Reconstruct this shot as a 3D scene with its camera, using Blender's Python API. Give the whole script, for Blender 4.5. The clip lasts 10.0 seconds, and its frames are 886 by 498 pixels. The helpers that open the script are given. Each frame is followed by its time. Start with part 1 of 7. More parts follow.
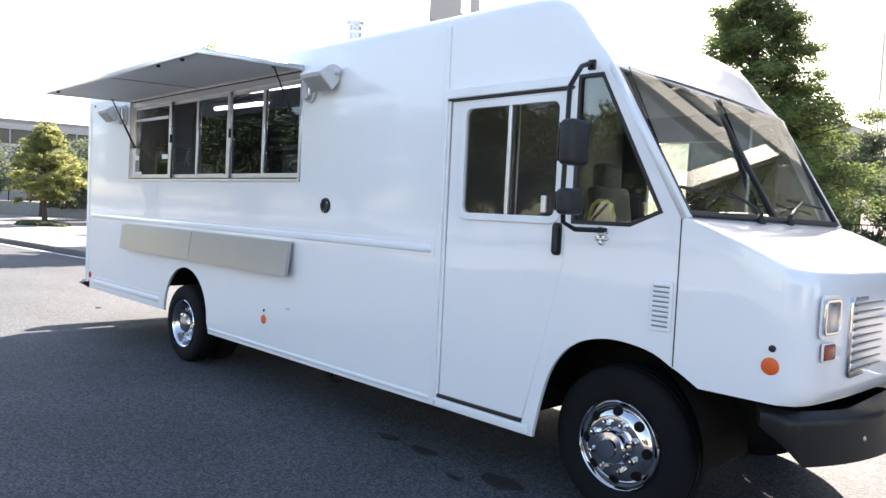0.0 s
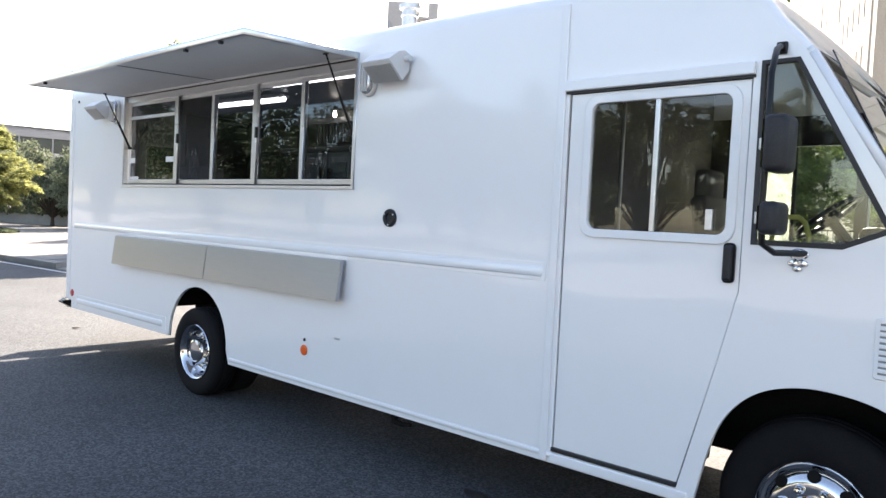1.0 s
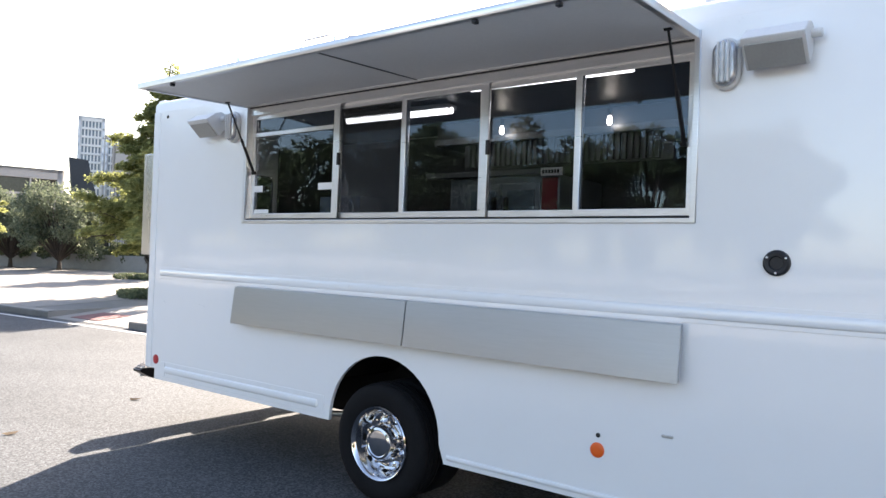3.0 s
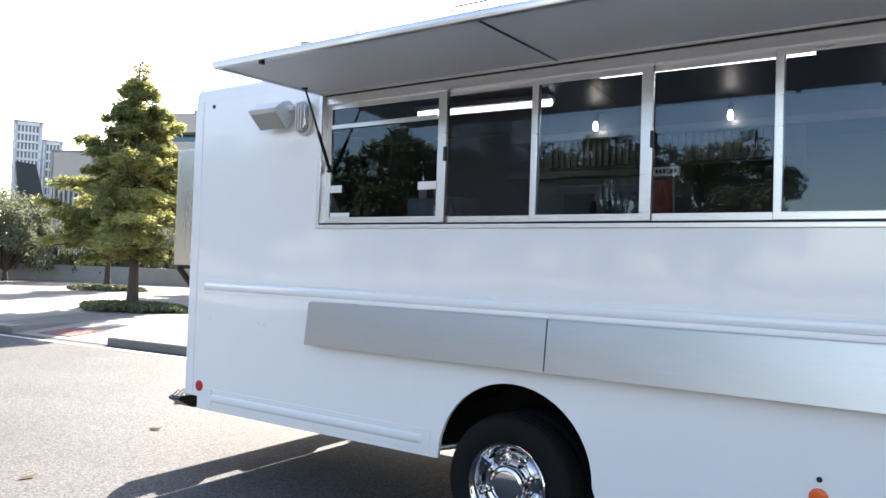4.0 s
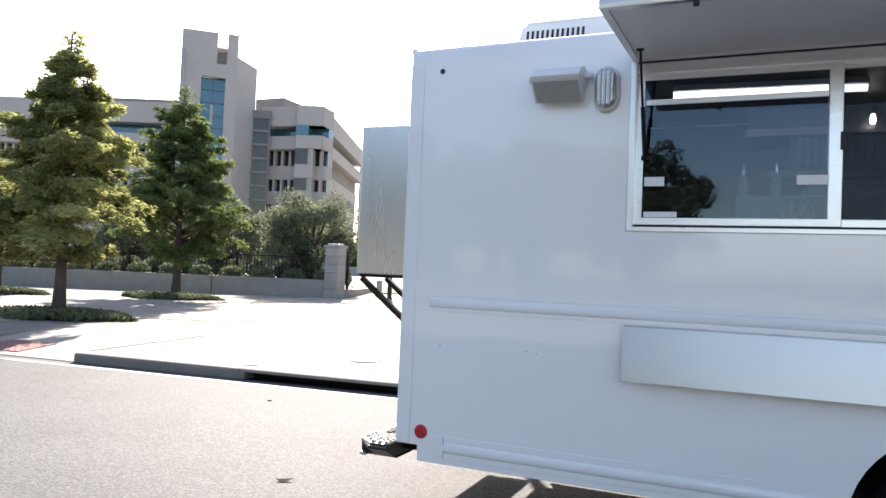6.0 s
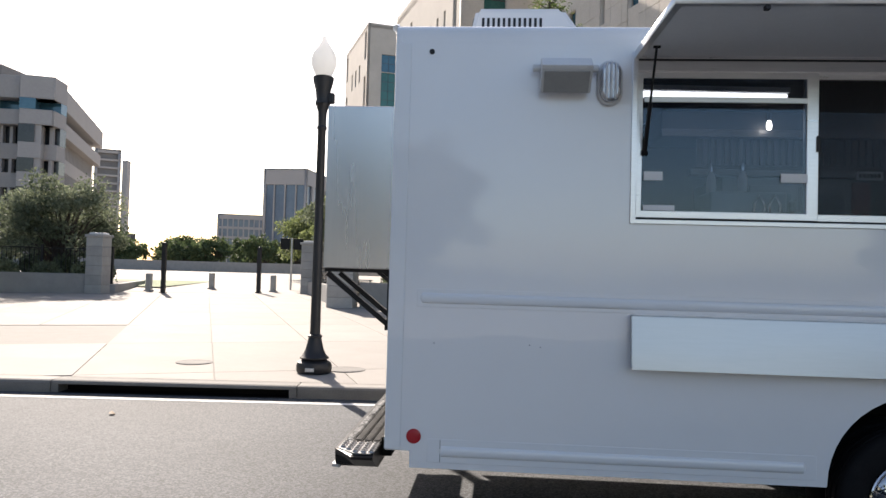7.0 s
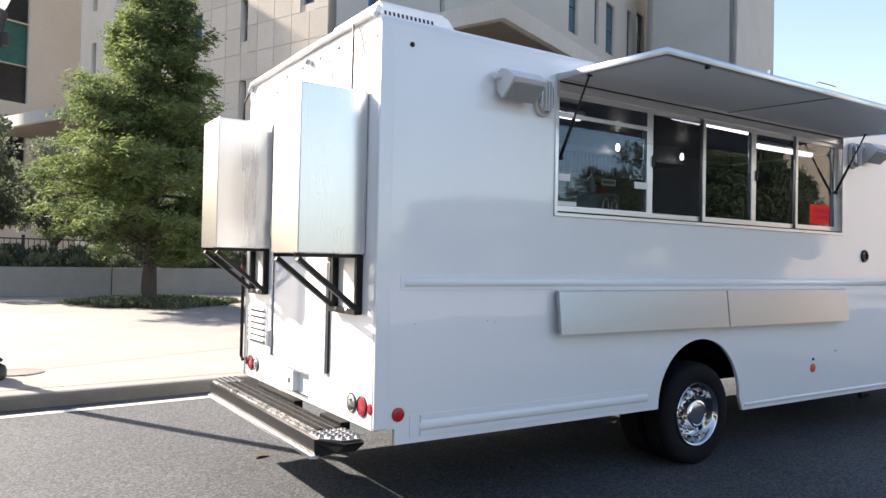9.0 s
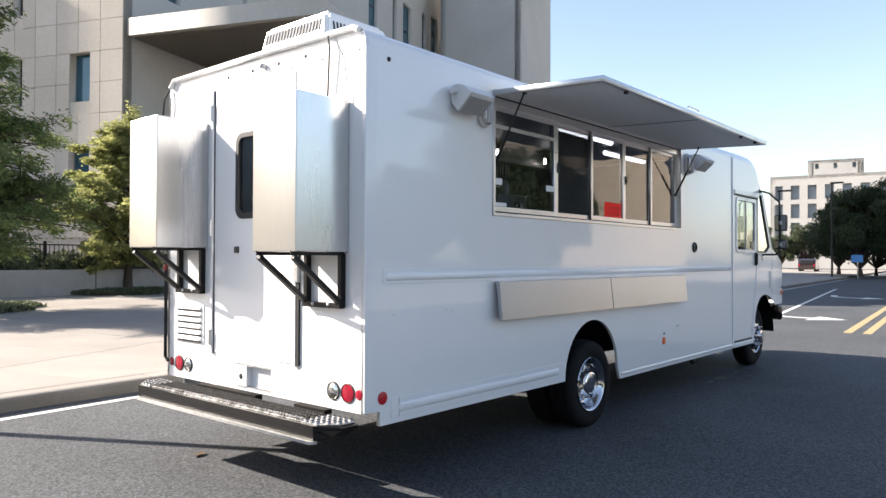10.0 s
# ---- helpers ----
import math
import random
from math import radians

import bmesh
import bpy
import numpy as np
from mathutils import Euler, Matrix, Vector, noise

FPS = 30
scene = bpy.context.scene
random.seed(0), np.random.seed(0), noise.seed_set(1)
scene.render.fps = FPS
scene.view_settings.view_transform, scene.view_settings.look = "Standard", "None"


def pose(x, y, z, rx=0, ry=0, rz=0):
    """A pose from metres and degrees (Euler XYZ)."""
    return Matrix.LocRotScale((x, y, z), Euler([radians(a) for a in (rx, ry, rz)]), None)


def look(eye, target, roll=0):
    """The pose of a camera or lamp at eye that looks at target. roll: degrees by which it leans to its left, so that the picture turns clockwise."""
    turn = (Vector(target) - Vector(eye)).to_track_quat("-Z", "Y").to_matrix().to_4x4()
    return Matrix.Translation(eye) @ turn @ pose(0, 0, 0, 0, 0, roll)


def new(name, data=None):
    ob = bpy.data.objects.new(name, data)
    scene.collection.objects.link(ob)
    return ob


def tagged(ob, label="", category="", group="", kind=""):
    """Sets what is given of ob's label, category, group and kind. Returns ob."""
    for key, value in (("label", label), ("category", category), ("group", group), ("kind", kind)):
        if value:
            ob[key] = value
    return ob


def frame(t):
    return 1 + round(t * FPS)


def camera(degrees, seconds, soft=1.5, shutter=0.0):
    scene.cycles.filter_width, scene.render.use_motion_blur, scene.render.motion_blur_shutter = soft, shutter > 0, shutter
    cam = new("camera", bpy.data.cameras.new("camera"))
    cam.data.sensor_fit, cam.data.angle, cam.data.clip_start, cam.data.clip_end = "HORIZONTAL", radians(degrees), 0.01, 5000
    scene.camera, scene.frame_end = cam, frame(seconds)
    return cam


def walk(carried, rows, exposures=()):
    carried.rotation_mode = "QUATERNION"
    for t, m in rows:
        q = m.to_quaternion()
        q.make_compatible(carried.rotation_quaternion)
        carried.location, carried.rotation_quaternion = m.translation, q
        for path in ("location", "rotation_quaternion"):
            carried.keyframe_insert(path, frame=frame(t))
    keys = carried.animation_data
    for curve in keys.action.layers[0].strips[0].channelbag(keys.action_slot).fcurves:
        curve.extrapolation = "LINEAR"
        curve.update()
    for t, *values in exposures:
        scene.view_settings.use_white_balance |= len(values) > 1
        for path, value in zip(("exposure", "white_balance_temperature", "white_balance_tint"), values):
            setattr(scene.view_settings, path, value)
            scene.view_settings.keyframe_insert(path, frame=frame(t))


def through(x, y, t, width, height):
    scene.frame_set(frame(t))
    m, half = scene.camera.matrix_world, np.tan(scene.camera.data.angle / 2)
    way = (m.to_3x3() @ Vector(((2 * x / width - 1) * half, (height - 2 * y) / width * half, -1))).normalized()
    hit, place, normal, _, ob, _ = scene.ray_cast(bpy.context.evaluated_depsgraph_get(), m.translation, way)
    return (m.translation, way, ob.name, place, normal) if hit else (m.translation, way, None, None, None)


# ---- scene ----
cam = camera(62.9, 10.0)
PATH = [
    (0, (10.215, -3.44, 1.691), (8.798, -2.031, 1.595), 2.8),
    (0.5, (9.581, -3.42, 1.7), (8.224, -1.954, 1.592), 3.4),
    (1, (8.941, -3.454, 1.713), (7.617, -1.957, 1.635), 2.8),
    (1.5, (8.285, -3.488, 1.72), (6.942, -2.006, 1.706), 2.1),
    (2, (7.598, -3.523, 1.697), (6.318, -1.986, 1.689), 2.2),
    (2.5, (6.914, -3.567, 1.704), (5.645, -2.02, 1.701), 2.0),
    (2.7, (6.640, -3.598, 1.695), (5.389, -2.039, 1.705), 2.0),
    (3.8, (5.160, -3.735, 1.682), (4.025, -2.089, 1.722), 2.0),
    (4, (4.899, -3.734, 1.662), (3.793, -2.068, 1.712), 1.9),
    (4.5, (4.194, -3.817, 1.671), (3.175, -2.096, 1.699), 1.5),
    (5, (3.439, -3.873, 1.663), (2.496, -2.11, 1.699), 2.3),
    (6.3, (1.59, -4.060, 1.625), (0.900, -2.183, 1.690), 2.2),
    (6.5, (1.302, -4.075, 1.650), (0.729, -2.160, 1.696), 2.0),
    (7, (0.604, -4.123, 1.605), (0.456, -2.129, 1.667), 1.6),
    (7.5, (-0.106, -4.096, 1.611), (0.069, -2.104, 1.659), 1.2),
    (8, (-0.765, -4.01, 1.603), (-0.271, -2.072, 1.611), 0.8),
    (8.5, (-1.384, -3.878, 1.594), (-0.592, -2.042, 1.616), 0.9),
    (9, (-1.965, -3.734, 1.577), (-0.878, -2.055, 1.611), 1.2),
    (9.5, (-2.565, -3.538, 1.571), (-1.242, -2.038, 1.607), 1.2),
    (10, (-3.154, -3.333, 1.567), (-1.632, -2.036, 1.594), 0.2),
]
EXPOSURES = [(0, 2.5, 7080, 15), (0.5, 2.53, 7400, 15), (2.5, 2.45, 7350, 15), (4.5, 2.43, 7130, 15), (6.5, 1.56, 6980, 15), (7, 1.25, 7020, 15), (7.5, 1.42, 7040, 15), (8, 1.7, 7040, 15), (9, 1.85, 7100, 15), (10, 1.72, 7020, 14)]
walk(cam, [(t, look(eye, target, roll)) for t, eye, target, roll in PATH], EXPOSURES)

# ---- daylight ----
SUN_AZ, SUN_EL = 29.2, 31.0            # degrees to the left of +y, and above the horizon
world = bpy.data.worlds.new("world")
scene.world = world
world.use_nodes = True
wn = world.node_tree.nodes
sky = wn.new("ShaderNodeTexSky")
sky.sky_type, sky.sun_disc = "NISHITA", False
sky.sun_elevation, sky.sun_rotation = radians(SUN_EL), radians(-SUN_AZ)
sky.air_density, sky.dust_density, sky.ozone_density = 1.0, 1.2, 1.0
wn["Background"].inputs["Strength"].default_value = 0.095
world.node_tree.links.new(sky.outputs[0], wn["Background"].inputs["Color"])
sun = new("sun", bpy.data.lights.new("sun", "SUN"))
sun.data.energy, sun.data.angle, sun.data.color = 4.9, radians(0.6), (1.0, 0.95, 0.87)
to_sun = Vector((-math.sin(radians(SUN_AZ)) * math.cos(radians(SUN_EL)), math.cos(radians(SUN_AZ)) * math.cos(radians(SUN_EL)), math.sin(radians(SUN_EL))))
sun.matrix_world = look(to_sun * 60, (0, 0, 0))

# ---- materials ----


def shader(name):
    m = bpy.data.materials.new(name)
    m.use_nodes = True
    nt = m.node_tree
    return m, nt, nt.nodes["Principled BSDF"]


def node(nt, kind, **values):
    n = nt.nodes.new(kind)
    for k, v in values.items():
        if k in n.inputs:
            n.inputs[k].default_value = v
    return n


def coords(nt, scale=(1, 1, 1), space="Object"):
    tc = nt.nodes.new("ShaderNodeTexCoord")
    mp = nt.nodes.new("ShaderNodeMapping")
    mp.inputs["Scale"].default_value = scale
    nt.links.new(tc.outputs[space], mp.inputs["Vector"])
    return mp.outputs["Vector"]


def surface(name, dark, light, rough=0.6, metal=0.0, scale=4.0, fine=60.0, bump=0.1, depth=0.004, stretch=(1, 1, 1), spread=0.12,
            coat=0.0, piece=0.0, wide=0.35):
    """A surface whose colour varies between two tones at two scales, with a fine relief; piece: how much each piece differs."""
    m, nt, b = shader(name)
    vec = coords(nt, stretch)
    big = node(nt, "ShaderNodeTexNoise", Scale=scale, Detail=5.0, Roughness=0.6)
    small = node(nt, "ShaderNodeTexNoise", Scale=fine, Detail=4.0, Roughness=0.65)
    for n in (big, small):
        nt.links.new(vec, n.inputs["Vector"])
    ramp = nt.nodes.new("ShaderNodeMapRange")
    ramp.inputs["From Min"].default_value, ramp.inputs["From Max"].default_value = 0.5 - wide / 2, 0.5 + wide / 2
    add = nt.nodes.new("ShaderNodeMath")
    add.operation = "ADD"
    mul = nt.nodes.new("ShaderNodeMath")
    mul.operation = "MULTIPLY"
    mul.inputs[1].default_value = 0.5
    nt.links.new(big.outputs["Fac"], add.inputs[0])
    nt.links.new(small.outputs["Fac"], add.inputs[1])
    nt.links.new(add.outputs[0], mul.inputs[0])
    nt.links.new(mul.outputs[0], ramp.inputs["Value"])
    mix = nt.nodes.new("ShaderNodeMix")
    mix.data_type = "RGBA"
    mix.inputs["A"].default_value, mix.inputs["B"].default_value = (*dark, 1), (*light, 1)
    nt.links.new(ramp.outputs[0], mix.inputs["Factor"])
    colour = mix.outputs["Result"]
    if piece:
        info = nt.nodes.new("ShaderNodeObjectInfo")
        var = nt.nodes.new("ShaderNodeMapRange")
        var.inputs["To Min"].default_value, var.inputs["To Max"].default_value = 1 - piece, 1 + piece
        hsv = nt.nodes.new("ShaderNodeHueSaturation")
        nt.links.new(info.outputs["Random"], var.inputs["Value"])
        nt.links.new(var.outputs[0], hsv.inputs["Value"])
        nt.links.new(colour, hsv.inputs["Color"])
        colour = hsv.outputs["Color"]
    nt.links.new(colour, b.inputs["Base Color"])
    rr = nt.nodes.new("ShaderNodeMapRange")
    rr.inputs["To Min"].default_value, rr.inputs["To Max"].default_value = max(0.02, rough - spread), min(1, rough + spread)
    nt.links.new(big.outputs["Fac"], rr.inputs["Value"])
    nt.links.new(rr.outputs[0], b.inputs["Roughness"])
    b.inputs["Metallic"].default_value = metal
    b.inputs["Coat Weight"].default_value = coat
    b.inputs["Coat Roughness"].default_value = 0.05
    if bump:
        bp = nt.nodes.new("ShaderNodeBump")
        bp.inputs["Strength"].default_value, bp.inputs["Distance"].default_value = bump, depth
        nt.links.new(small.outputs["Fac"], bp.inputs["Height"])
        nt.links.new(bp.outputs[0], b.inputs["Normal"])
    return m


def paint(name, colour, rough=0.22, wave=0.25, wave_scale=1.3, coat=0.6):
    """Gloss paint on slightly wavy sheet metal, with faint road film."""
    m, nt, b = shader(name)
    vec = coords(nt)
    wav = node(nt, "ShaderNodeTexNoise", Scale=wave_scale, Detail=2.0)
    film = node(nt, "ShaderNodeTexNoise", Scale=3.0, Detail=6.0, Roughness=0.7)
    for n in (wav, film):
        nt.links.new(vec, n.inputs["Vector"])
    mix = nt.nodes.new("ShaderNodeMix")
    mix.data_type = "RGBA"
    mix.inputs["A"].default_value = (*[c * 0.95 for c in colour], 1)
    mix.inputs["B"].default_value = (*colour, 1)
    nt.links.new(film.outputs["Fac"], mix.inputs["Factor"])
    nt.links.new(mix.outputs["Result"], b.inputs["Base Color"])
    rr = nt.nodes.new("ShaderNodeMapRange")
    rr.inputs["To Min"].default_value, rr.inputs["To Max"].default_value = max(0.03, rough - 0.08), rough + 0.1
    nt.links.new(film.outputs["Fac"], rr.inputs["Value"])
    nt.links.new(rr.outputs[0], b.inputs["Roughness"])
    b.inputs["Coat Weight"].default_value = coat
    b.inputs["Coat Roughness"].default_value = 0.05
    b.inputs["Coat IOR"].default_value = 1.62
    bp = nt.nodes.new("ShaderNodeBump")
    bp.inputs["Strength"].default_value, bp.inputs["Distance"].default_value = wave, 0.02
    nt.links.new(wav.outputs["Fac"], bp.inputs["Height"])
    nt.links.new(bp.outputs[0], b.inputs["Normal"])
    nt.links.new(bp.outputs[0], b.inputs["Coat Normal"])
    return m


def plain(name, colour, rough=0.5, metal=0.0, glow=0.0):
    m, nt, b = shader(name)
    b.inputs["Base Color"].default_value = (*colour, 1)
    b.inputs["Roughness"].default_value, b.inputs["Metallic"].default_value = rough, metal
    if glow:
        b.inputs["Emission Color"].default_value = (*colour, 1)
        b.inputs["Emission Strength"].default_value = glow
    return m


def glazing(name, tint, rough=0.0, ior=1.5):
    m, nt, b = shader(name)
    b.inputs["Base Color"].default_value = (*tint, 1)
    b.inputs["Roughness"].default_value = rough
    b.inputs["Transmission Weight"].default_value = 1.0
    b.inputs["IOR"].default_value = ior
    return m


def leafy(name, dark, light, through=0.45, scale=0.6):
    m, nt, b = shader(name)
    vec = coords(nt)
    ns = node(nt, "ShaderNodeTexNoise", Scale=scale, Detail=3.0)
    nt.links.new(vec, ns.inputs["Vector"])
    geo = nt.nodes.new("ShaderNodeNewGeometry")
    mean = nt.nodes.new("ShaderNodeMath")
    mean.operation = "MULTIPLY_ADD"
    mean.inputs[1].default_value = 0.6
    sub = nt.nodes.new("ShaderNodeMath")
    sub.operation = "MULTIPLY_ADD"
    sub.inputs[1].default_value, sub.inputs[2].default_value = 1.4, -0.5
    nt.links.new(ns.outputs["Fac"], sub.inputs[0])
    nt.links.new(geo.outputs["Random Per Island"], mean.inputs[0])
    nt.links.new(sub.outputs[0], mean.inputs[2])
    mix = nt.nodes.new("ShaderNodeMix")
    mix.data_type = "RGBA"
    mix.inputs["A"].default_value, mix.inputs["B"].default_value = (*dark, 1), (*light, 1)
    nt.links.new(mean.outputs[0], mix.inputs["Factor"])
    nt.links.new(mix.outputs["Result"], b.inputs["Base Color"])
    b.inputs["Roughness"].default_value = 0.72
    tr = nt.nodes.new("ShaderNodeBsdfTranslucent")
    nt.links.new(mix.outputs["Result"], tr.inputs["Color"])
    ms = nt.nodes.new("ShaderNodeMixShader")
    ms.inputs[0].default_value = through
    nt.links.new(b.outputs[0], ms.inputs[1])
    nt.links.new(tr.outputs[0], ms.inputs[2])
    nt.links.new(ms.outputs[0], nt.nodes["Material Output"].inputs["Surface"])
    return m


def tarmac(name):
    """Worn asphalt: pale stone chips in dark binder, with broad patches, tyre polish and hairline dirt."""
    m, nt, b = shader(name)
    vec = coords(nt)
    chips = node(nt, "ShaderNodeTexVoronoi", Scale=74.0, Randomness=1.0)
    grit = node(nt, "ShaderNodeTexNoise", Scale=46.0, Detail=6.0, Roughness=0.75)
    broad = node(nt, "ShaderNodeTexNoise", Scale=0.35, Detail=5.0, Roughness=0.6)
    for n in (chips, grit, broad):
        nt.links.new(vec, n.inputs["Vector"])
    sep = nt.nodes.new("ShaderNodeSeparateColor")
    nt.links.new(chips.outputs["Color"], sep.inputs[0])
    chip = nt.nodes.new("ShaderNodeMapRange")
    chip.inputs["From Min"].default_value, chip.inputs["From Max"].default_value = 0.25, 1.0
    nt.links.new(sep.outputs[0], chip.inputs["Value"])
    gr = nt.nodes.new("ShaderNodeMapRange")
    gr.inputs["From Min"].default_value, gr.inputs["From Max"].default_value = 0.36, 0.66
    nt.links.new(grit.outputs["Fac"], gr.inputs["Value"])
    mul = nt.nodes.new("ShaderNodeMath")
    mul.operation = "MULTIPLY_ADD"
    mul.inputs[1].default_value, mul.inputs[2].default_value = 0.75, 0.0
    nt.links.new(chip.outputs[0], mul.inputs[0])
    half = nt.nodes.new("ShaderNodeMath")
    half.operation = "MULTIPLY"
    half.inputs[1].default_value = 0.45
    nt.links.new(gr.outputs[0], half.inputs[0])
    nt.links.new(half.outputs[0], mul.inputs[2])
    mix = nt.nodes.new("ShaderNodeMix")
    mix.data_type = "RGBA"
    mix.inputs["A"].default_value, mix.inputs["B"].default_value = (0.022, 0.0235, 0.0255, 1), (0.112, 0.120, 0.132, 1)
    nt.links.new(mul.outputs[0], mix.inputs["Factor"])
    val = nt.nodes.new("ShaderNodeMapRange")
    val.inputs["From Min"].default_value, val.inputs["From Max"].default_value = 0.3, 0.7
    val.inputs["To Min"].default_value, val.inputs["To Max"].default_value = 0.78, 1.2
    nt.links.new(broad.outputs["Fac"], val.inputs["Value"])
    hsv = nt.nodes.new("ShaderNodeHueSaturation")
    nt.links.new(mix.outputs["Result"], hsv.inputs["Color"])
    nt.links.new(val.outputs[0], hsv.inputs["Value"])
    nt.links.new(hsv.outputs[0], b.inputs["Base Color"])
    b.inputs["Specular IOR Level"].default_value = 0.25
    b.inputs["Roughness"].default_value = 0.82
    bp = nt.nodes.new("ShaderNodeBump")
    bp.inputs["Strength"].default_value, bp.inputs["Distance"].default_value = 0.5, 0.005
    nt.links.new(mul.outputs[0], bp.inputs["Height"])
    nt.links.new(bp.outputs[0], b.inputs["Normal"])
    return m


WHITE = paint("white_gloss_paint", (0.80, 0.805, 0.81), 0.3, 0.34, 1.0, 0.85)
WHITE_SMALL = paint("white_part_paint", (0.78, 0.79, 0.8), 0.3, 0.0)
WHITE_MATT = surface("white_inner_sheet", (0.76, 0.76, 0.75), (0.82, 0.82, 0.81), 0.5, 0, 2, 40, 0.02)
GREY_PLASTIC = surface("grey_white_plastic", (0.58, 0.58, 0.575), (0.66, 0.66, 0.65), 0.5, 0, 8, 90, 0.05)
LENS_GREY = surface("lamp_lens_grey", (0.30, 0.30, 0.29), (0.36, 0.36, 0.35), 0.35, 0, 8, 90, 0.03)
ALU = surface("aluminium_trim", (0.62, 0.63, 0.64), (0.74, 0.74, 0.75), 0.32, 0.95, 6, 120, 0.05, 0.001, (1, 1, 12))
STEEL = surface("brushed_stainless", (0.57, 0.57, 0.57), (0.67, 0.67, 0.665), 0.28, 1.0, 1.6, 90, 0.015, 0.001, (1, 1, 0.06), 0.08, wide=0.7)
STEEL_X = surface("brushed_stainless_long", (0.40, 0.42, 0.45), (0.48, 0.50, 0.535), 0.34, 1.0, 1.2, 90, 0.02, 0.001, (0.06, 1, 1), 0.08, wide=0.7)


def dented(m, scale, strength, stretch=(1, 1, 1)):
    """Adds broad shallow dents to a sheet-metal material."""
    nt = m.node_tree
    old_ = [n for n in nt.nodes if n.type == "BUMP"][0]
    ns = node(nt, "ShaderNodeTexNoise", Scale=scale, Detail=1.0)
    nt.links.new(coords(nt, stretch), ns.inputs["Vector"])
    bp = nt.nodes.new("ShaderNodeBump")
    bp.inputs["Strength"].default_value, bp.inputs["Distance"].default_value = strength, 0.03
    nt.links.new(ns.outputs["Fac"], bp.inputs["Height"])
    nt.links.new(bp.outputs[0], old_.inputs["Normal"])


dented(STEEL, 1.7, 0.42, (1, 1, 0.22))
dented(STEEL_X, 1.5, 0.3, (0.6, 1, 1.5))
GALV = surface("galvanised_pipe", (0.45, 0.46, 0.47), (0.62, 0.63, 0.64), 0.4, 0.9, 9, 60, 0.1)
CHROME = surface("chrome", (0.56, 0.56, 0.58), (0.66, 0.66, 0.67), 0.09, 1.0, 5, 80, 0.0, spread=0.04)
MIRROR = plain("tinted_mirror", (0.22, 0.23, 0.25), 0.03, 1.0)
GRILLE_BAR = surface("grille_bar_metal", (0.20, 0.20, 0.205), (0.3, 0.3, 0.305), 0.3, 0.9, 5, 80, 0.02)
RUBBER = surface("tyre_rubber", (0.004, 0.004, 0.005), (0.011, 0.011, 0.012), 0.8, 0, 7, 120, 0.25, 0.003)
GASKET = plain("black_gasket", (0.012, 0.012, 0.014), 0.5)
BLACK_PLASTIC = surface("black_plastic", (0.012, 0.012, 0.014), (0.03, 0.03, 0.033), 0.45, 0, 12, 150, 0.15, 0.001)
BLACK_STEEL = surface("black_painted_steel", (0.004, 0.004, 0.0045), (0.011, 0.011, 0.012), 0.36, 0, 5, 80, 0.1, 0.002)
TREAD = surface("step_tread_black", (0.003, 0.003, 0.003), (0.05, 0.05, 0.05), 0.75, 0.0, 30, 130, 0.4, 0.003, wide=0.2)
TREAD_WORN = surface("step_tread_worn", (0.006, 0.006, 0.006), (0.42, 0.42, 0.42), 0.4, 0.6, 14, 60, 0.4, 0.003, wide=0.16)
STEP_STEEL = surface("punched_step_steel", (0.22, 0.22, 0.22), (0.36, 0.36, 0.36), 0.45, 0.7, 9, 60, 0.2)
EDGE_STEEL = surface("worn_edge_steel", (0.34, 0.34, 0.34), (0.62, 0.62, 0.61), 0.4, 0.6, 14, 60, 0.2)
VENT_GREY = plain("vent_shadow_grey", (0.22, 0.23, 0.24), 0.6)
DARK_RED = plain("dark_red_valve", (0.16, 0.012, 0.012), 0.45)
CHASSIS = surface("chassis_black", (0.004, 0.004, 0.004), (0.012, 0.011, 0.010), 0.7, 0, 4, 50, 0.2)
for m_, gloss in ((RUBBER, 0.16), (BLACK_STEEL, 0.28), (CHASSIS, 0.08), (BLACK_PLASTIC, 0.28), (TREAD, 0.28)):
    m_.node_tree.nodes["Principled BSDF"].inputs["Specular IOR Level"].default_value = gloss
GLASS = glazing("tinted_window_glass", (0.38, 0.42, 0.49), 0.0, 1.54)
# blue specular tint colours the panes' reflection like a deeper blue sky
[n for n in GLASS.node_tree.nodes if n.type == "BSDF_PRINCIPLED"][0].inputs["Specular Tint"].default_value = (0.66, 0.84, 1.0, 1)
DOOR_GLASS = glazing("cab_door_glass", (0.62, 0.62, 0.63))
DUSTY_GLASS = glazing("dusty_glass", (0.80, 0.86, 0.80))
nt_ = DUSTY_GLASS.node_tree
mx_, tl_ = nt_.nodes.new("ShaderNodeMixShader"), nt_.nodes.new("ShaderNodeBsdfTranslucent")
tl_.inputs["Color"].default_value = (0.30, 0.33, 0.28, 1)
dn_ = node(nt_, "ShaderNodeTexNoise", Scale=7.0, Detail=4.0, Distortion=1.5)
nt_.links.new(coords(nt_), dn_.inputs["Vector"])
dr_ = nt_.nodes.new("ShaderNodeMapRange")
dr_.inputs["From Min"].default_value, dr_.inputs["From Max"].default_value = 0.3, 0.7
dr_.inputs["To Min"].default_value, dr_.inputs["To Max"].default_value = 0.15, 0.55
nt_.links.new(dn_.outputs["Fac"], dr_.inputs["Value"])
nt_.links.new(dr_.outputs[0], mx_.inputs[0])
nt_.links.new([n for n in nt_.nodes if n.type == "BSDF_PRINCIPLED"][0].outputs[0], mx_.inputs[1])
nt_.links.new(tl_.outputs[0], mx_.inputs[2])
nt_.links.new(mx_.outputs[0], [n for n in nt_.nodes if n.type == "OUTPUT_MATERIAL"][0].inputs["Surface"])
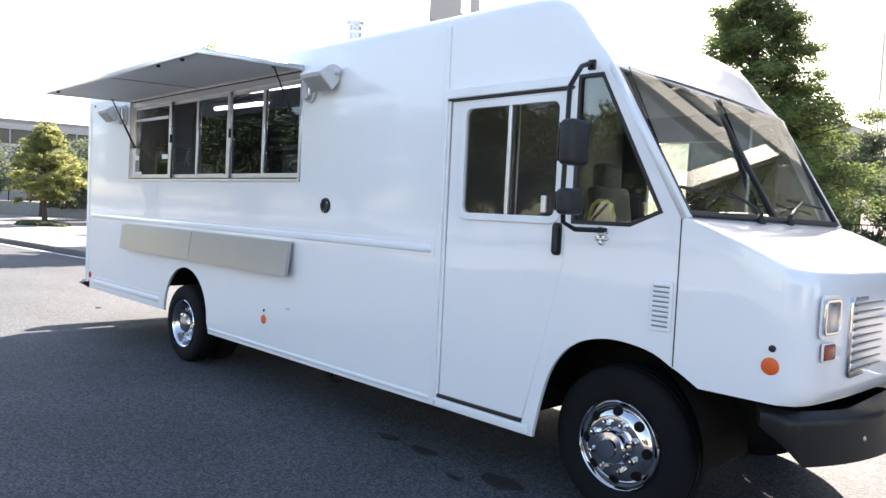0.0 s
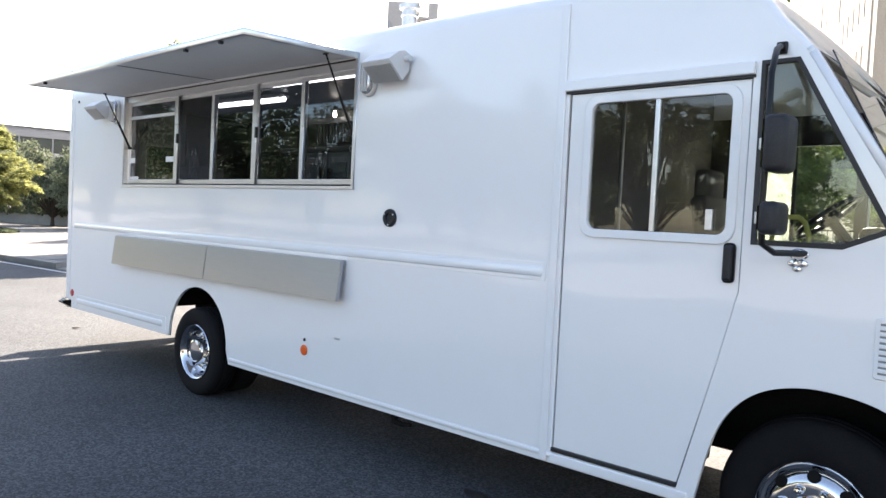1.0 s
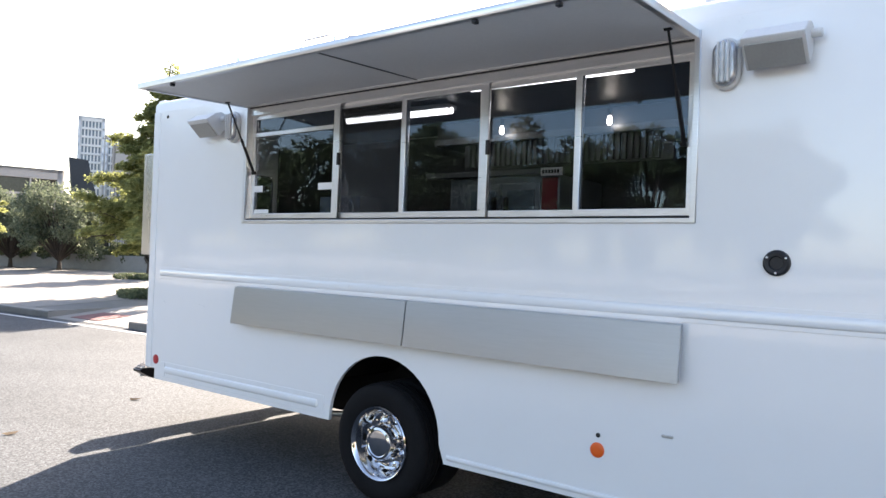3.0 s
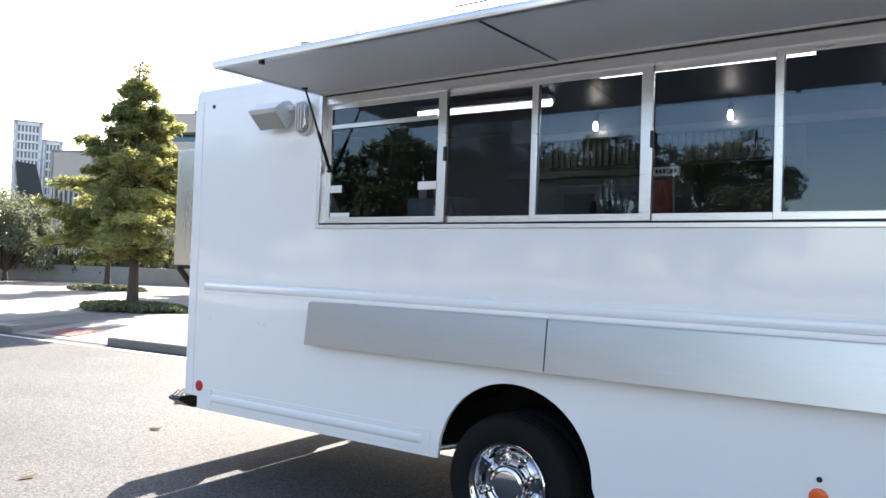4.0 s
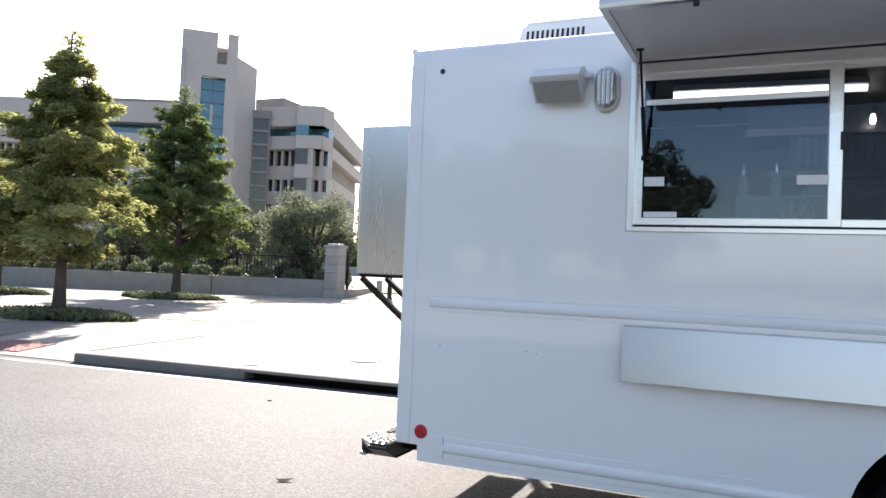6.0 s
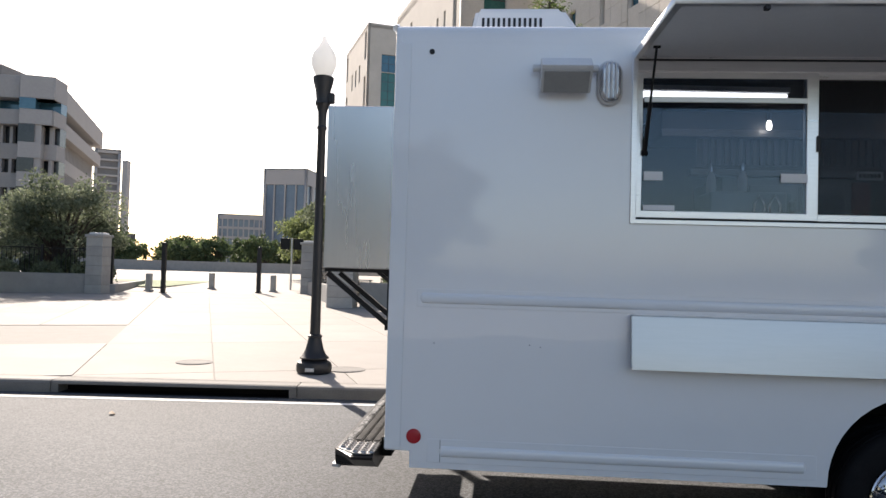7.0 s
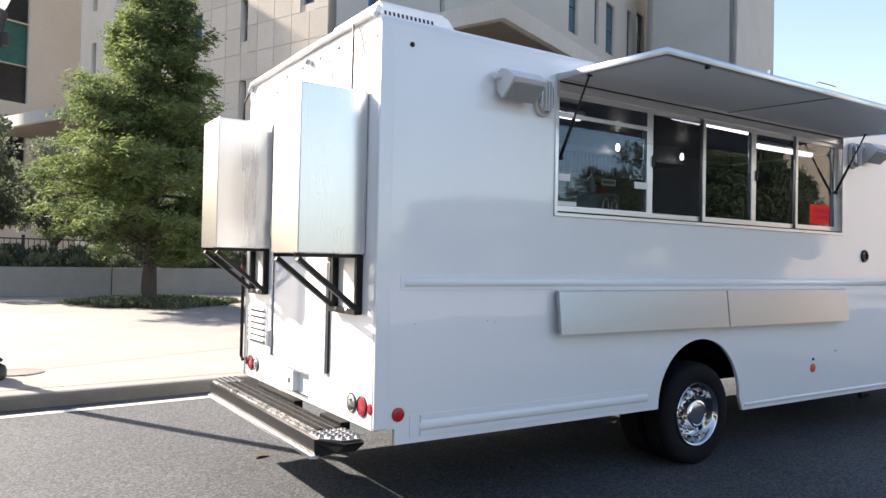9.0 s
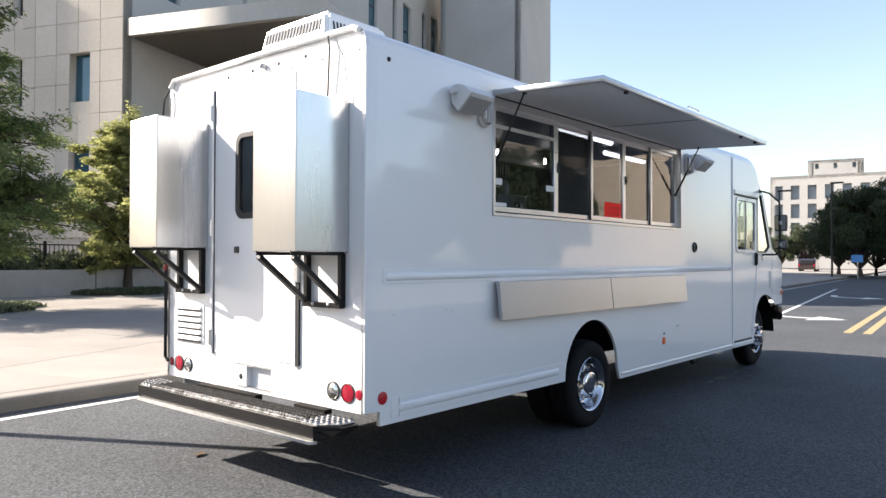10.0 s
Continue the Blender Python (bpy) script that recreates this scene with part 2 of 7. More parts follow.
SCREEN, _, sb_ = shader("insect_screen_mesh")
sb_.inputs["Base Color"].default_value, sb_.inputs["Roughness"].default_value = (0.012, 0.012, 0.014, 1), 0.8
sb_.inputs["Alpha"].default_value = 0.38
WINDSHIELD = glazing("windshield_glass", (0.70, 0.77, 0.74))
ORANGE = plain("orange_reflector", (0.75, 0.11, 0.015), 0.35)
RED = plain("red_reflector", (0.42, 0.01, 0.02), 0.3)
LAMP_CLEAR = surface("clear_reversing_lens", (0.55, 0.55, 0.555), (0.78, 0.78, 0.78), 0.1, 1.0, 30, 90, 0.05)
RED_LENS = surface("red_lamp_lens", (0.14, 0.003, 0.012), (0.36, 0.010, 0.03), 0.12, 0, 30, 90, 0.3)
CLEAR_LENS = surface("clear_lamp_lens", (0.38, 0.39, 0.40), (0.62, 0.62, 0.64), 0.12, 0.7, 30, 90, 0.4)
AMBER_LENS = surface("amber_lamp_lens", (0.20, 0.026, 0.012), (0.34, 0.055, 0.022), 0.2, 0, 40, 90, 0.3)
LABEL_WHITE = plain("white_sticker", (0.75, 0.75, 0.75), 0.6)
BULB = plain("lit_bulb", (1.0, 0.93, 0.8), 0.4, 0, 9.0)
TUBE = plain("lit_tube", (0.95, 0.98, 1.0), 0.4, 0, 1.9)
SEAT_FABRIC = surface("grey_seat_fabric", (0.07, 0.068, 0.066), (0.12, 0.115, 0.11), 0.9, 0, 20, 200, 0.3)
DASH = surface("grey_dashboard", (0.06, 0.06, 0.065), (0.12, 0.12, 0.12), 0.7, 0, 9, 120, 0.2)
ASPHALT = tarmac("asphalt")
CONCRETE = surface("pavement_concrete", (0.225, 0.208, 0.19), (0.32, 0.298, 0.272), 0.85, 0, 0.9, 70, 0.25, 0.003, piece=0.07)
[n for n in CONCRETE.node_tree.nodes if n.type == "BSDF_PRINCIPLED"][0].inputs["Specular IOR Level"].default_value = 0.2
# kerb concrete darkened in colour for the shade on the kerb's road side
KERB_FACE = surface("shaded_kerb_face", (0.10, 0.095, 0.088), (0.19, 0.18, 0.165), 0.9, 0, 2.2, 60, 0.4, 0.004, piece=0.12)
JOINT = surface("joint_dirt", (0.15, 0.14, 0.128), (0.22, 0.205, 0.188), 0.95, 0, 3, 60, 0.3)
KERB = surface("kerb_concrete", (0.22, 0.21, 0.20), (0.38, 0.36, 0.34), 0.9, 0, 3, 60, 0.4, 0.004, piece=0.1)
WALL_CONC = surface("wall_concrete", (0.24, 0.24, 0.235), (0.34, 0.335, 0.325), 0.9, 0, 2.2, 50, 0.3, 0.004)
PIER_STONE = surface("pier_stone", (0.30, 0.295, 0.28), (0.42, 0.41, 0.39), 0.85, 0, 3, 50, 0.3, 0.004, piece=0.1)
LINE_WHITE = surface("road_line_white", (0.45, 0.45, 0.44), (0.75, 0.75, 0.73), 0.8, 0, 14, 70, 0.3, 0.002)
LINE_YELLOW = surface("road_line_yellow", (0.26, 0.20, 0.10), (0.38, 0.30, 0.16), 0.8, 0, 14, 70, 0.3, 0.002)
TACTILE = surface("red_tactile_pad", (0.17, 0.075, 0.072), (0.24, 0.11, 0.105), 0.85, 0, 5, 80, 0.3)
STONE = surface("facade_limestone", (0.46, 0.41, 0.35), (0.58, 0.52, 0.46), 0.85, 0, 0.35, 8, 0.15, 0.01, piece=0.06)
STONE_GREY = surface("facade_grey_stone", (0.40, 0.385, 0.36), (0.50, 0.48, 0.45), 0.85, 0, 0.3, 8, 0.15, 0.01, piece=0.05)
CONC_BLD = surface("facade_concrete", (0.36, 0.33, 0.312), (0.43, 0.395, 0.375), 0.9, 0, 0.12, 3, 0.1, 0.02)
CONC_DARK = surface("facade_dark_bands", (0.16, 0.15, 0.145), (0.24, 0.23, 0.22), 0.8, 0, 0.12, 3, 0.1, 0.02)
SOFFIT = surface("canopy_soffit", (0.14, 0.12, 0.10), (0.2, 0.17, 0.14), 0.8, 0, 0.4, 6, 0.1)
PANE_BLUE = surface("facade_glass_blue", (0.03, 0.09, 0.13), (0.06, 0.15, 0.20), 0.08, 0.2, 0.3, 3, 0.02, spread=0.05)
PANE_GREEN = surface("facade_glass_green", (0.02, 0.09, 0.085), (0.05, 0.16, 0.14), 0.1, 0.2, 0.3, 3, 0.02, spread=0.05)
PANE_DARK = surface("facade_glass_dark", (0.012, 0.013, 0.015), (0.035, 0.037, 0.04), 0.1, 0.1, 0.3, 3, 0.02, spread=0.05)
MULLION = plain("dark_mullion", (0.05, 0.05, 0.055), 0.4, 0.3)
BARK = surface("bark", (0.04, 0.03, 0.025), (0.10, 0.078, 0.065), 0.9, 0, 6, 40, 0.8, 0.02, (1, 1, 0.25))
CYPRESS = leafy("cypress_leaves", (0.115, 0.135, 0.048), (0.42, 0.43, 0.17), 0.62)
CYPRESS_DARK = leafy("cypress_leaves_green", (0.056, 0.088, 0.033), (0.205, 0.26, 0.088), 0.5)
STREET_LEAF = leafy("street_tree_leaves", (0.02, 0.032, 0.015), (0.07, 0.095, 0.04), 0.2)
OAK = leafy("oak_leaves", (0.06, 0.08, 0.048), (0.26, 0.29, 0.19), 0.35)
FAR_GREEN = leafy("far_tree_leaves", (0.04, 0.065, 0.03), (0.13, 0.17, 0.07), 0.3)
GARDEN_LEAF = leafy("garden_tree_leaves", (0.075, 0.10, 0.04), (0.27, 0.31, 0.13), 0.45)
SHRUB = leafy("shrub_leaves", (0.045, 0.06, 0.032), (0.18, 0.21, 0.12), 0.3)
LAWN = surface("lawn", (0.05, 0.09, 0.02), (0.12, 0.17, 0.05), 0.9, 0, 0.8, 60, 0.6, 0.02)
LAMP_IRON = surface("lamp_iron", (0.004, 0.004, 0.005), (0.012, 0.012, 0.014), 0.5, 0.0, 6, 90, 0.2, 0.002)
FROSTED = surface("pale_cap_stone", (0.62, 0.62, 0.61), (0.74, 0.74, 0.73), 0.5, 0, 9, 60, 0.1)
GLOBE = leafy("frosted_lamp_globe", (0.80, 0.80, 0.79), (0.86, 0.86, 0.85), 0.6)

# ---- building blocks ----


def part(name, bm, material, parent=None, label="", smooth=False):
    """Links a bmesh (or a mesh) as one mesh object, under a thing or a part."""
    if isinstance(bm, bmesh.types.BMesh):
        bmesh.ops.recalc_face_normals(bm, faces=bm.faces)
        me = bpy.data.meshes.new(name)
        bm.to_mesh(me)
        bm.free()
    else:
        me = bm
    for m in material if isinstance(material, (list, tuple)) else (material,):
        me.materials.append(m)
    if smooth:
        me.shade_smooth()
        me.set_sharp_from_angle(angle=radians(38))
    ob = new(name, me)
    if parent:
        ob.parent = parent
        ob.matrix_parent_inverse = world_of(parent).inverted()
    if label:
        tagged(ob, label)
    return ob


def world_of(ob):
    return world_of(ob.parent) @ ob.matrix_parent_inverse @ ob.matrix_basis if ob.parent else ob.matrix_basis.copy()


def thing(name, at, label, category, group="", kind=""):
    ob = new(name)
    ob.location = at
    ob.empty_display_size = 0.2
    return tagged(ob, label, category, group, kind)


def box(bm, a, b, bevel=0.0, seg=2):
    x0, y0, z0 = (min(p, q) for p, q in zip(a, b))
    x1, y1, z1 = (max(p, q) for p, q in zip(a, b))
    v = [bm.verts.new(p) for p in ((x0, y0, z0), (x1, y0, z0), (x1, y1, z0), (x0, y1, z0), (x0, y0, z1), (x1, y0, z1), (x1, y1, z1), (x0, y1, z1))]
    f = [bm.faces.new([v[i] for i in q]) for q in ((0, 3, 2, 1), (4, 5, 6, 7), (0, 1, 5, 4), (1, 2, 6, 5), (2, 3, 7, 6), (3, 0, 4, 7))]
    if bevel:
        bmesh.ops.bevel(bm, geom=list({e for q in f for e in q.edges}), offset=bevel, segments=seg, profile=0.5, affect="EDGES")
    return bm


def boxed(a, b, bevel=0.0, seg=2):
    return box(bmesh.new(), a, b, bevel, seg)


def beam(bm, p, q, w, h=None, up=(0, 0, 1)):
    """A bar of section w by h from p to q."""
    p, q = Vector(p), Vector(q)
    d = (q - p).normalized()
    s = d.cross(Vector(up))
    s = (s if s.length > 1e-4 else d.cross(Vector((1, 0, 0)))).normalized() * (w / 2)
    u = s.cross(d).normalized() * ((h or w) / 2)
    v = [bm.verts.new(c + i * s + j * u) for c in (p, q) for i, j in ((-1, -1), (1, -1), (1, 1), (-1, 1))]
    for f in ((0, 1, 2, 3), (7, 6, 5, 4), (0, 4, 5, 1), (1, 5, 6, 2), (2, 6, 7, 3), (3, 7, 4, 0)):
        bm.faces.new([v[i] for i in f])
    return bm


def tube(bm, points, r, n=10, caps=True):
    """A round bar along points; r: one radius or one a point."""
    pts = [Vector(p) for p in points]
    rs = r if isinstance(r, (list, tuple)) else [r] * len(pts)
    rings, side = [], None
    for i, p in enumerate(pts):
        d = (pts[min(i + 1, len(pts) - 1)] - pts[max(i - 1, 0)]).normalized()
        if side is None:
            side = d.cross(Vector((0, 0, 1)))
            side = side if side.length > 0.1 else d.cross(Vector((1, 0, 0)))
        side = (side - d * side.dot(d)).normalized()
        up = d.cross(side)
        rings.append([bm.verts.new(p + (side * math.cos(a) + up * math.sin(a)) * rs[i]) for a in (2 * math.pi * k / n for k in range(n))])
    for a, b in zip(rings, rings[1:]):
        for k in range(n):
            bm.faces.new((a[k], a[(k + 1) % n], b[(k + 1) % n], b[k]))
    if caps:
        bm.faces.new(list(reversed(rings[0])))
        bm.faces.new(rings[-1])
    return bm


def lathe(bm, profile, m=Matrix(), n=32):
    """Turns (radius, height) pairs round the z axis, then places the result by m."""
    rings = []
    for r, h in profile:
        if r < 1e-5:
            rings.append([bm.verts.new(m @ Vector((0, 0, h)))])
        else:
            rings.append([bm.verts.new(m @ Vector((r * math.cos(2 * math.pi * k / n), r * math.sin(2 * math.pi * k / n), h))) for k in range(n)])
    for a, b in zip(rings, rings[1:]):
        for k in range(n):
            q = [a[k % len(a)], a[(k + 1) % len(a)], b[(k + 1) % len(b)], b[k % len(b)]]
            q = [v for i, v in enumerate(q) if v not in q[:i]]
            if len(q) > 2:
                bm.faces.new(q)
    return bm


def rounded(x0, z0, x1, z1, r, n=5):
    """A rectangle with rounded corners, as a closed outline."""
    out = []
    for cx, cz, a in ((x1 - r, z0 + r, -90), (x1 - r, z1 - r, 0), (x0 + r, z1 - r, 90), (x0 + r, z0 + r, 180)):
        out += [(cx + r * math.cos(radians(a + 90 * k / n)), cz + r * math.sin(radians(a + 90 * k / n))) for k in range(n + 1)]
    return out


def plate(outer, holes=(), thick=0.03, place=Matrix(), bevel=0.0):
    """A flat sheet with openings, as a mesh: outlines in its own x and y, thickness from 0 to thick along its z."""
    cu = bpy.data.curves.new("outline", "CURVE")
    cu.dimensions, cu.fill_mode = "2D", "BOTH"
    cu.extrude, cu.bevel_depth, cu.bevel_resolution = max(0.0, thick / 2 - bevel), bevel, 1
    for loop in (outer, *holes):
        sp = cu.splines.new("POLY")
        sp.points.add(len(loop) - 1)
        for p, (x, y) in zip(sp.points, loop):
            p.co = (x, y, 0, 1)
        sp.use_cyclic_u = True
    ob = bpy.data.objects.new("outline", cu)
    me = bpy.data.meshes.new_from_object(ob)
    bpy.data.objects.remove(ob)
    bpy.data.curves.remove(cu)
    me.transform(place @ Matrix.Translation((0, 0, thick / 2)))
    me.materials.clear()
    return me


SIDE = Matrix(((1, 0, 0, 0), (0, 0, 1, 0), (0, 1, 0, 0), (0, 0, 0, 1)))      # a sheet's x, y, z become the world's x, z, y
REAR = Matrix(((0, 0, 1, 0), (1, 0, 0, 0), (0, 1, 0, 0), (0, 0, 0, 1)))      # a sheet's x, y, z become the world's y, z, x


def shift(x=0.0, y=0.0, z=0.0):
    return Matrix.Translation((x, y, z))


def facing(ax):
    """A turn that lays the z axis of a lathe along -y, -x or +x."""
    return {"-y": pose(0, 0, 0, 90), "-x": pose(0, 0, 0, 0, -90), "+x": pose(0, 0, 0, 0, 90), "+y": pose(0, 0, 0, -90)}[ax]


def disc(p, r, h, ax, dome=0.3, n=24):
    """A low round button at p that stands h out along ax."""
    return lathe(bmesh.new(), [(0, h), (r * 0.5, h * (1 - 0.25 * dome)), (r * 0.85, h * (1 - dome)), (r, h * 0.4), (r, -0.004)], shift(*p) @ facing(ax), n)

# ---- ground, road and pavement ----
ROAD = radians(4.9)
RX, RY = Vector((math.cos(ROAD), math.sin(ROAD), 0)), Vector((-math.sin(ROAD), math.cos(ROAD), 0))
KERB_AT = Vector((0, 4.80, 0))          # a point of the kerb's face
RISE = 0.015                            # the pavement climbs gently away from the road


def road_at(s, d, z=0.0):
    """A place s metres along the kerb and d metres behind it."""
    return KERB_AT + RX * s + RY * d + Vector((0, 0, z))


def paved(x, y):
    """The pavement's height at a place."""
    d = (Vector((x, y, 0)) - KERB_AT).dot(RY)
    return 0.15 + RISE * min(max(d, 0), 45)


g = bmesh.new()
n = 24
vs = [[g.verts.new((r * math.cos(2 * math.pi * k / n), r * math.sin(2 * math.pi * k / n), 0)) for k in range(n)] for r in (12, 60, 300, 2400)]
c = g.verts.new((0, 0, 0))
for k in range(n):
    g.faces.new((c, vs[0][k], vs[0][(k + 1) % n]))
    for a, b in zip(vs, vs[1:]):
        g.faces.new((a[k], b[k], b[(k + 1) % n], a[(k + 1) % n]))
tagged(part("road", g, ASPHALT), "grey worn asphalt road in sun and shade", "road", kind="structure")
road_axes = Matrix((RX, RY, Vector((0, 0, 1)))).transposed().to_4x4()


def line_strip(name, s0, s1, d0, d1, material, label, z=0.004):
    b = bmesh.new()
    n = max(1, int(abs(s1 - s0) / 2))
    lo = [b.verts.new(road_at(s0 + (s1 - s0) * k / n, d0, z)) for k in range(n + 1)]
    hi = [b.verts.new(road_at(s0 + (s1 - s0) * k / n, d1, z)) for k in range(n + 1)]
    for k in range(n):
        b.faces.new((lo[k], lo[k + 1], hi[k + 1], hi[k]))
    return tagged(part(name, b, material), label, "road marking", kind="structure")


line_strip("edge_line", -60, 120, -0.36, -0.26, LINE_WHITE, "worn white edge line along the kerb")
ll = bmesh.new()
ll.faces.new([ll.verts.new(road_at(s, d, 0.004)) for s, d in ((16.0, -3.80), (40.4, -2.42), (40.4, -2.30), (16.0, -3.68))])
tagged(part("lane_line", ll, LINE_WHITE), "solid white lane line on asphalt", "road marking", kind="structure")
line_strip("centre_line", 13.9, 120, -6.30, -6.13, LINE_YELLOW, "yellow centre line on asphalt")
line_strip("centre_line", 13.9, 120, -5.93, -5.76, LINE_YELLOW, "yellow centre line on asphalt")


def lane_arrow(x, y, k):
    """A turn arrow: a bent shaft with a broad head that points across the lane."""
    b = bmesh.new()
    run = curve([(1.9, 2.3), (0.9, 2.1), (0.3, 1.75), (0.08, 1.25), (0.05, 0.8)], 4)
    half = []
    for i, (px, py) in enumerate(run):
        nx, ny = run[min(i + 1, len(run) - 1)]
        bx, by = run[max(i - 1, 0)]
        d = Vector((nx - bx, ny - by)).normalized() * 0.13
        half.append([b.verts.new((x + k * (px - d.y), y + k * (py + d.x), 0.004)), b.verts.new((x + k * (px + d.y), y + k * (py - d.x), 0.004))])
    for a, c in zip(half, half[1:]):
        b.faces.new((a[0], c[0], c[1], a[1]))
    b.faces.new([b.verts.new((x + k * px, y + k * py, 0.0045)) for px, py in ((0.0, 0.0), (0.75, 0.85), (-0.7, 0.85))])
    tagged(part("lane_arrow", b, LINE_WHITE), "white painted turn arrow on asphalt", "road marking", kind="structure")


# oil and water stains beside the front wheel
st = bmesh.new()
for x, y, rx, ry in ((6.17, 0.10, 0.10, 0.05), (6.56, 0.10, 0.13, 0.06), (7.30, 0.08, 0.16, 0.09), (7.05, -0.1, 0.07, 0.03)):
    st.faces.new([st.verts.new((x + rx * math.cos(a) * (1 + 0.2 * math.sin(3 * a)), y + ry * math.sin(a) * (1 + 0.15 * math.cos(5 * a)), 0.003)) for a in (2 * math.pi * k / 20 for k in range(20))])
STAIN = surface("oil_stain", (0.015, 0.015, 0.016), (0.03, 0.03, 0.03), 0.55, 0, 9, 90, 0.4)
tagged(part("oil_stain", st, STAIN), "small dark oil stains on the asphalt", "stain", kind="structure")

pave = bmesh.new()
rows_s = [-120, -60, -34, -10.8, -7.8, 14, 40, 120]
rows_d = [0.28, 3.3, 20, 45, 400]
grid = [[pave.verts.new(road_at(s, d, 0.135 + RISE * min(d, 45))) for d in rows_d] for s in rows_s]
for i, (a, b) in enumerate(zip(grid, grid[1:])):
    for k in range(len(rows_d) - 1):
        if rows_s[i] == -10.8 and k == 0:
            continue
        pave.faces.new((a[k], b[k], b[k + 1], a[k + 1]))
pavement = tagged(part("pavement", pave, CONCRETE), "pale sunlit concrete pavement in large slabs", "pavement", kind="structure")

jb = bmesh.new()
for s0, s1, d0, d1 in ((-35.0, -10.8, 0.285, 21.3), (-7.8, 18.9, 0.285, 21.3), (-10.8, -7.8, 3.3, 21.3)):
    jb.faces.new([jb.verts.new(road_at(s, d, 0.1385 + RISE * d)) for s, d in ((s0, d0), (s1, d0), (s1, d1), (s0, d1))])
tagged(part("joint_bed", jb, JOINT, pavement), "dark dirt in the joints between slabs")
# slabs, each with its own edge, laid on the axes of the buildings behind and cut off along the kerb
SU, SV = Vector((0.925, 0.38, 0)).normalized(), Vector((-0.38, 0.925, 0)).normalized()
SU_UP, SV_UP = (a + Vector((0, 0, RISE * a.dot(RY))) for a in (SU, SV))
slab_axes = Matrix((SU_UP, SV_UP, SU_UP.cross(SV_UP))).transposed().to_4x4()
SLAB_U, SLAB_V = 1.72, 3.44


def slab_shape():
    return boxed((-SLAB_U / 2 + 0.005, -SLAB_V / 2 + 0.005, -0.04), (SLAB_U / 2 - 0.005, SLAB_V / 2 - 0.005, 0.004), 0.005, 1)


slab_mesh = bpy.data.meshes.new("slab")
sb = slab_shape()
sb.to_mesh(slab_mesh)
sb.free()
slab_mesh.materials.append(CONCRETE)
for i in range(-15, 13):
    for j in range(-1, 8):
        mid = SU * (-0.85 + SLAB_U * (i + 0.5)) + SV * (9.66 + SLAB_V * (j - 0.5))
        rel = [mid + SU * a * SLAB_U / 2 + SV * b * SLAB_V / 2 - KERB_AT for a in (-1, 1) for b in (-1, 1)]
        ds, ss = [q.dot(RY) for q in rel], [q.dot(RX) for q in rel]
        if max(ds) < 0.4 or max(ds) > 22.5 or (max(ss) > -10.9 and min(ss) < -7.7 and min(ds) < 3.4):
            continue
        d_mid = (mid - KERB_AT).dot(RY)
        place = Matrix.Translation((mid.x, mid.y, 0.146 + RISE * d_mid)) @ slab_axes
        me = slab_mesh
        if min(ds) < 0.29:
            sb = slab_shape()
            sb.transform(place)
            bmesh.ops.bisect_plane(sb, geom=list(sb.verts) + list(sb.edges) + list(sb.faces), plane_co=KERB_AT + RY * 0.29, plane_no=RY, clear_inner=True)
            sb.transform(place.inverted())
            me = bpy.data.meshes.new("slab")
            sb.to_mesh(me)
            sb.free()
            me.materials.append(CONCRETE)
        ob = new("slab", me)
        ob.matrix_basis = place
        ob.parent = pavement

# kerb stones: a rounded top edge and a low face
kb = bmesh.new()
prof = [(0.0, -0.05), (0.0, 0.115), (0.012, 0.14), (0.04, 0.152), (0.28, 0.152), (0.28, -0.05)]
ends = [[kb.verts.new((s, d, z)) for d, z in prof] for s in (-1.494, 1.494)]
for k in range(len(prof)):
    kb.faces.new((ends[0][k], ends[1][k], ends[1][(k + 1) % len(prof)], ends[0][(k + 1) % len(prof)]))
kb.faces.new(list(reversed(ends[0])))
kb.faces.new(ends[1])
bmesh.ops.recalc_face_normals(kb, faces=kb.faces)
kerb_mesh = bpy.data.meshes.new("kerb_stone")
kb.to_mesh(kerb_mesh)
kb.free()
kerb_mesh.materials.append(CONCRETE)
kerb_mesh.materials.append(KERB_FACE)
# upright faces get the shade-darkened tone, level ones the plain concrete
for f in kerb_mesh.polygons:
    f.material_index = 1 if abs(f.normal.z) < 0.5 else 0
kerb = tagged(new("kerb"), "low grey concrete kerb along the pavement", "kerb", kind="structure")
for i in range(-20, 22):
    if i in (-4, -2):
        continue
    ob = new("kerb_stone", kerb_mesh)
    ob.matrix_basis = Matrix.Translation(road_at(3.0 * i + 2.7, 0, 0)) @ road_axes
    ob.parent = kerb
# dropped kerb with a red tactile pad
RS0, RS1 = -10.8, -7.8
rp = bmesh.new()
stairs_ = [(0.0, 0.012), (1.9, 0.135 + RISE * 1.9 + 0.012), (3.3, 0.15 + RISE * 3.3)]
across = [rp.verts.new(road_at(s, d, z)) for d, z in stairs_ for s in (RS0, RS1)]
for k in (0, 2):
    rp.faces.new((across[k], across[k + 1], across[k + 3], across[k + 2]))
rp.faces.new([rp.verts.new(road_at(s, 0.0, z)) for s, z in ((RS0, 0.012), (RS0, -0.02), (RS1, -0.02), (RS1, 0.012))])
for s in (RS0, RS1):
    rp.faces.new([rp.verts.new(road_at(s, d, z)) for d, z in ((0.0, 0.0), (1.9, 0.15), (1.9, 0.178), (0.28, 0.152), (0.0, 0.13))])
tagged(part("kerb_ramp", rp, CONCRETE), "dropped concrete kerb ramp", "ramp", kind="structure")
tp = boxed((-0.52, -0.40, 0), (0.52, 0.40, 0.012), 0.004, 1)
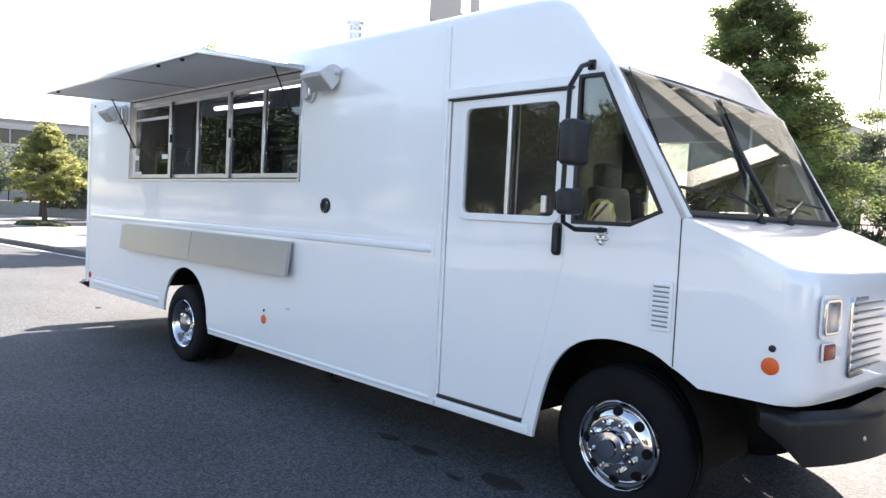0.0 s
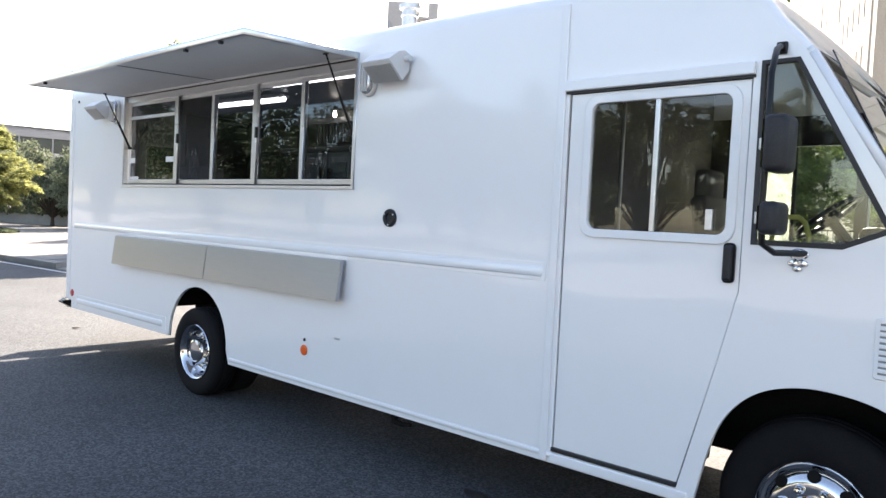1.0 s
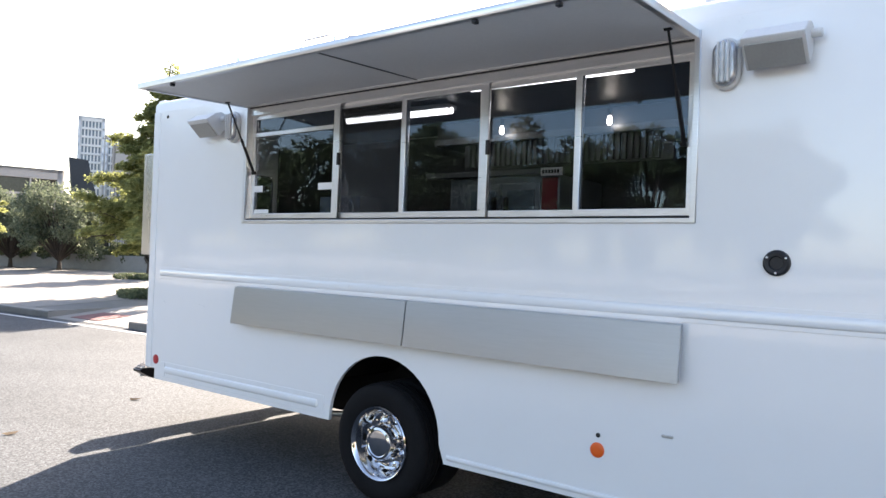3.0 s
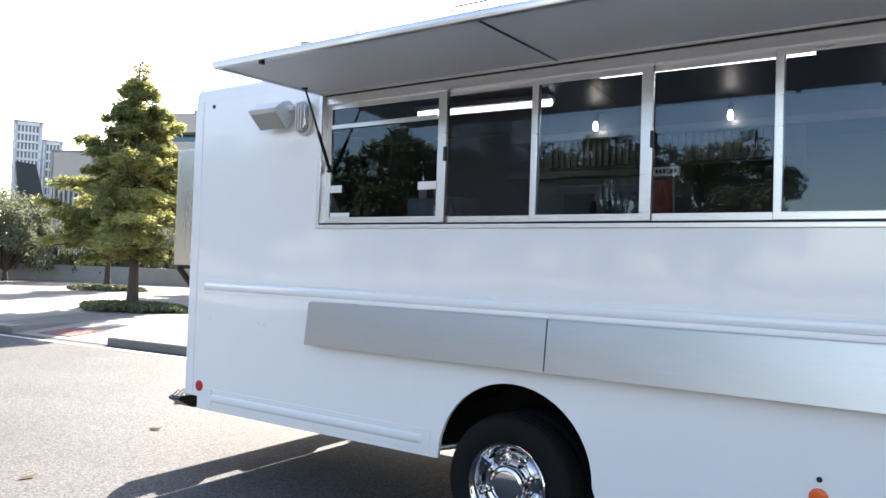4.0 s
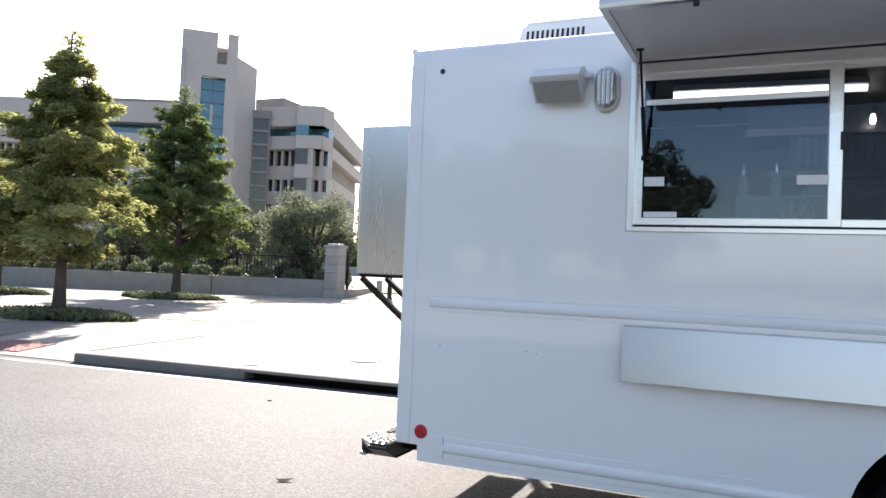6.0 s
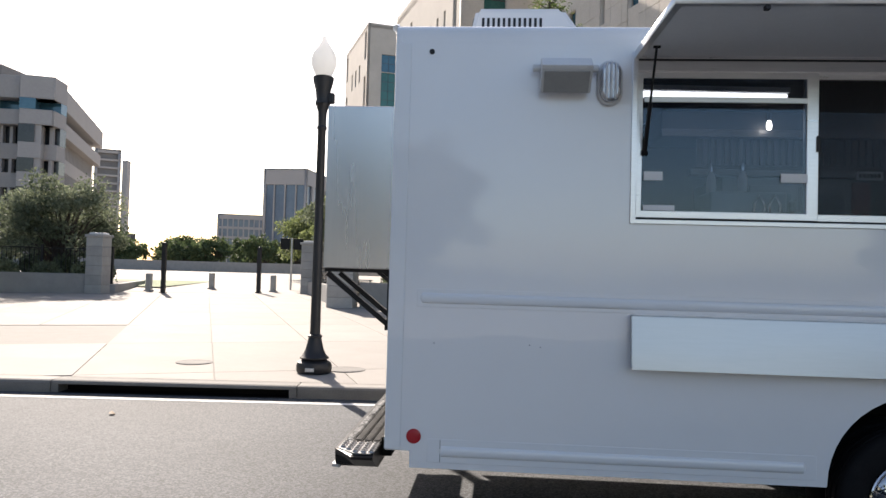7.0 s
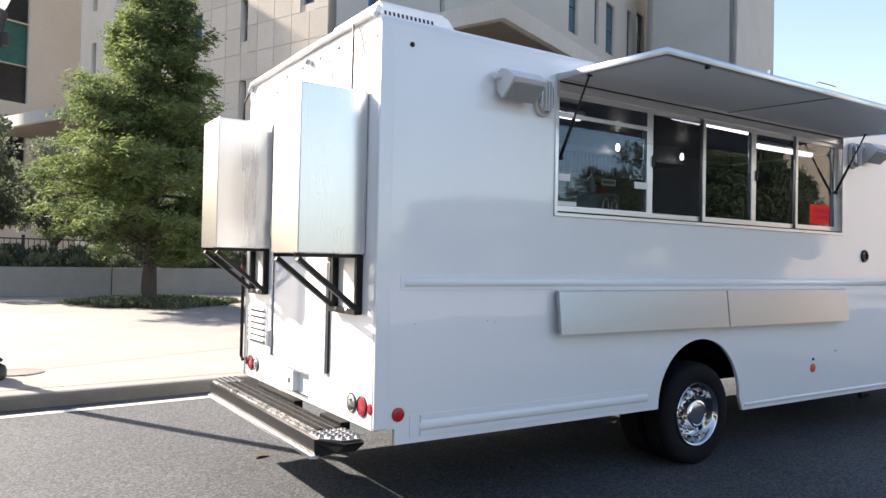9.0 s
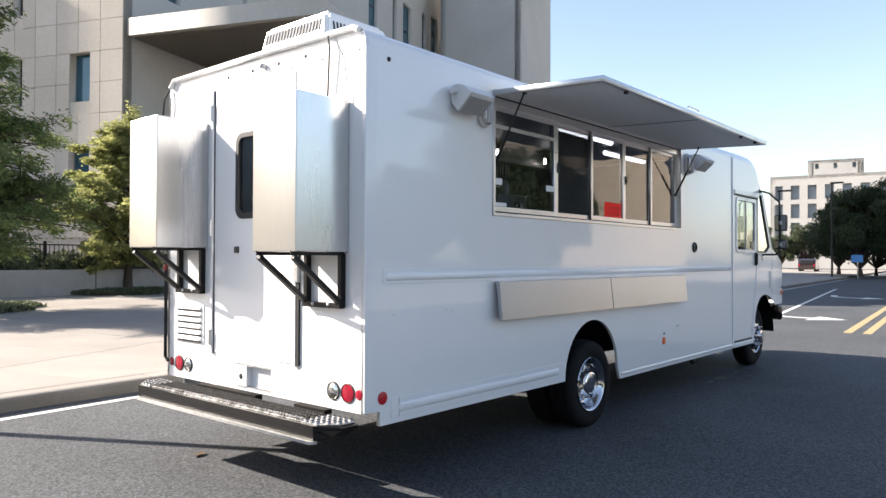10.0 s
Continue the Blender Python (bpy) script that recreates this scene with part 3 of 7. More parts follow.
for i in range(7):
    for j in range(6):
        lathe(tp, [(0.03, 0.012), (0.018, 0.018), (0, 0.018)], shift(-0.39 + 0.13 * i, -0.325 + 0.13 * j, 0), 6)
ob = tagged(part("tactile_pad", tp, TACTILE), "red studded tactile paving pad on the ramp", "tactile paving", kind="structure")
slope_r = (0.175 - 0.012) / 1.9
ob.matrix_basis = Matrix.Translation(road_at(-9.75, 0.62, 0.014 + slope_r * 0.62)) @ road_axes @ Matrix.Rotation(math.atan(slope_r), 4, "X")

# storm drain: a long dark opening under the kerb's top
SD = -3.3
di = bmesh.new()
prof_ = [(0.0, 0.104), (0.0, 0.125), (0.012, 0.142), (0.04, 0.152), (0.28, 0.152), (0.28, 0.104)]
sides = [[di.verts.new(road_at(SD + e, d, z)) for d, z in prof_] for e in (-1.494, 1.494)]
for k in range(len(prof_)):
    di.faces.new((sides[0][k], sides[1][k], sides[1][(k + 1) % len(prof_)], sides[0][(k + 1) % len(prof_)]))
di.faces.new(list(reversed(sides[0])))
di.faces.new(sides[1])
inlet = tagged(part("kerb_inlet", di, KERB_FACE), "storm drain opening under a concrete kerb slab", "storm drain", kind="structure")
part("inlet_back", box(bmesh.new(), (-1.494, 0.24, -0.03), (1.494, 0.28, 0.104)), CHASSIS, inlet).matrix_basis = Matrix.Translation(road_at(SD, 0, 0)) @ road_axes
part("inlet_floor", box(bmesh.new(), (-1.494, 0.0, -0.02), (1.494, 0.24, 0.004)), CHASSIS, inlet).matrix_basis = Matrix.Translation(road_at(SD, 0, 0)) @ road_axes
for e in (-1.45, 1.45):
    part("inlet_cheek", box(bmesh.new(), (e - 0.045, 0.0, -0.02), (e + 0.045, 0.25, 0.104)), KERB_FACE, inlet).matrix_basis = Matrix.Translation(road_at(SD, 0, 0)) @ road_axes


def manhole(x, y, r):
    t = thing("manhole_cover", (x, y, paved(x, y) + 0.006), "round grey iron manhole cover in the pavement", "manhole cover")
    part("cover", lathe(bmesh.new(), [(0, 0.004), (r * 0.9, 0.004), (r * 0.92, 0.001), (r * 0.97, 0.001), (r, 0.004), (r * 1.04, 0.004), (r * 1.04, -0.02)], shift(x, y, paved(x, y) + 0.003), 32), KERB_FACE, t)


manhole(-3.76, 6.22, 0.25)
manhole(-1.5, 6.1, 0.27)

# ---- the food truck: rear at x = 0, serving side at y = 0 ----
W = 2.40                                # body width
truck = thing("food_truck", (4.6, 1.2, 0), "white step-van food truck with an open serving hatch", "food truck")


def arc(cx, cz, r, a0, a1, n=16):
    return [(cx + r * math.cos(radians(a0 + (a1 - a0) * k / n)), cz + r * math.sin(radians(a0 + (a1 - a0) * k / n))) for k in range(n + 1)]


DOOR = [(6.765, 0.445), (7.50, 0.445), (7.665, 1.10), (7.745, 1.45), (7.75, 2.45), (6.765, 2.45)]
QUARTER = [(7.785, 1.675), (8.165, 1.675), (8.35, 1.755), (7.945, 2.515), (7.785, 2.515)]
HATCH = (1.37, 1.925, 4.98, 2.855)
TOP = 2.92


def hatch_hole():
    x0, z0, x1, z1 = HATCH
    return [(x0, z0), (x1, z0), (x1, z1), (x0, z1)]


def curve(pts, n=6):
    """A smooth run through points."""
    q = [pts[0]] + list(pts) + [pts[-1]]
    run = []
    for k in range(1, len(q) - 2):
        a, b, c, d = (Vector(v) for v in q[k - 1:k + 3])
        for i in range(n):
            t = i / n
            run.append(tuple(0.5 * (2 * b + (c - a) * t + (2 * a - 5 * b + 4 * c - d) * t * t + (3 * b - a - 3 * c + d) * t ** 3)))
    return run + [tuple(pts[-1])]


lane_arrow(18.1, 0.9, 1.0)
lane_arrow(30.7, 2.0, 1.0)
front_arch = curve([(7.585, 0.405), (7.64, 0.66), (7.698, 0.82), (7.785, 0.937), (7.90, 1.014), (8.05, 1.052), (8.2, 1.05), (8.34, 1.022), (8.455, 0.965)])
skin = [(0.0, 0.585), (0.14, 0.585), (0.14, 0.49), (2.425, 0.49)] + arc(2.93, 0.50, 0.502, 180, 0, 22) + [(3.475, 0.385), (7.585, 0.385)] + front_arch
skin += [(8.455, 1.745), (7.99, 2.535), (7.86, 2.66), (7.68, 2.86), (7.5, TOP), (0.0, TOP)]
part("side_panel", plate(skin, (hatch_hole(), DOOR, QUARTER), 0.03, SIDE, 0.002), WHITE, truck, "white painted side panel with serving hatch opening")
far_skin = [(0.0, 0.585), (0.14, 0.585), (0.14, 0.49), (2.425, 0.49)] + arc(2.93, 0.50, 0.502, 180, 0, 14) + [(3.475, 0.385), (7.585, 0.385)] + front_arch + skin[-6:]
far_window = rounded(6.9, 1.68, 7.7, 2.4, 0.06)
part("side_panel", plate(far_skin, (far_window, QUARTER), 0.03, shift(0, W - 0.03) @ SIDE), WHITE, truck)


# roof: a rounded sheet from side to side that dips over the cab
def roof_section(b, x, s, r):
    ring = [(0.002, min(s - 0.04, TOP - 0.06)), (0.0, s)] + [(r - r * math.cos(radians(a)), s + r * math.sin(radians(a))) for a in (18, 36, 54, 72, 90)]
    ring += [(W * k / 8, s + r + 0.025 * math.sin(math.pi * k / 8)) for k in range(1, 8)]
    ring += [(W - y, z) for y, z in reversed(ring[:7])]
    return [b.verts.new((x, y, z)) for y, z in ring]


rf = bmesh.new()
stations = [(-0.004, TOP + 0.045, 0.07), (0.06, TOP + 0.045, 0.072), (2.2, TOP + 0.04, 0.078), (4.4, TOP + 0.025, 0.095), (6.72, TOP, 0.118), (7.2, TOP, 0.118), (7.45, TOP - 0.004, 0.115), (7.58, TOP - 0.018, 0.10),
            (7.68, TOP - 0.062, 0.085), (7.77, TOP - 0.15, 0.07), (7.86, 2.655, 0.06), (7.93, 2.59, 0.05), (8.0, 2.525, 0.03)]
rings = [roof_section(rf, *s) for s in stations]
for a, b in zip(rings, rings[1:]):
    for k in range(len(a) - 1):
        rf.faces.new((a[k], b[k], b[k + 1], a[k + 1]))
part("roof", rf, WHITE, truck, "white rounded roof with a sloping cab cap", smooth=True)

# body mouldings: thin flanges with rounded beads
for x0, x1, z, h, o in ((0.19, 6.64, 1.452, 0.030, 0.012), (0.32, 2.30, 0.588, 0.030, 0.014), (3.50, 7.45, 0.43, 0.016, 0.010)):
    mo = bmesh.new()
    n = 10
    loops = [[mo.verts.new((x, -o * math.sin(math.pi * k / n) ** 0.8 - 0.002, z - h * math.cos(math.pi * k / n))) for k in range(n + 1)] for x in (x0, x1)]
    tips = [mo.verts.new((x, -0.001, z)) for x in (x0 - h * 0.6, x1 + h * 0.6)]
    for k in range(n):
        mo.faces.new((loops[0][k], loops[1][k], loops[1][k + 1], loops[0][k + 1]))
        mo.faces.new((tips[0], loops[0][k], loops[0][k + 1]))
        mo.faces.new((tips[1], loops[1][k + 1], loops[1][k]))
    part("rub_rail", mo, WHITE_SMALL, truck, "white raised rub rail along the side", smooth=True)
for x0, x1, z0_, z1_ in ((0.16, 6.67, 1.402, 1.503), (0.24, 2.37, 0.525, 0.655)):
    part("rail_flange", plate(rounded(x0, z0_, x1, z1_, 0.008, 2), (), 0.004, shift(0, -0.0035) @ SIDE, 0.0012), WHITE_SMALL, truck)
part("rail_seam", boxed((0.310, -0.0045, 0.527), (0.314, -0.003, 0.653)), VENT_GREY, truck)
part("corner_trim", boxed((-0.006, -0.008, 0.59), (0.085, 0.006, TOP), 0.004), WHITE_SMALL, truck)
part("seam_trim", boxed((6.695, -0.014, 0.39), (6.745, 0.002, TOP + 0.02), 0.006), WHITE_SMALL, truck)
part("door_track", boxed((6.75, -0.03, 2.455), (7.76, 0.002, 2.515), 0.006), WHITE_SMALL, truck)
part("door_track", boxed((6.75, -0.012, 2.443), (7.76, 0.012, 2.456)), GASKET, truck)
part("door_sill", boxed((6.765, -0.012, 0.39), (7.56, 0.02, 0.44), 0.005), WHITE_SMALL, truck)

# sliding cab door
dshift = [(6.78, 0.46), (7.49, 0.46), (7.655, 1.10), (7.735, 1.45), (7.738, 2.437), (6.78, 2.437)]
win = rounded(6.91, 1.705, 7.665, 2.385, 0.055)
door = part("cab_door", plate(dshift, (win,), 0.025, shift(0, 0.008) @ SIDE, 0.003), WHITE, truck, "white sliding cab door, closed")
part("door_seal", plate(DOOR, ([(x * 0.998 + 0.0145, 1.45 + (z - 1.45) * 0.985) for x, z in DOOR],), 0.02, shift(0, 0.022) @ SIDE), GASKET, door)
part("window_frame", plate(rounded(6.872, 1.667, 7.703, 2.423, 0.08), (rounded(6.91, 1.705, 7.665, 2.385, 0.05),), 0.02, shift(0, -0.004) @ SIDE, 0.004), WHITE_SMALL, door, "white window frame with rounded corners")
gl = part("window_glass", boxed((6.90, 0.016, 1.70), (7.67, 0.021, 2.39)), DOOR_GLASS, door)
gl.visible_shadow = False
part("window_divider", boxed((7.275, -0.003, 1.71), (7.30, 0.014, 2.38), 0.003), ALU, door)
part("window_latch", boxed((7.565, -0.012, 1.73), (7.60, 0.008, 1.83), 0.004), ALU, door)
part("handle_recess", boxed((7.662, -0.008, 1.485), (7.718, 0.012, 1.675), 0.02, 3), BLACK_PLASTIC, door)
part("door_handle", boxed((7.668, -0.032, 1.495), (7.712, -0.006, 1.665), 0.014, 3), BLACK_PLASTIC, door, "black plastic door handle")
part("door_foot_seal", boxed((6.77, -0.010, 0.452), (7.50, 0.012, 0.475), 0.003), GASKET, door)

# quarter light and its black gasket
quarter_in = [(7.80, 1.692), (8.161, 1.692), (8.326, 1.763), (7.937, 2.50), (7.80, 2.50)]
qf = part("quarter_window", plate(QUARTER, (quarter_in,), 0.03, shift(0, -0.004) @ SIDE, 0.003), GASKET, truck, "black-framed quarter window")
qg = part("quarter_glass", plate(quarter_in, (), 0.005, shift(0, 0.014) @ SIDE), WINDSHIELD, qf)
qg.visible_shadow = False
for xa, xb, gm in ((6.90, 7.27, DUSTY_GLASS), (7.285, 7.70, WINDSHIELD)):
    fg = part("far_window_glass", boxed((xa, W - 0.021, 1.69), (xb, W - 0.016, 2.39)), gm, truck)
    fg.visible_shadow = False
part("far_window_divider", boxed((7.262, W - 0.03, 1.69), (7.292, W - 0.010, 2.39), 0.003), GASKET, truck)
part("far_window_frame", plate(rounded(6.86, 1.64, 7.74, 2.44, 0.08), (far_window,), 0.012, shift(0, W - 0.042) @ SIDE), GASKET, truck)
qg2 = part("quarter_glass", plate(QUARTER, (), 0.005, shift(0, W - 0.018) @ SIDE), WINDSHIELD, truck)
qg2.visible_shadow = False

# nose: hood, wings and grille
FRONT = [(0.0, 8.97), (0.003, 8.99), (0.012, 9.018), (0.028, 9.045), (0.05, 9.068), (0.075, 9.084), (0.105, 9.097), (0.15, 9.109), (0.22, 9.122), (0.3, 9.134), (0.38, 9.145), (0.5, 9.158), (0.7, 9.172), (0.95, 9.182), (1.2, 9.186)]
FRONT += [(W - y, x) for y, x in reversed(FRONT[:-1])]
hb = bmesh.new()
levels = [(0.886, -0.03), (0.915, -0.008), (0.97, 0.0), (1.25, 0.0), (1.44, 0.0), (1.482, -0.012), (1.508, -0.035), (1.522, -0.07)]
cols = [[hb.verts.new((x + o * (1 if 0.01 < y < W - 0.01 else 0.3), y, z + (0.012 if y in (0.0, W) and z > 1.5 else 0))) for z, o in levels] for y, x in FRONT]
for a, b in zip(cols, cols[1:]):
    for k in range(len(levels) - 1):
        hb.faces.new((a[k], b[k], b[k + 1], a[k + 1]))
base = [hb.verts.new((8.455, y, 1.742)) for y, x in FRONT]
mids = [[hb.verts.new((8.455 + (c[-1].co.x - 8.455) * f, c[-1].co.y, 1.742 + (c[-1].co.z - 1.742) * f + 0.012 * math.sin(math.pi * f))) for f in (0.33, 0.66)] for c in cols]
for k in range(len(cols) - 1):
    run_a, run_b = [cols[k][-1], mids[k][1], mids[k][0], base[k]], [cols[k + 1][-1], mids[k + 1][1], mids[k + 1][0], base[k + 1]]
    for q in range(3):
        hb.faces.new((run_a[q], run_b[q], run_b[q + 1], run_a[q + 1]))
for col, b0, mm, y in ((cols[0], base[0], mids[0], 0.0), (cols[-1], base[-1], mids[-1], W)):
    low = [hb.verts.new((x, y, z)) for x, z in curve([(8.455, 0.965), (8.51, 0.938), (8.555, 0.912), (8.60, 0.886)], 4)]
    hb.faces.new(low + list(col) + [mm[1], mm[0], b0])
part("hood", hb, WHITE, truck, "white sloping hood and front wings", smooth=True)
part("hood_seam", boxed((8.454, -0.001, 0.97), (8.461, 0.02, 1.745)), GASKET, truck)
GX = 9.148
grille = part("grille", plate(rounded(0.385, 1.0, W - 0.385, 1.385, 0.03), (rounded(0.398, 1.013, W - 0.398, 1.372, 0.02),), 0.03, shift(GX - 0.012) @ REAR, 0.004), CHROME, truck, "chrome grille with horizontal bars")
part("grille_back", boxed((GX - 0.004, 0.39, 1.01), (GX + 0.004, W - 0.39, 1.375)), CHASSIS, grille)
for k in range(9):
    z = 1.036 + 0.0395 * k
    part("grille_bar", boxed((GX + 0.016, 0.396, z - 0.006), (GX + 0.030, W - 0.396, z + 0.006), 0.003), GRILLE_BAR, grille)
for sgn_, y in ((1, 0.195), (-1, W - 0.195)):
    m_ = pose(9.124, y, 1.304, 0, 0, -5 * sgn_) @ Matrix.Diagonal((1, 0.86, 0.9, 1))
    hl = part("headlight", plate(rounded(-0.095, -0.09, 0.095, 0.09, 0.03), (rounded(-0.083, -0.078, 0.083, 0.078, 0.022),), 0.018, m_ @ shift(-0.004) @ REAR, 0.004), CHROME, truck)
    lens_ = boxed((-0.012, -0.086, -0.081), (0.010, 0.086, 0.081), 0.006, 2)
    lens_.transform(m_)
    part("headlight_lens", lens_, CLEAR_LENS, hl, smooth=True)
    rec = plate(rounded(-0.12, -0.113, 0.12, 0.113, 0.04), (rounded(-0.10, -0.093, 0.10, 0.093, 0.03),), 0.006, m_ @ shift(-0.006) @ REAR, 0.002)
    part("headlight_surround", rec, WHITE_SMALL, hl)
    sig = boxed((-0.012, -0.075, -0.225), (0.014, 0.062, -0.14), 0.012, 3)
    sig.transform(m_)
    sg = part("turn_signal", sig, AMBER_LENS, truck, "amber turn signal lens", smooth=True)
    part("signal_rim", plate(rounded(-0.08, -0.23, 0.067, -0.135, 0.016), (rounded(-0.073, -0.223, 0.06, -0.142, 0.012),), 0.010, m_ @ shift(-0.004) @ REAR, 0.003), WHITE_SMALL, sg)

# windshield in two panes, black gasket, wipers
wl, wr = Vector((8.475, 0, 1.735)), Vector((8.0, 0, 2.535))
slope = (wr - wl)
length = slope.length
pane_axes = Matrix(((0, slope.x / length, slope.z / length, wl.x), (1, 0, 0, 0), (0, slope.z / length, -slope.x / length, wl.z), (0, 0, 0, 1)))
left_pane = [(0.062, 0.032), (W / 2 - 0.014, 0.032), (W / 2 - 0.014, length - 0.018), (0.062, length - 0.018)]
right_pane = [(W - y, z) for y, z in reversed(left_pane)]
ws = part("windshield", plate([(0.045, 0.01), (W - 0.045, 0.01), (W - 0.045, length - 0.005), (0.045, length - 0.005)], (left_pane, right_pane), 0.03, pane_axes @ shift(0, 0, -0.012), 0.004), GASKET, truck, "two-pane windshield in a black gasket")
for pn, tip, turn in ((left_pane, 4.6, 1.8), (right_pane, 4.6, 0.4)):
    pc = shift((pn[0][0] + pn[1][0]) / 2, length / 2)
    wg = part("windshield_pane", plate(pn, (), 0.006, pane_axes @ pc @ pose(0, 0, 0, tip, turn) @ pc.inverted()), WINDSHIELD, ws)
    wg.visible_shadow = False
for y0, y1 in ((0.0, 0.05), (W - 0.05, W)):
    part("windshield_pillar", plate([(y0, 0), (y1, 0), (y1, length), (y0, length)], (), 0.035, pane_axes @ shift(0, 0, -0.02), 0.004), WHITE_SMALL, truck)
part("windshield_header", plate([(0, length - 0.006), (W, length - 0.006), (W, length + 0.03), (0, length + 0.03)], (), 0.03, pane_axes @ shift(0, 0, -0.02)), WHITE_SMALL, truck)
n_out = Vector((slope.z, 0, -slope.x)).normalized()
for y0, arm_y, b0_, b1_ in ((0.875, 0.62, -0.02, 0.76), (1.33, 1.74, 1.54, 2.16)):
    def on_glass(y, f, off=0.03):
        return wl + slope * f + n_out * off + Vector((0, y, 0))
    wa = bmesh.new()
    tube(wa, [on_glass(y0, 0.0, 0.03), on_glass(y0, 0.03, 0.055), on_glass(y0 + (arm_y - y0) * 0.7, 0.13, 0.05), on_glass(arm_y, 0.165, 0.04)], [0.016, 0.012, 0.008, 0.007], 6)
    wpr = part("wiper", wa, BLACK_PLASTIC, truck, "black wiper resting low on the windshield")
    part("wiper_blade", beam(bmesh.new(), on_glass(max(0.07, b0_), 0.185, 0.018), on_glass(b1_, 0.145, 0.018), 0.010, 0.016), GASKET, wpr)
    part("wiper_cap", lathe(bmesh.new(), [(0.024, -0.02), (0.024, 0.012), (0.015, 0.02), (0, 0.02)], shift(*on_glass(y0, -0.01, 0.035)), 12), BLACK_PLASTIC, wpr)

# front bumper: black channel, swept back at both ends
fb = bmesh.new()
plan = curve([(8.90, 0.03), (9.0, 0.012), (9.06, 0.02), (9.095, 0.06), (9.15, 0.16), (9.215, 0.32), (9.27, 0.55), (9.30, 0.85), (9.31, 1.2)], 3)
inner = [(min(8.86 + 0.32 * min(1.0, k / 12), x - 0.04), y + 0.05 * (1 - k / len(plan))) for k, (x, y) in enumerate(plan)]
plan += [(x, W - y) for x, y in reversed(plan[:-1])]
inner += [(x, W - y) for x, y in reversed(inner[:-1])]
low = [0.615 + 0.15 * max(0.0, 1 - min(k, len(plan) - 1 - k) / 9.0) for k in range(len(plan))]
sec = [[fb.verts.new((x, y, z)) for (x, y), z in ((o, lz), (o, 0.80), ((o[0] * 0.93 + i[0] * 0.07, o[1] * 0.93 + i[1] * 0.07), 0.826), ((o[0] * 0.8 + i[0] * 0.2, o[1] * 0.8 + i[1] * 0.2), 0.835), (i, 0.862), (i, lz + 0.015))] for o, i, lz in zip(plan, inner, low)]
for a, b in zip(sec, sec[1:]):
    for k in range(6):
        fb.faces.new((a[k], b[k], b[(k + 1) % 6], a[(k + 1) % 6]))
fb.faces.new(sec[0])
fb.faces.new(list(reversed(sec[-1])))
bump = part("front_bumper", fb, BLACK_STEEL, truck, "black steel front bumper", smooth=True)
for y in (0.42, 0.48, W - 0.42, W - 0.48):
    part("bumper_bolt", disc((9.238, y, 0.72), 0.014, 0.012, "+x", n=10), GALV, bump)

# chassis below the floor
ch = bmesh.new()
for y in (0.72, 1.68):
    box(ch, (0.2, y - 0.04, 0.66), (3.7, y + 0.04, 0.79))
    box(ch, (3.7, y - 0.04, 0.50), (9.1, y + 0.04, 0.74))
for x in (0.5, 1.8, 4.2, 5.6, 6.9, 8.9):
    zc = 0.68 if x < 3.7 else 0.54
    box(ch, (x - 0.05, 0.72, zc), (x + 0.05, 1.68, zc + 0.1))
part("chassis", ch, CHASSIS, truck, "black chassis rails")
for a, b in (((0.03, 0.66, 0.76), (7.6, W - 0.66, 0.79)), ((0.03, 0.035, 0.76), (2.40, 0.66, 0.79)), ((3.47, 0.035, 0.76), (7.42, 0.66, 0.79)), ((0.03, W - 0.66, 0.76), (2.40, W - 0.035, 0.79)), ((3.47, W - 0.66, 0.76), (7.42, W - 0.035, 0.79))):
    part("underfloor", boxed(a, b), CHASSIS, truck)
fx_ = tube(bmesh.new(), [(8.1, 0.35, 0.36), (8.1, 2.05, 0.36)], 0.05, 8)
part("axle", fx_, CHASSIS, truck)
ax = tube(bmesh.new(), [(2.95, 0.3, 0.405), (2.95, 1.0, 0.405), (2.95, 1.05, 0.42), (2.95, 1.35, 0.42), (2.95, 1.4, 0.405), (2.95, 2.1, 0.405)], [0.07, 0.07, 0.19, 0.19, 0.07, 0.07], 12)
part("axle", ax, CHASSIS, truck)
for cx, r, y0, y1 in ((2.93, 0.52, 0.032, 0.657), (2.93, 0.52, W - 0.657, W - 0.032), (8.05, 0.60, 0.032, 0.55), (8.05, 0.60, W - 0.55, W - 0.032)):
    ww = bmesh.new()
    pts = arc(cx, 0.52, r, 148, 32, 12) if cx < 5 else arc(cx, 0.47, r, 180, 0, 14)
    lo = [ww.verts.new((x, y0, z)) for x, z in pts]
    hi = [ww.verts.new((x, y1, z)) for x, z in pts]
    for k in range(len(pts) - 1):
        ww.faces.new((lo[k], lo[k + 1], hi[k + 1], hi[k]))
    part("wheel_arch_liner", ww, CHASSIS, truck)
# added black panel that hides sunlit ground behind the rear arch
part("arch_blocker", boxed((1.75, 0.66, 0.38), (2.419, 0.68, 0.758)), CHASSIS, truck)
for y in (0.655, W - 0.685):
    part("wheel_arch_liner", boxed((2.42, y, 0.53), (3.44, y + 0.03, 1.06)), CHASSIS, truck)
for y in (0.54, W - 0.56):
    part("inner_wing", boxed((7.40, y, 0.70), (8.75, y + 0.02, 1.10)), CHASSIS, truck)
part("engine", boxed((7.7, 0.75, 0.62), (8.7, 1.65, 1.1), 0.05, 2), CHASSIS, truck)

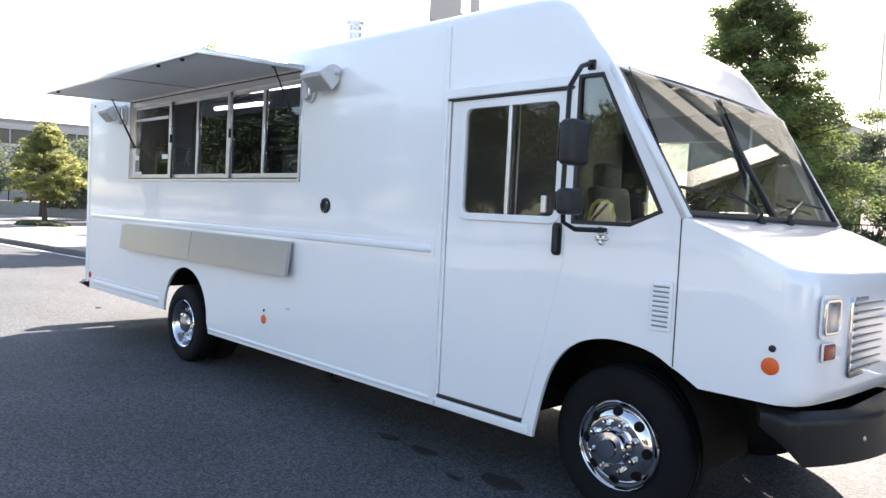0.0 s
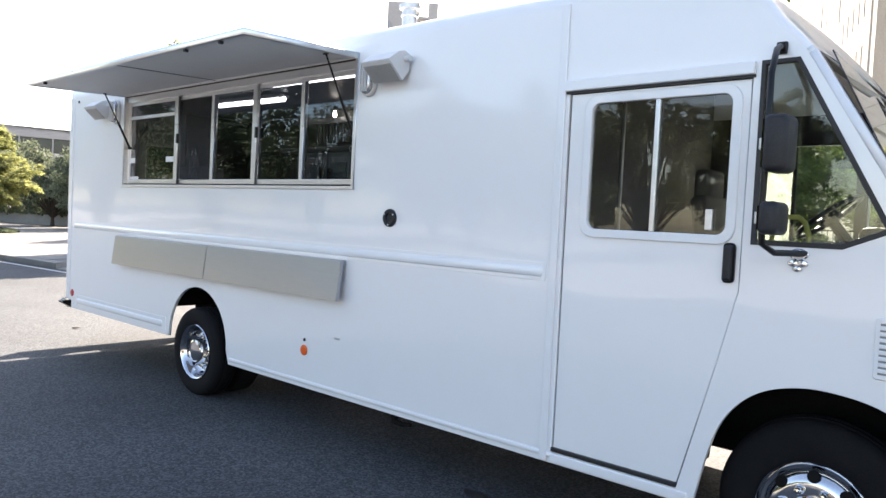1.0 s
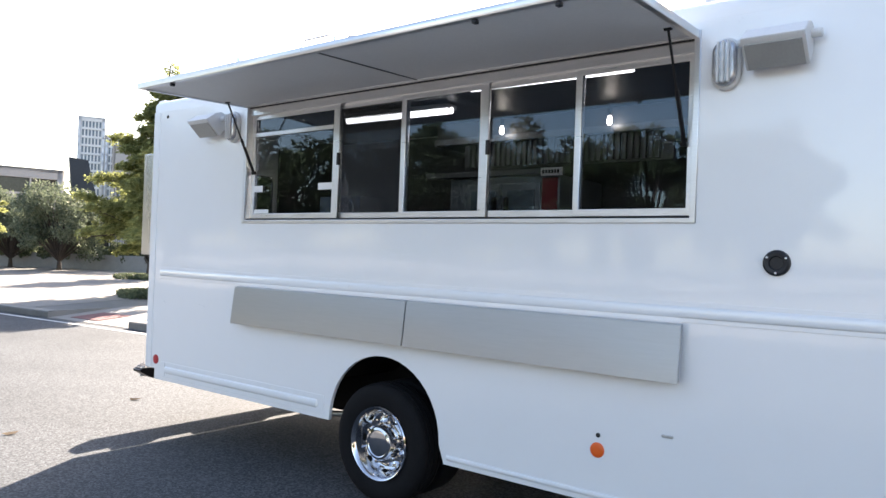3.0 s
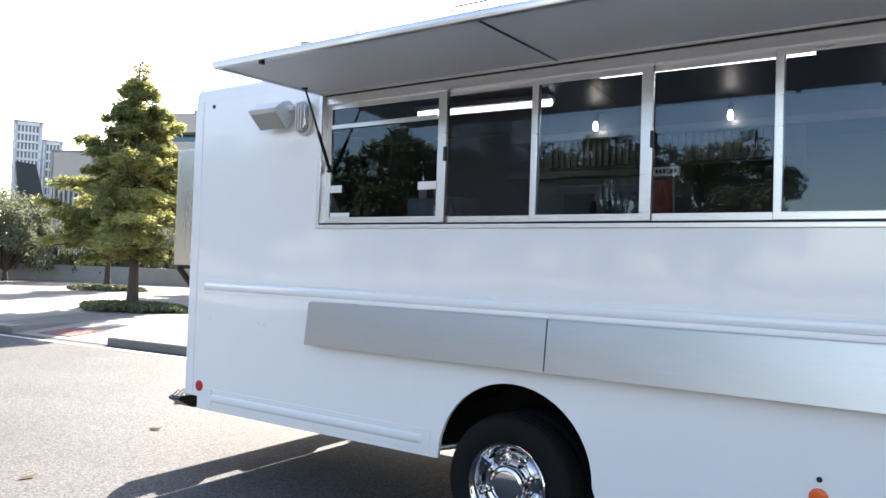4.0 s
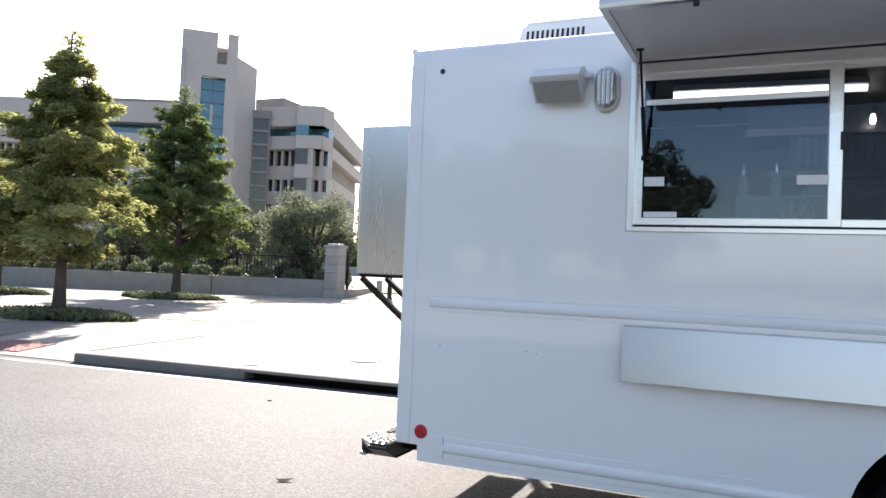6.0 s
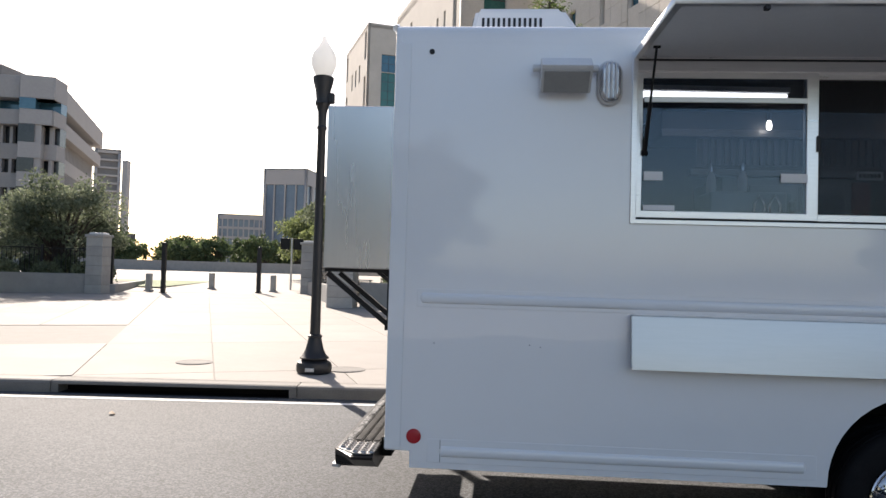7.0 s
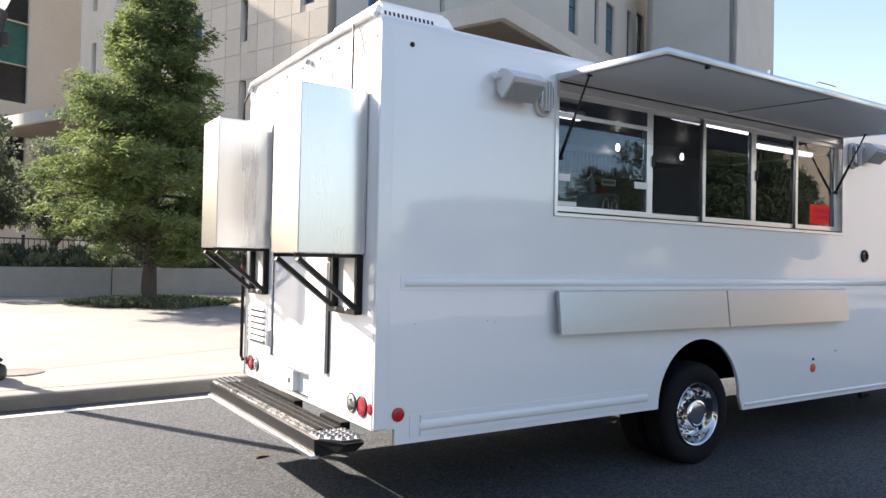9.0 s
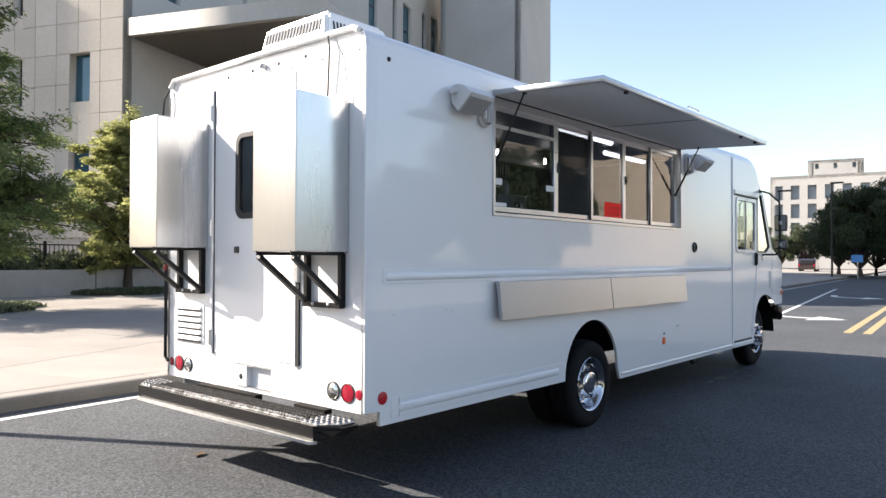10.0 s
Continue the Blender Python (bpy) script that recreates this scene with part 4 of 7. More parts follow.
part("tail_pipe", tube(bmesh.new(), [(2.4, 0.62, 0.50), (2.3, 0.52, 0.455), (2.15, 0.40, 0.43), (1.98, 0.33, 0.425)], 0.022, 12), GALV, truck, "silver tail pipe below the skirt", smooth=True)
part("drain_valve", tube(bmesh.new(), [(5.45, 0.06, 0.40), (5.47, 0.06, 0.32), (5.54, 0.06, 0.315), (5.62, 0.06, 0.325)], [0.02, 0.024, 0.018, 0.012], 8), CHASSIS, truck)
for x, z in ((0.262, 1.197), (0.802, 1.203), (0.863, 1.193)):
    part("paint_chip", disc((x, 0, z), 0.004, 0.0012, "-y", n=7), VENT_GREY, truck)

# wheels


def wheel(x, y, z, outward, deep, tall=0.0):
    """A truck wheel whose outer face stands at y; outward is -1 for the serving side."""
    base = shift(x, y, z) @ facing("-y" if outward < 0 else "+y")
    w = 0.215
    prof = [(0.248, -0.012), (0.265, 0.0), (0.30, 0.008), (0.34, 0.009), (0.375, 0.002), (0.392, -0.012), (0.401, -0.03), (0.403, -0.05), (0.392, -0.052), (0.392, -0.062), (0.405, -0.064),
            (0.406, -0.10), (0.394, -0.102), (0.394, -0.114), (0.406, -0.116), (0.406, -0.15), (0.393, -0.152), (0.393, -0.164), (0.403, -0.166), (0.398, -0.195), (0.375, -w), (0.27, -w), (0.255, -w + 0.012)]
    prof = [(r_ * (1 + tall * max(0.0, (r_ - 0.26) / 0.145)), h_) for r_, h_ in prof]
    t = part("wheel", lathe(bmesh.new(), prof, base, 56), RUBBER, truck, "black tyre on a chrome-covered wheel", smooth=True)
    if deep:
        rim = [(0.252, 0.002), (0.246, 0.009), (0.236, 0.004), (0.224, -0.02), (0.208, -0.06), (0.195, -0.085), (0.165, -0.10), (0.13, -0.096), (0.122, -0.06), (0.118, -0.02), (0.108, 0.0), (0.092, 0.006), (0.085, 0.0), (0.06, 0.004), (0.0, 0.006)]
        lug_r, lug_h, hole_r, hole_h = 0.150, -0.095, 0.208, -0.072
    else:
        rim = [(0.258, 0.004), (0.252, 0.014), (0.244, 0.008), (0.236, -0.01), (0.222, -0.012), (0.205, 0.012), (0.18, 0.032), (0.16, 0.038), (0.105, 0.036), (0.10, 0.05), (0.098, 0.085), (0.085, 0.10), (0.055, 0.105), (0.05, 0.118), (0.0, 0.12)]
        lug_r, lug_h, hole_r, hole_h = 0.137, 0.036, 0.196, 0.020
    part("rim", lathe(bmesh.new(), rim, base, 48), CHROME, t, "polished chrome wheel cover", smooth=True)
    for k in range(8):
        a = 2 * math.pi * (k + 0.5) / 8
        nut = lathe(bmesh.new(), [(0.0, 0.05), (0.012, 0.048), (0.017, 0.036), (0.017, 0.008), (0.023, 0.004), (0.023, -0.005)], base @ shift(lug_r * math.cos(a), lug_r * math.sin(a), lug_h), 8)
        part("lug_nut", nut, CHROME, t)
        h = 2 * math.pi * k / 8
        m = base @ Matrix.Rotation(h, 4, "Z") @ shift(hole_r, 0, hole_h + (0.006 if not deep else 0.004)) @ Matrix.Rotation(radians(28 if not deep else -42), 4, "Y")
        part("vent_hole", lathe(bmesh.new(), [(0.0, 0.004), (0.024, 0.004), (0.030, 0.0), (0.030, -0.01)], m, 14), CHASSIS, t)
    return t


wheel(2.905, 0.01, 0.405, -1, True)
part("inner_tyre", lathe(bmesh.new(), [(0.25, 0), (0.33, 0.01), (0.39, -0.01), (0.405, -0.04), (0.405, -0.18), (0.37, -0.21), (0.25, -0.21)], shift(2.905, 0.28, 0.405) @ facing("-y"), 40), RUBBER, truck, smooth=True)
wheel(8.09, 0.14, 0.443, -1, False, 0.094)
wheel(2.905, W - 0.01, 0.405, 1, True)
wheel(8.09, W - 0.14, 0.443, 1, False, 0.094)

# serving hatch: trim, sliding windows, open flap with gas struts
x0, z0, x1, z1 = HATCH
sw = part("serving_window", plate([(x0 - 0.025, z0 - 0.02), (x1 + 0.025, z0 - 0.02), (x1 + 0.025, z1 + 0.018), (x0 - 0.025, z1 + 0.018)], (hatch_hole(),), 0.014, shift(0, -0.010) @ SIDE, 0.003), ALU, truck, "long serving window with five sliding panes in aluminium")
jm = bmesh.new()
box(jm, (x0, 0.0, z0), (x0 + 0.006, 0.11, z1))
box(jm, (x1 - 0.006, 0.0, z0), (x1, 0.11, z1))
box(jm, (x0, 0.0, z1 - 0.006), (x1, 0.11, z1))
part("window_reveal", jm, ALU, sw)
part("window_track", boxed((x0 + 0.006, 0.012, z0 + 0.001), (x1 - 0.006, 0.11, z0 + 0.014)), BLACK_STEEL, sw, "dark lower window track")
part("window_head", boxed((x0 + 0.006, 0.02, 2.775), (x1 - 0.006, 0.11, z1 - 0.008)), ALU, sw)
part("hinge_gap", boxed((x0 + 0.01, 0.005, 2.83), (x1 - 0.01, 0.018, z1 - 0.004)), GASKET, sw)
bars = [x0 + 0.02, 2.35, 3.00, 3.66, 4.31, x1 - 0.02]
wide = [0.05, 0.062, 0.036, 0.062, 0.036, 0.05]
for k in range(5):
    a, b = bars[k], bars[k + 1]
    y = (0.048, 0.072, 0.048, 0.066, 0.048)[k]
    fr = [(a - wide[k] / 2, z0 + 0.02), (b + wide[k + 1] / 2, z0 + 0.02), (b + wide[k + 1] / 2, 2.775), (a - wide[k] / 2, 2.775)]
    ho = [(a + wide[k] / 2 - 0.004, z0 + 0.055), (b - wide[k + 1] / 2 + 0.004, z0 + 0.055), (b - wide[k + 1] / 2 + 0.004, 2.745), (a + wide[k] / 2 - 0.004, 2.745)]
    part("sash", plate(fr, (ho,), 0.022, shift(0, y) @ SIDE, 0.003), ALU, sw)
    pn = part("pane", boxed((ho[0][0] - 0.004, y + 0.008, ho[0][1] - 0.004), (ho[1][0] + 0.004, y + 0.013, ho[2][1] + 0.004)), GLASS, sw)
    pn.visible_shadow = False
for p, q in (((1.425, 0.043, 2.155), (1.53, 0.047, 2.205)), ((2.18, 0.043, 2.155), (2.325, 0.047, 2.205)), ((1.425, 0.05, 1.985), (1.60, 0.054, 2.015))):
    part("window_sticker", boxed(p, q), LABEL_WHITE, sw)
# solid bar standing in for the flap edge's reflection in the glass
part("mirrored_edge_bar", boxed((1.42, 0.040, 2.600), (2.318, 0.050, 2.632), 0.003), ALU, sw, "bright bar for the flap edge mirrored in the first pane")
scr = part("insect_screen", boxed((2.385, 0.060, 1.985), (2.98, 0.062, 2.742)), SCREEN, sw, "dark insect screen over one pane")
scr.visible_shadow = False
for x in (2.372, 3.685):
    part("sash_latch", boxed((x, 0.035, 2.33), (x + 0.018, 0.06, 2.42), 0.003), BLACK_PLASTIC, sw)

FLAP = [(-0.005, 2.872), (-0.94, 2.835)]


def flap_axes():
    d = Vector((0, FLAP[1][0] - FLAP[0][0], FLAP[1][1] - FLAP[0][1]))
    n = d.cross(Vector((1, 0, 0))).normalized()
    if n.z < 0:
        n = -n
    d.normalize()
    return Matrix(((1, 0, 0, 0), (0, d.y, n.y, FLAP[0][0]), (0, d.z, n.z, FLAP[0][1]), (0, 0, 0, 1)))


fx = flap_axes()
fl = math.hypot(FLAP[1][0] - FLAP[0][0], FLAP[1][1] - FLAP[0][1])
flap = part("hatch_flap", plate([(1.375, 0.02), (4.975, 0.02), (4.975, fl - 0.02), (1.375, fl - 0.02)], (), 0.026, fx @ shift(0, 0, -0.030)), WHITE_MATT, truck, "raised white serving hatch flap")
part("flap_edge", plate([(1.355, 0.0), (4.995, 0.0), (4.995, fl), (1.355, fl)], ([(1.385, 0.03), (4.965, 0.03), (4.965, fl - 0.03), (1.385, fl - 0.03)],), 0.042, fx @ shift(0, 0, -0.037), 0.003), ALU, flap, "aluminium edge of the flap")
part("flap_seam", plate([(3.165, 0.03), (3.18, 0.03), (3.18, fl - 0.03), (3.165, fl - 0.03)], (), 0.003, fx @ shift(0, 0, -0.0335)), MULLION, flap)
hg = tube(bmesh.new(), [(1.36, -0.008, 2.872), (4.99, -0.008, 2.872)], 0.011, 8)
part("flap_hinge", hg, ALU, flap)
lp = bmesh.new()
tube(lp, [fx @ Vector(q) for q in ((3.0, fl - 0.07, 0.0), (3.0, fl - 0.07, 0.05), (3.03, fl - 0.07, 0.065), (3.24, fl - 0.07, 0.065), (3.27, fl - 0.07, 0.05), (3.27, fl - 0.07, 0.0))], 0.006, 6)
part("flap_stud", tube(bmesh.new(), [fx @ Vector((2.42, fl - 0.06, 0.0)), fx @ Vector((2.42, fl - 0.06, 0.05))], 0.010, 8), CHROME, flap)
part("flap_handle", lp, CHROME, flap)
for x in (1.75, 4.26, 4.7):
    part("flap_catch", boxed((x - 0.012, -0.93, 2.78), (x + 0.012, -0.90, 2.80), 0.003), BLACK_PLASTIC, flap)
for x in (1.425, 4.925):
    stb = bmesh.new()
    a, b = Vector((x, -0.24, 2.835)), Vector((x, 0.035, 2.31))
    mid = a.lerp(b, 0.52)
    tube(stb, [a, mid], 0.007, 8)
    tube(stb, [mid, b], 0.012, 8)
    for p in (a, b):
        tube(stb, [p + Vector((-0.018, 0, 0)), p + Vector((0.018, 0, 0))], 0.014, 8)
    part("gas_strut", stb, BLACK_STEEL, flap, "black gas strut")

# folded steel shelf in two lengths
for a, b in ((1.355, 3.163), (3.170, 4.970)):
    sh = bmesh.new()
    vs = [sh.verts.new((x, y, z)) for x in (a, b) for y, z in ((-0.058, 1.388), (-0.028, 1.395), (-0.061, 1.105), (-0.091, 1.0975))]
    for f in ((0, 1, 2, 3), (7, 6, 5, 4), (0, 4, 5, 1), (1, 5, 6, 2), (2, 6, 7, 3), (3, 7, 4, 0)):
        sh.faces.new([vs[i] for i in f])
    bmesh.ops.bevel(sh, geom=list(sh.edges), offset=0.003, segments=2, affect="EDGES")
    shelf = part("folding_shelf", sh, STEEL_X, truck, "folded-down brushed stainless serving shelf")
    part("shelf_hinge", boxed((a + 0.02, -0.032, 1.380), (b - 0.02, 0.002, 1.396)), ALU, shelf)
    for x in (a + 0.3, b - 0.3):
        part("shelf_bracket", boxed((x - 0.015, -0.05, 1.13), (x + 0.015, 0.0, 1.37)), ALU, shelf)

# hooded flood lamps and oval bulkhead lamps beside the hatch


def flood(xa, xb):
    pr = [(-0.012, 2.800), (-0.06, 2.818), (-0.118, 2.802), (-0.203, 2.739), (-0.192, 2.724), (-0.075, 2.618), (-0.014, 2.690)]
    b = bmesh.new()
    la, lb = ([b.verts.new((x, y, z)) for y, z in pr] for x in (xa, xb))
    for k in range(len(pr)):
        b.faces.new((la[k], la[(k + 1) % len(pr)], lb[(k + 1) % len(pr)], lb[k]))
    b.faces.new(list(reversed(la)))
    b.faces.new(lb)
    bmesh.ops.bevel(b, geom=list(b.edges), offset=0.003, segments=2, affect="EDGES")
    hood_ = part("flood_lamp", b, GREY_PLASTIC, truck, "white hooded flood lamp")
    lens = bmesh.new()
    slant = Vector((0, 0.117, -0.106)).normalized()
    beam(lens, (xa + 0.014, -0.1335, 2.6665), (xb - 0.014, -0.1335, 2.6665), 0.135, 0.008, slant.cross(Vector((1, 0, 0))))
    part("lamp_lens", lens, LENS_GREY, hood_, "frosted grey lamp lens")
    for x, s in ((xa, -1), (xb, 1)):
        part("lamp_pivot", lathe(bmesh.new(), [(0.0, 0.045), (0.018, 0.045), (0.021, 0.04), (0.021, -0.005)], shift(x, -0.055, 2.762) @ facing("+x" if s > 0 else "-x"), 14), GREY_PLASTIC, hood_)
    part("lamp_bracket", boxed((xa + 0.06, -0.02, 2.70), (xb - 0.06, 0.0, 2.79), 0.006), GREY_PLASTIC, hood_)


def bulkhead(x, z):
    def oval(w, h):
        return [(x + w * math.sin(a) * 0.9, z + (h - w) * (1 if math.cos(a) > 0 else -1) + w * math.cos(a)) for a in (2 * math.pi * (k + 0.5) / 24 for k in range(24))]
    o = part("bulkhead_lamp", plate(oval(0.068, 0.118), (), 0.035, shift(0, -0.036) @ SIDE, 0.01), GREY_PLASTIC, truck, "oval white bulkhead lamp with a ribbed guard")
    part("lamp_glass", plate(oval(0.046, 0.095), (), 0.045, shift(0, -0.07) @ SIDE, 0.018), CLEAR_LENS, o)
    gd = bmesh.new()
    for dx in (-0.025, 0.0, 0.025):
        box(gd, (x + dx - 0.005, -0.086, z - 0.10), (x + dx + 0.005, -0.032, z + 0.10), 0.003)
    part("lamp_guard", gd, GREY_PLASTIC, o)


flood(0.825, 1.10)
bulkhead(1.215, 2.69)
flood(5.25, 5.525)
bulkhead(5.14, 2.68)

# small fittings on the side
port = part("power_inlet", lathe(bmesh.new(), [(0.0, 0.006), (0.030, 0.006), (0.034, 0.018), (0.05, 0.020), (0.060, 0.014), (0.063, -0.004)], shift(5.393, 0, 1.714) @ facing("-y"), 28), BLACK_PLASTIC, truck, "round black power inlet", smooth=True)
for k in range(3):
    a = 2 * math.pi * k / 3 + 0.5
    part("inlet_screw", disc((5.393 + 0.048 * math.cos(a), -0.019, 1.714 + 0.048 * math.sin(a)), 0.006, 0.004, "-y", n=8), ALU, port)
for x, z, r, m in ((4.516, 0.672, 0.041, ORANGE), (0.160, 0.667, 0.042, RED), (8.94, 1.062, 0.041, ORANGE)):
    part("side_reflector", disc((x, 0, z), r, 0.012, "-y"), m, truck)
for x, z, r in ((4.518, 0.752, 0.013), (8.945, 1.145, 0.017), (0.204, 2.870, 0.016)):
    part("side_plug", disc((x, 0, z), r, 0.010, "-y", n=12), BLACK_PLASTIC, truck)
part("fuel_door_latch", boxed((4.87, -0.008, 0.806), (4.93, 0.0, 0.822), 0.003), GALV, truck)
bd = bmesh.new()
for x, z, r in ((7.995, 1.64, 0.035), (7.975, 1.60, 0.022), (8.012, 1.60, 0.022), (7.993, 1.575, 0.018)):
    lathe(bd, [(0, 0.012), (r * 0.8, 0.010), (r, 0.004), (r, -0.003)], shift(x, -0.002, z) @ facing("-y") @ Matrix.Diagonal((1.15, 0.75, 1, 1)), 18)
part("emblem", bd, CHROME, truck, "small chrome emblem")
vn = part("side_vent", plate(rounded(8.315, 1.145, 8.435, 1.40, 0.012), (), 0.010, shift(0, -0.010) @ SIDE, 0.003), WHITE_SMALL, truck, "white louvred side vent")
for k in range(9):
    z = 1.172 + 0.0255 * k
    part("vent_slat", boxed((8.33, -0.017, z), (8.42, -0.008, z + 0.015), 0.003), WHITE_SMALL, vn)
    part("vent_slot", boxed((8.33, -0.0115, z - 0.009), (8.42, -0.0095, z - 0.001)), VENT_GREY, vn)

# mirrors on tubular arms, both sides


def mirror(sgn, y0):
    def at(x, o, z):
        return (x, y0 - sgn * o, z)
    arm = part("mirror_arm", tube(bmesh.new(), [at(7.868, 0.0, 2.562), at(7.872, 0.05, 2.56), at(7.885, 0.13, 2.53), at(7.91, 0.26, 2.40), at(7.915, 0.27, 2.2), at(7.91, 0.27, 1.85), at(7.915, 0.26, 1.68), at(7.95, 0.2, 1.645), at(8.02, 0.0, 1.645)], 0.014, 10), BLACK_STEEL, truck, "black tubular mirror arm", smooth=True)
    part("arm_foot", boxed(at(7.845, -0.004, 2.535), at(7.892, 0.018, 2.59), 0.006), BLACK_STEEL, arm)
    for za, zb, w in ((1.98, 2.22, 0.10), (1.72, 1.86, 0.085)):
        b = boxed(at(7.915, 0.185, za), at(7.915 + w, 0.35, zb), 0.028, 4)
        part("mirror_head", b, BLACK_PLASTIC, arm, "black mirror housing", smooth=True)
        part("mirror_glass", boxed(at(7.913, 0.19, za + 0.02), at(7.917, 0.34, zb - 0.02)), MIRROR, arm)
        part("mirror_clamp", boxed(at(7.89, 0.265, (za + zb) / 2 - 0.025), at(7.935, 0.30, (za + zb) / 2 + 0.025), 0.004), GALV, arm)


mirror(1, 0.0)
mirror(-1, W)

# rear wall, door, lamps
rear_out = [(0.0, 0.585), (W, 0.585), (W, 2.965), (W - 0.02, 3.012), (W - 0.07, 3.032), (0.07, 3.032), (0.02, 3.012), (0.0, 2.965)]
RD = (0.69, 0.83, 1.70, 2.87)
rear_door_hole = [(RD[0], RD[1]), (RD[2], RD[1]), (RD[2], RD[3]), (RD[0], RD[3])]
part("rear_wall", plate(rear_out, (rear_door_hole, rounded(0.97, 0.61, 1.40, 0.77, 0.01)), 0.03, REAR, 0.002), WHITE, truck, "white rear wall")
rd = part("rear_door", plate([(RD[0] + 0.008, RD[1] + 0.008), (RD[2] - 0.008, RD[1] + 0.008), (RD[2] - 0.008, RD[3] - 0.008), (RD[0] + 0.008, RD[3] - 0.008)], (rounded(0.90, 1.89, 1.38, 2.48, 0.06),), 0.03, shift(-0.006) @ REAR, 0.004), WHITE, truck, "white rear door, closed")
part("rear_window_frame", plate(rounded(0.875, 1.865, 1.405, 2.505, 0.08), (rounded(0.91, 1.90, 1.37, 2.47, 0.05),), 0.03, shift(-0.014) @ REAR, 0.004), GASKET, rd)
rg = part("rear_window_glass", boxed((0.004, 0.90, 1.89), (0.009, 1.38, 2.48)), GLASS, rd)
rg.visible_shadow = False
for y, top_ in ((0.682, 2.50), (1.715, 2.88)):
    part("door_post", boxed((-0.022, y - 0.013, 0.82), (0.002, y + 0.013, top_), 0.005), WHITE_SMALL, rd)
part("door_gap", boxed((-0.016, 0.640, 0.83), (0.004, 0.667, 2.52)), GASKET, rd)
part("door_gap", boxed((-0.010, 1.690, 0.83), (0.012, 1.702, 2.87)), GASKET, rd)
part("door_lock", boxed((-0.02, 1.36, 1.605), (-0.004, 1.415, 1.655), 0.006), MULLION, rd)
part("door_latch", boxed((-0.03, 0.635, 1.40), (-0.006, 0.685, 1.56), 0.008), ALU, rd)
for z in (0.95, 1.8, 2.7):
    part("door_hinge", tube(bmesh.new(), [(-0.026, 1.72, z - 0.06), (-0.026, 1.72, z + 0.06)], 0.012, 8), ALU, rd)
for y in (0.60, 0.90, 1.215, 1.527):
    part("door_rivet", disc((0, y, 2.955), 0.013, 0.007, "-x", n=10), BLACK_PLASTIC, truck)
lv = part("rear_vent", plate(rounded(1.84, 0.885, 2.26, 1.20, 0.01), (), 0.008, shift(-0.008) @ REAR, 0.002), WHITE_SMALL, truck, "white louvred vent in the rear wall")
for k in range(6):
    z = 0.905 + 0.049 * k
    lb = bmesh.new()
    vs = [lb.verts.new((x, y, zz)) for y in (1.87, 2.23) for x, zz in ((-0.008, z + 0.036), (-0.030, z + 0.010), (-0.030, z + 0.004), (-0.008, z))]
    for f in ((0, 1, 2, 3), (7, 6, 5, 4), (0, 4, 5, 1), (1, 5, 6, 2), (2, 6, 7, 3), (3, 7, 4, 0)):
        lb.faces.new([vs[i] for i in f])
    part("louvre", lb, WHITE_SMALL, lv)
    part("louvre_gap", boxed((-0.0105, 1.87, z - 0.016), (-0.0078, 2.23, z + 0.001)), MULLION, lv)
for y, r, m in ((0.29, 0.055, CLEAR_LENS), (0.15, 0.058, RED_LENS), (0.045, 0.034, RED_LENS), (2.07, 0.052, CLEAR_LENS), (2.205, 0.058, RED_LENS), (2.33, 0.034, RED_LENS)):
    rl = part("rear_lamp", disc((0, y, 0.703), r, 0.022 if m == CLEAR_LENS else 0.010, "-x", 0.7 if m == CLEAR_LENS else 0.35, 28), LAMP_CLEAR if m == CLEAR_LENS else m, truck, smooth=True)
    if r > 0.05:
        part("lamp_ring", lathe(bmesh.new(), [(r, 0.006), (r + 0.002, 0.010), (r + 0.006, 0.008), (r + 0.008, -0.003)], shift(0, y, 0.703) @ facing("-x"), 28), GASKET, rl)
pl = part("plate_recess", boxed((0.045, 0.96, 0.60), (0.05, 1.41, 0.78)), WHITE_SMALL, truck)
pr_ = bmesh.new()
for a, b in (((0.0, 0.96, 0.60), (0.05, 0.972, 0.78)), ((0.0, 1.398, 0.60), (0.05, 1.41, 0.78)), ((0.0, 0.96, 0.768), (0.05, 1.41, 0.78)), ((0.0, 0.96, 0.60), (0.05, 1.41, 0.612))):
    box(pr_, a, b)
part("recess_sides", pr_, WHITE_SMALL, pl)
part("recess_lamp_box", boxed((-0.004, 1.26, 0.615), (0.05, 1.395, 0.765), 0.004), WHITE_SMALL, pl)
part("recess_knob", disc((-0.004, 1.33, 0.685), 0.022, 0.005, "-x"), BLACK_PLASTIC, pl)
rail = tube(bmesh.new(), [(-0.017, 0.05, 3.022), (-0.017, 0.10, 3.044), (-0.017, 1.2, 3.052), (-0.017, W - 0.10, 3.044), (-0.02, W - 0.05, 2.99)], 0.021, 12)
part("roof_rail", rail, WHITE_SMALL, truck, "white tubular rail along the rear roof edge", smooth=True)
for y in (0.06, 0.22, 0.42, 0.75, 1.2, 1.65, 2.0, 2.3):
    part("rivet", disc((0, y, 2.90), 0.009, 0.006, "-x", n=8), VENT_GREY, truck)
for z in (0.7, 1.1, 2.5, 2.65, 2.8):
    part("rivet", disc((0, 0.025, z), 0.006, 0.004, "-x", n=8), VENT_GREY, truck)
part("rear_camera", disc((-0.002, 1.06, 2.958), 0.022, 0.05, "-x", n=14), GALV, truck)
cables = tube(bmesh.new(), [(-0.03, 0.33, 3.03), (-0.035, 0.31, 2.95), (-0.03, 0.325, 2.75), (-0.025, 0.34, 2.58)], 0.007, 6)
part("black_cable", cables, BLACK_PLASTIC, truck)
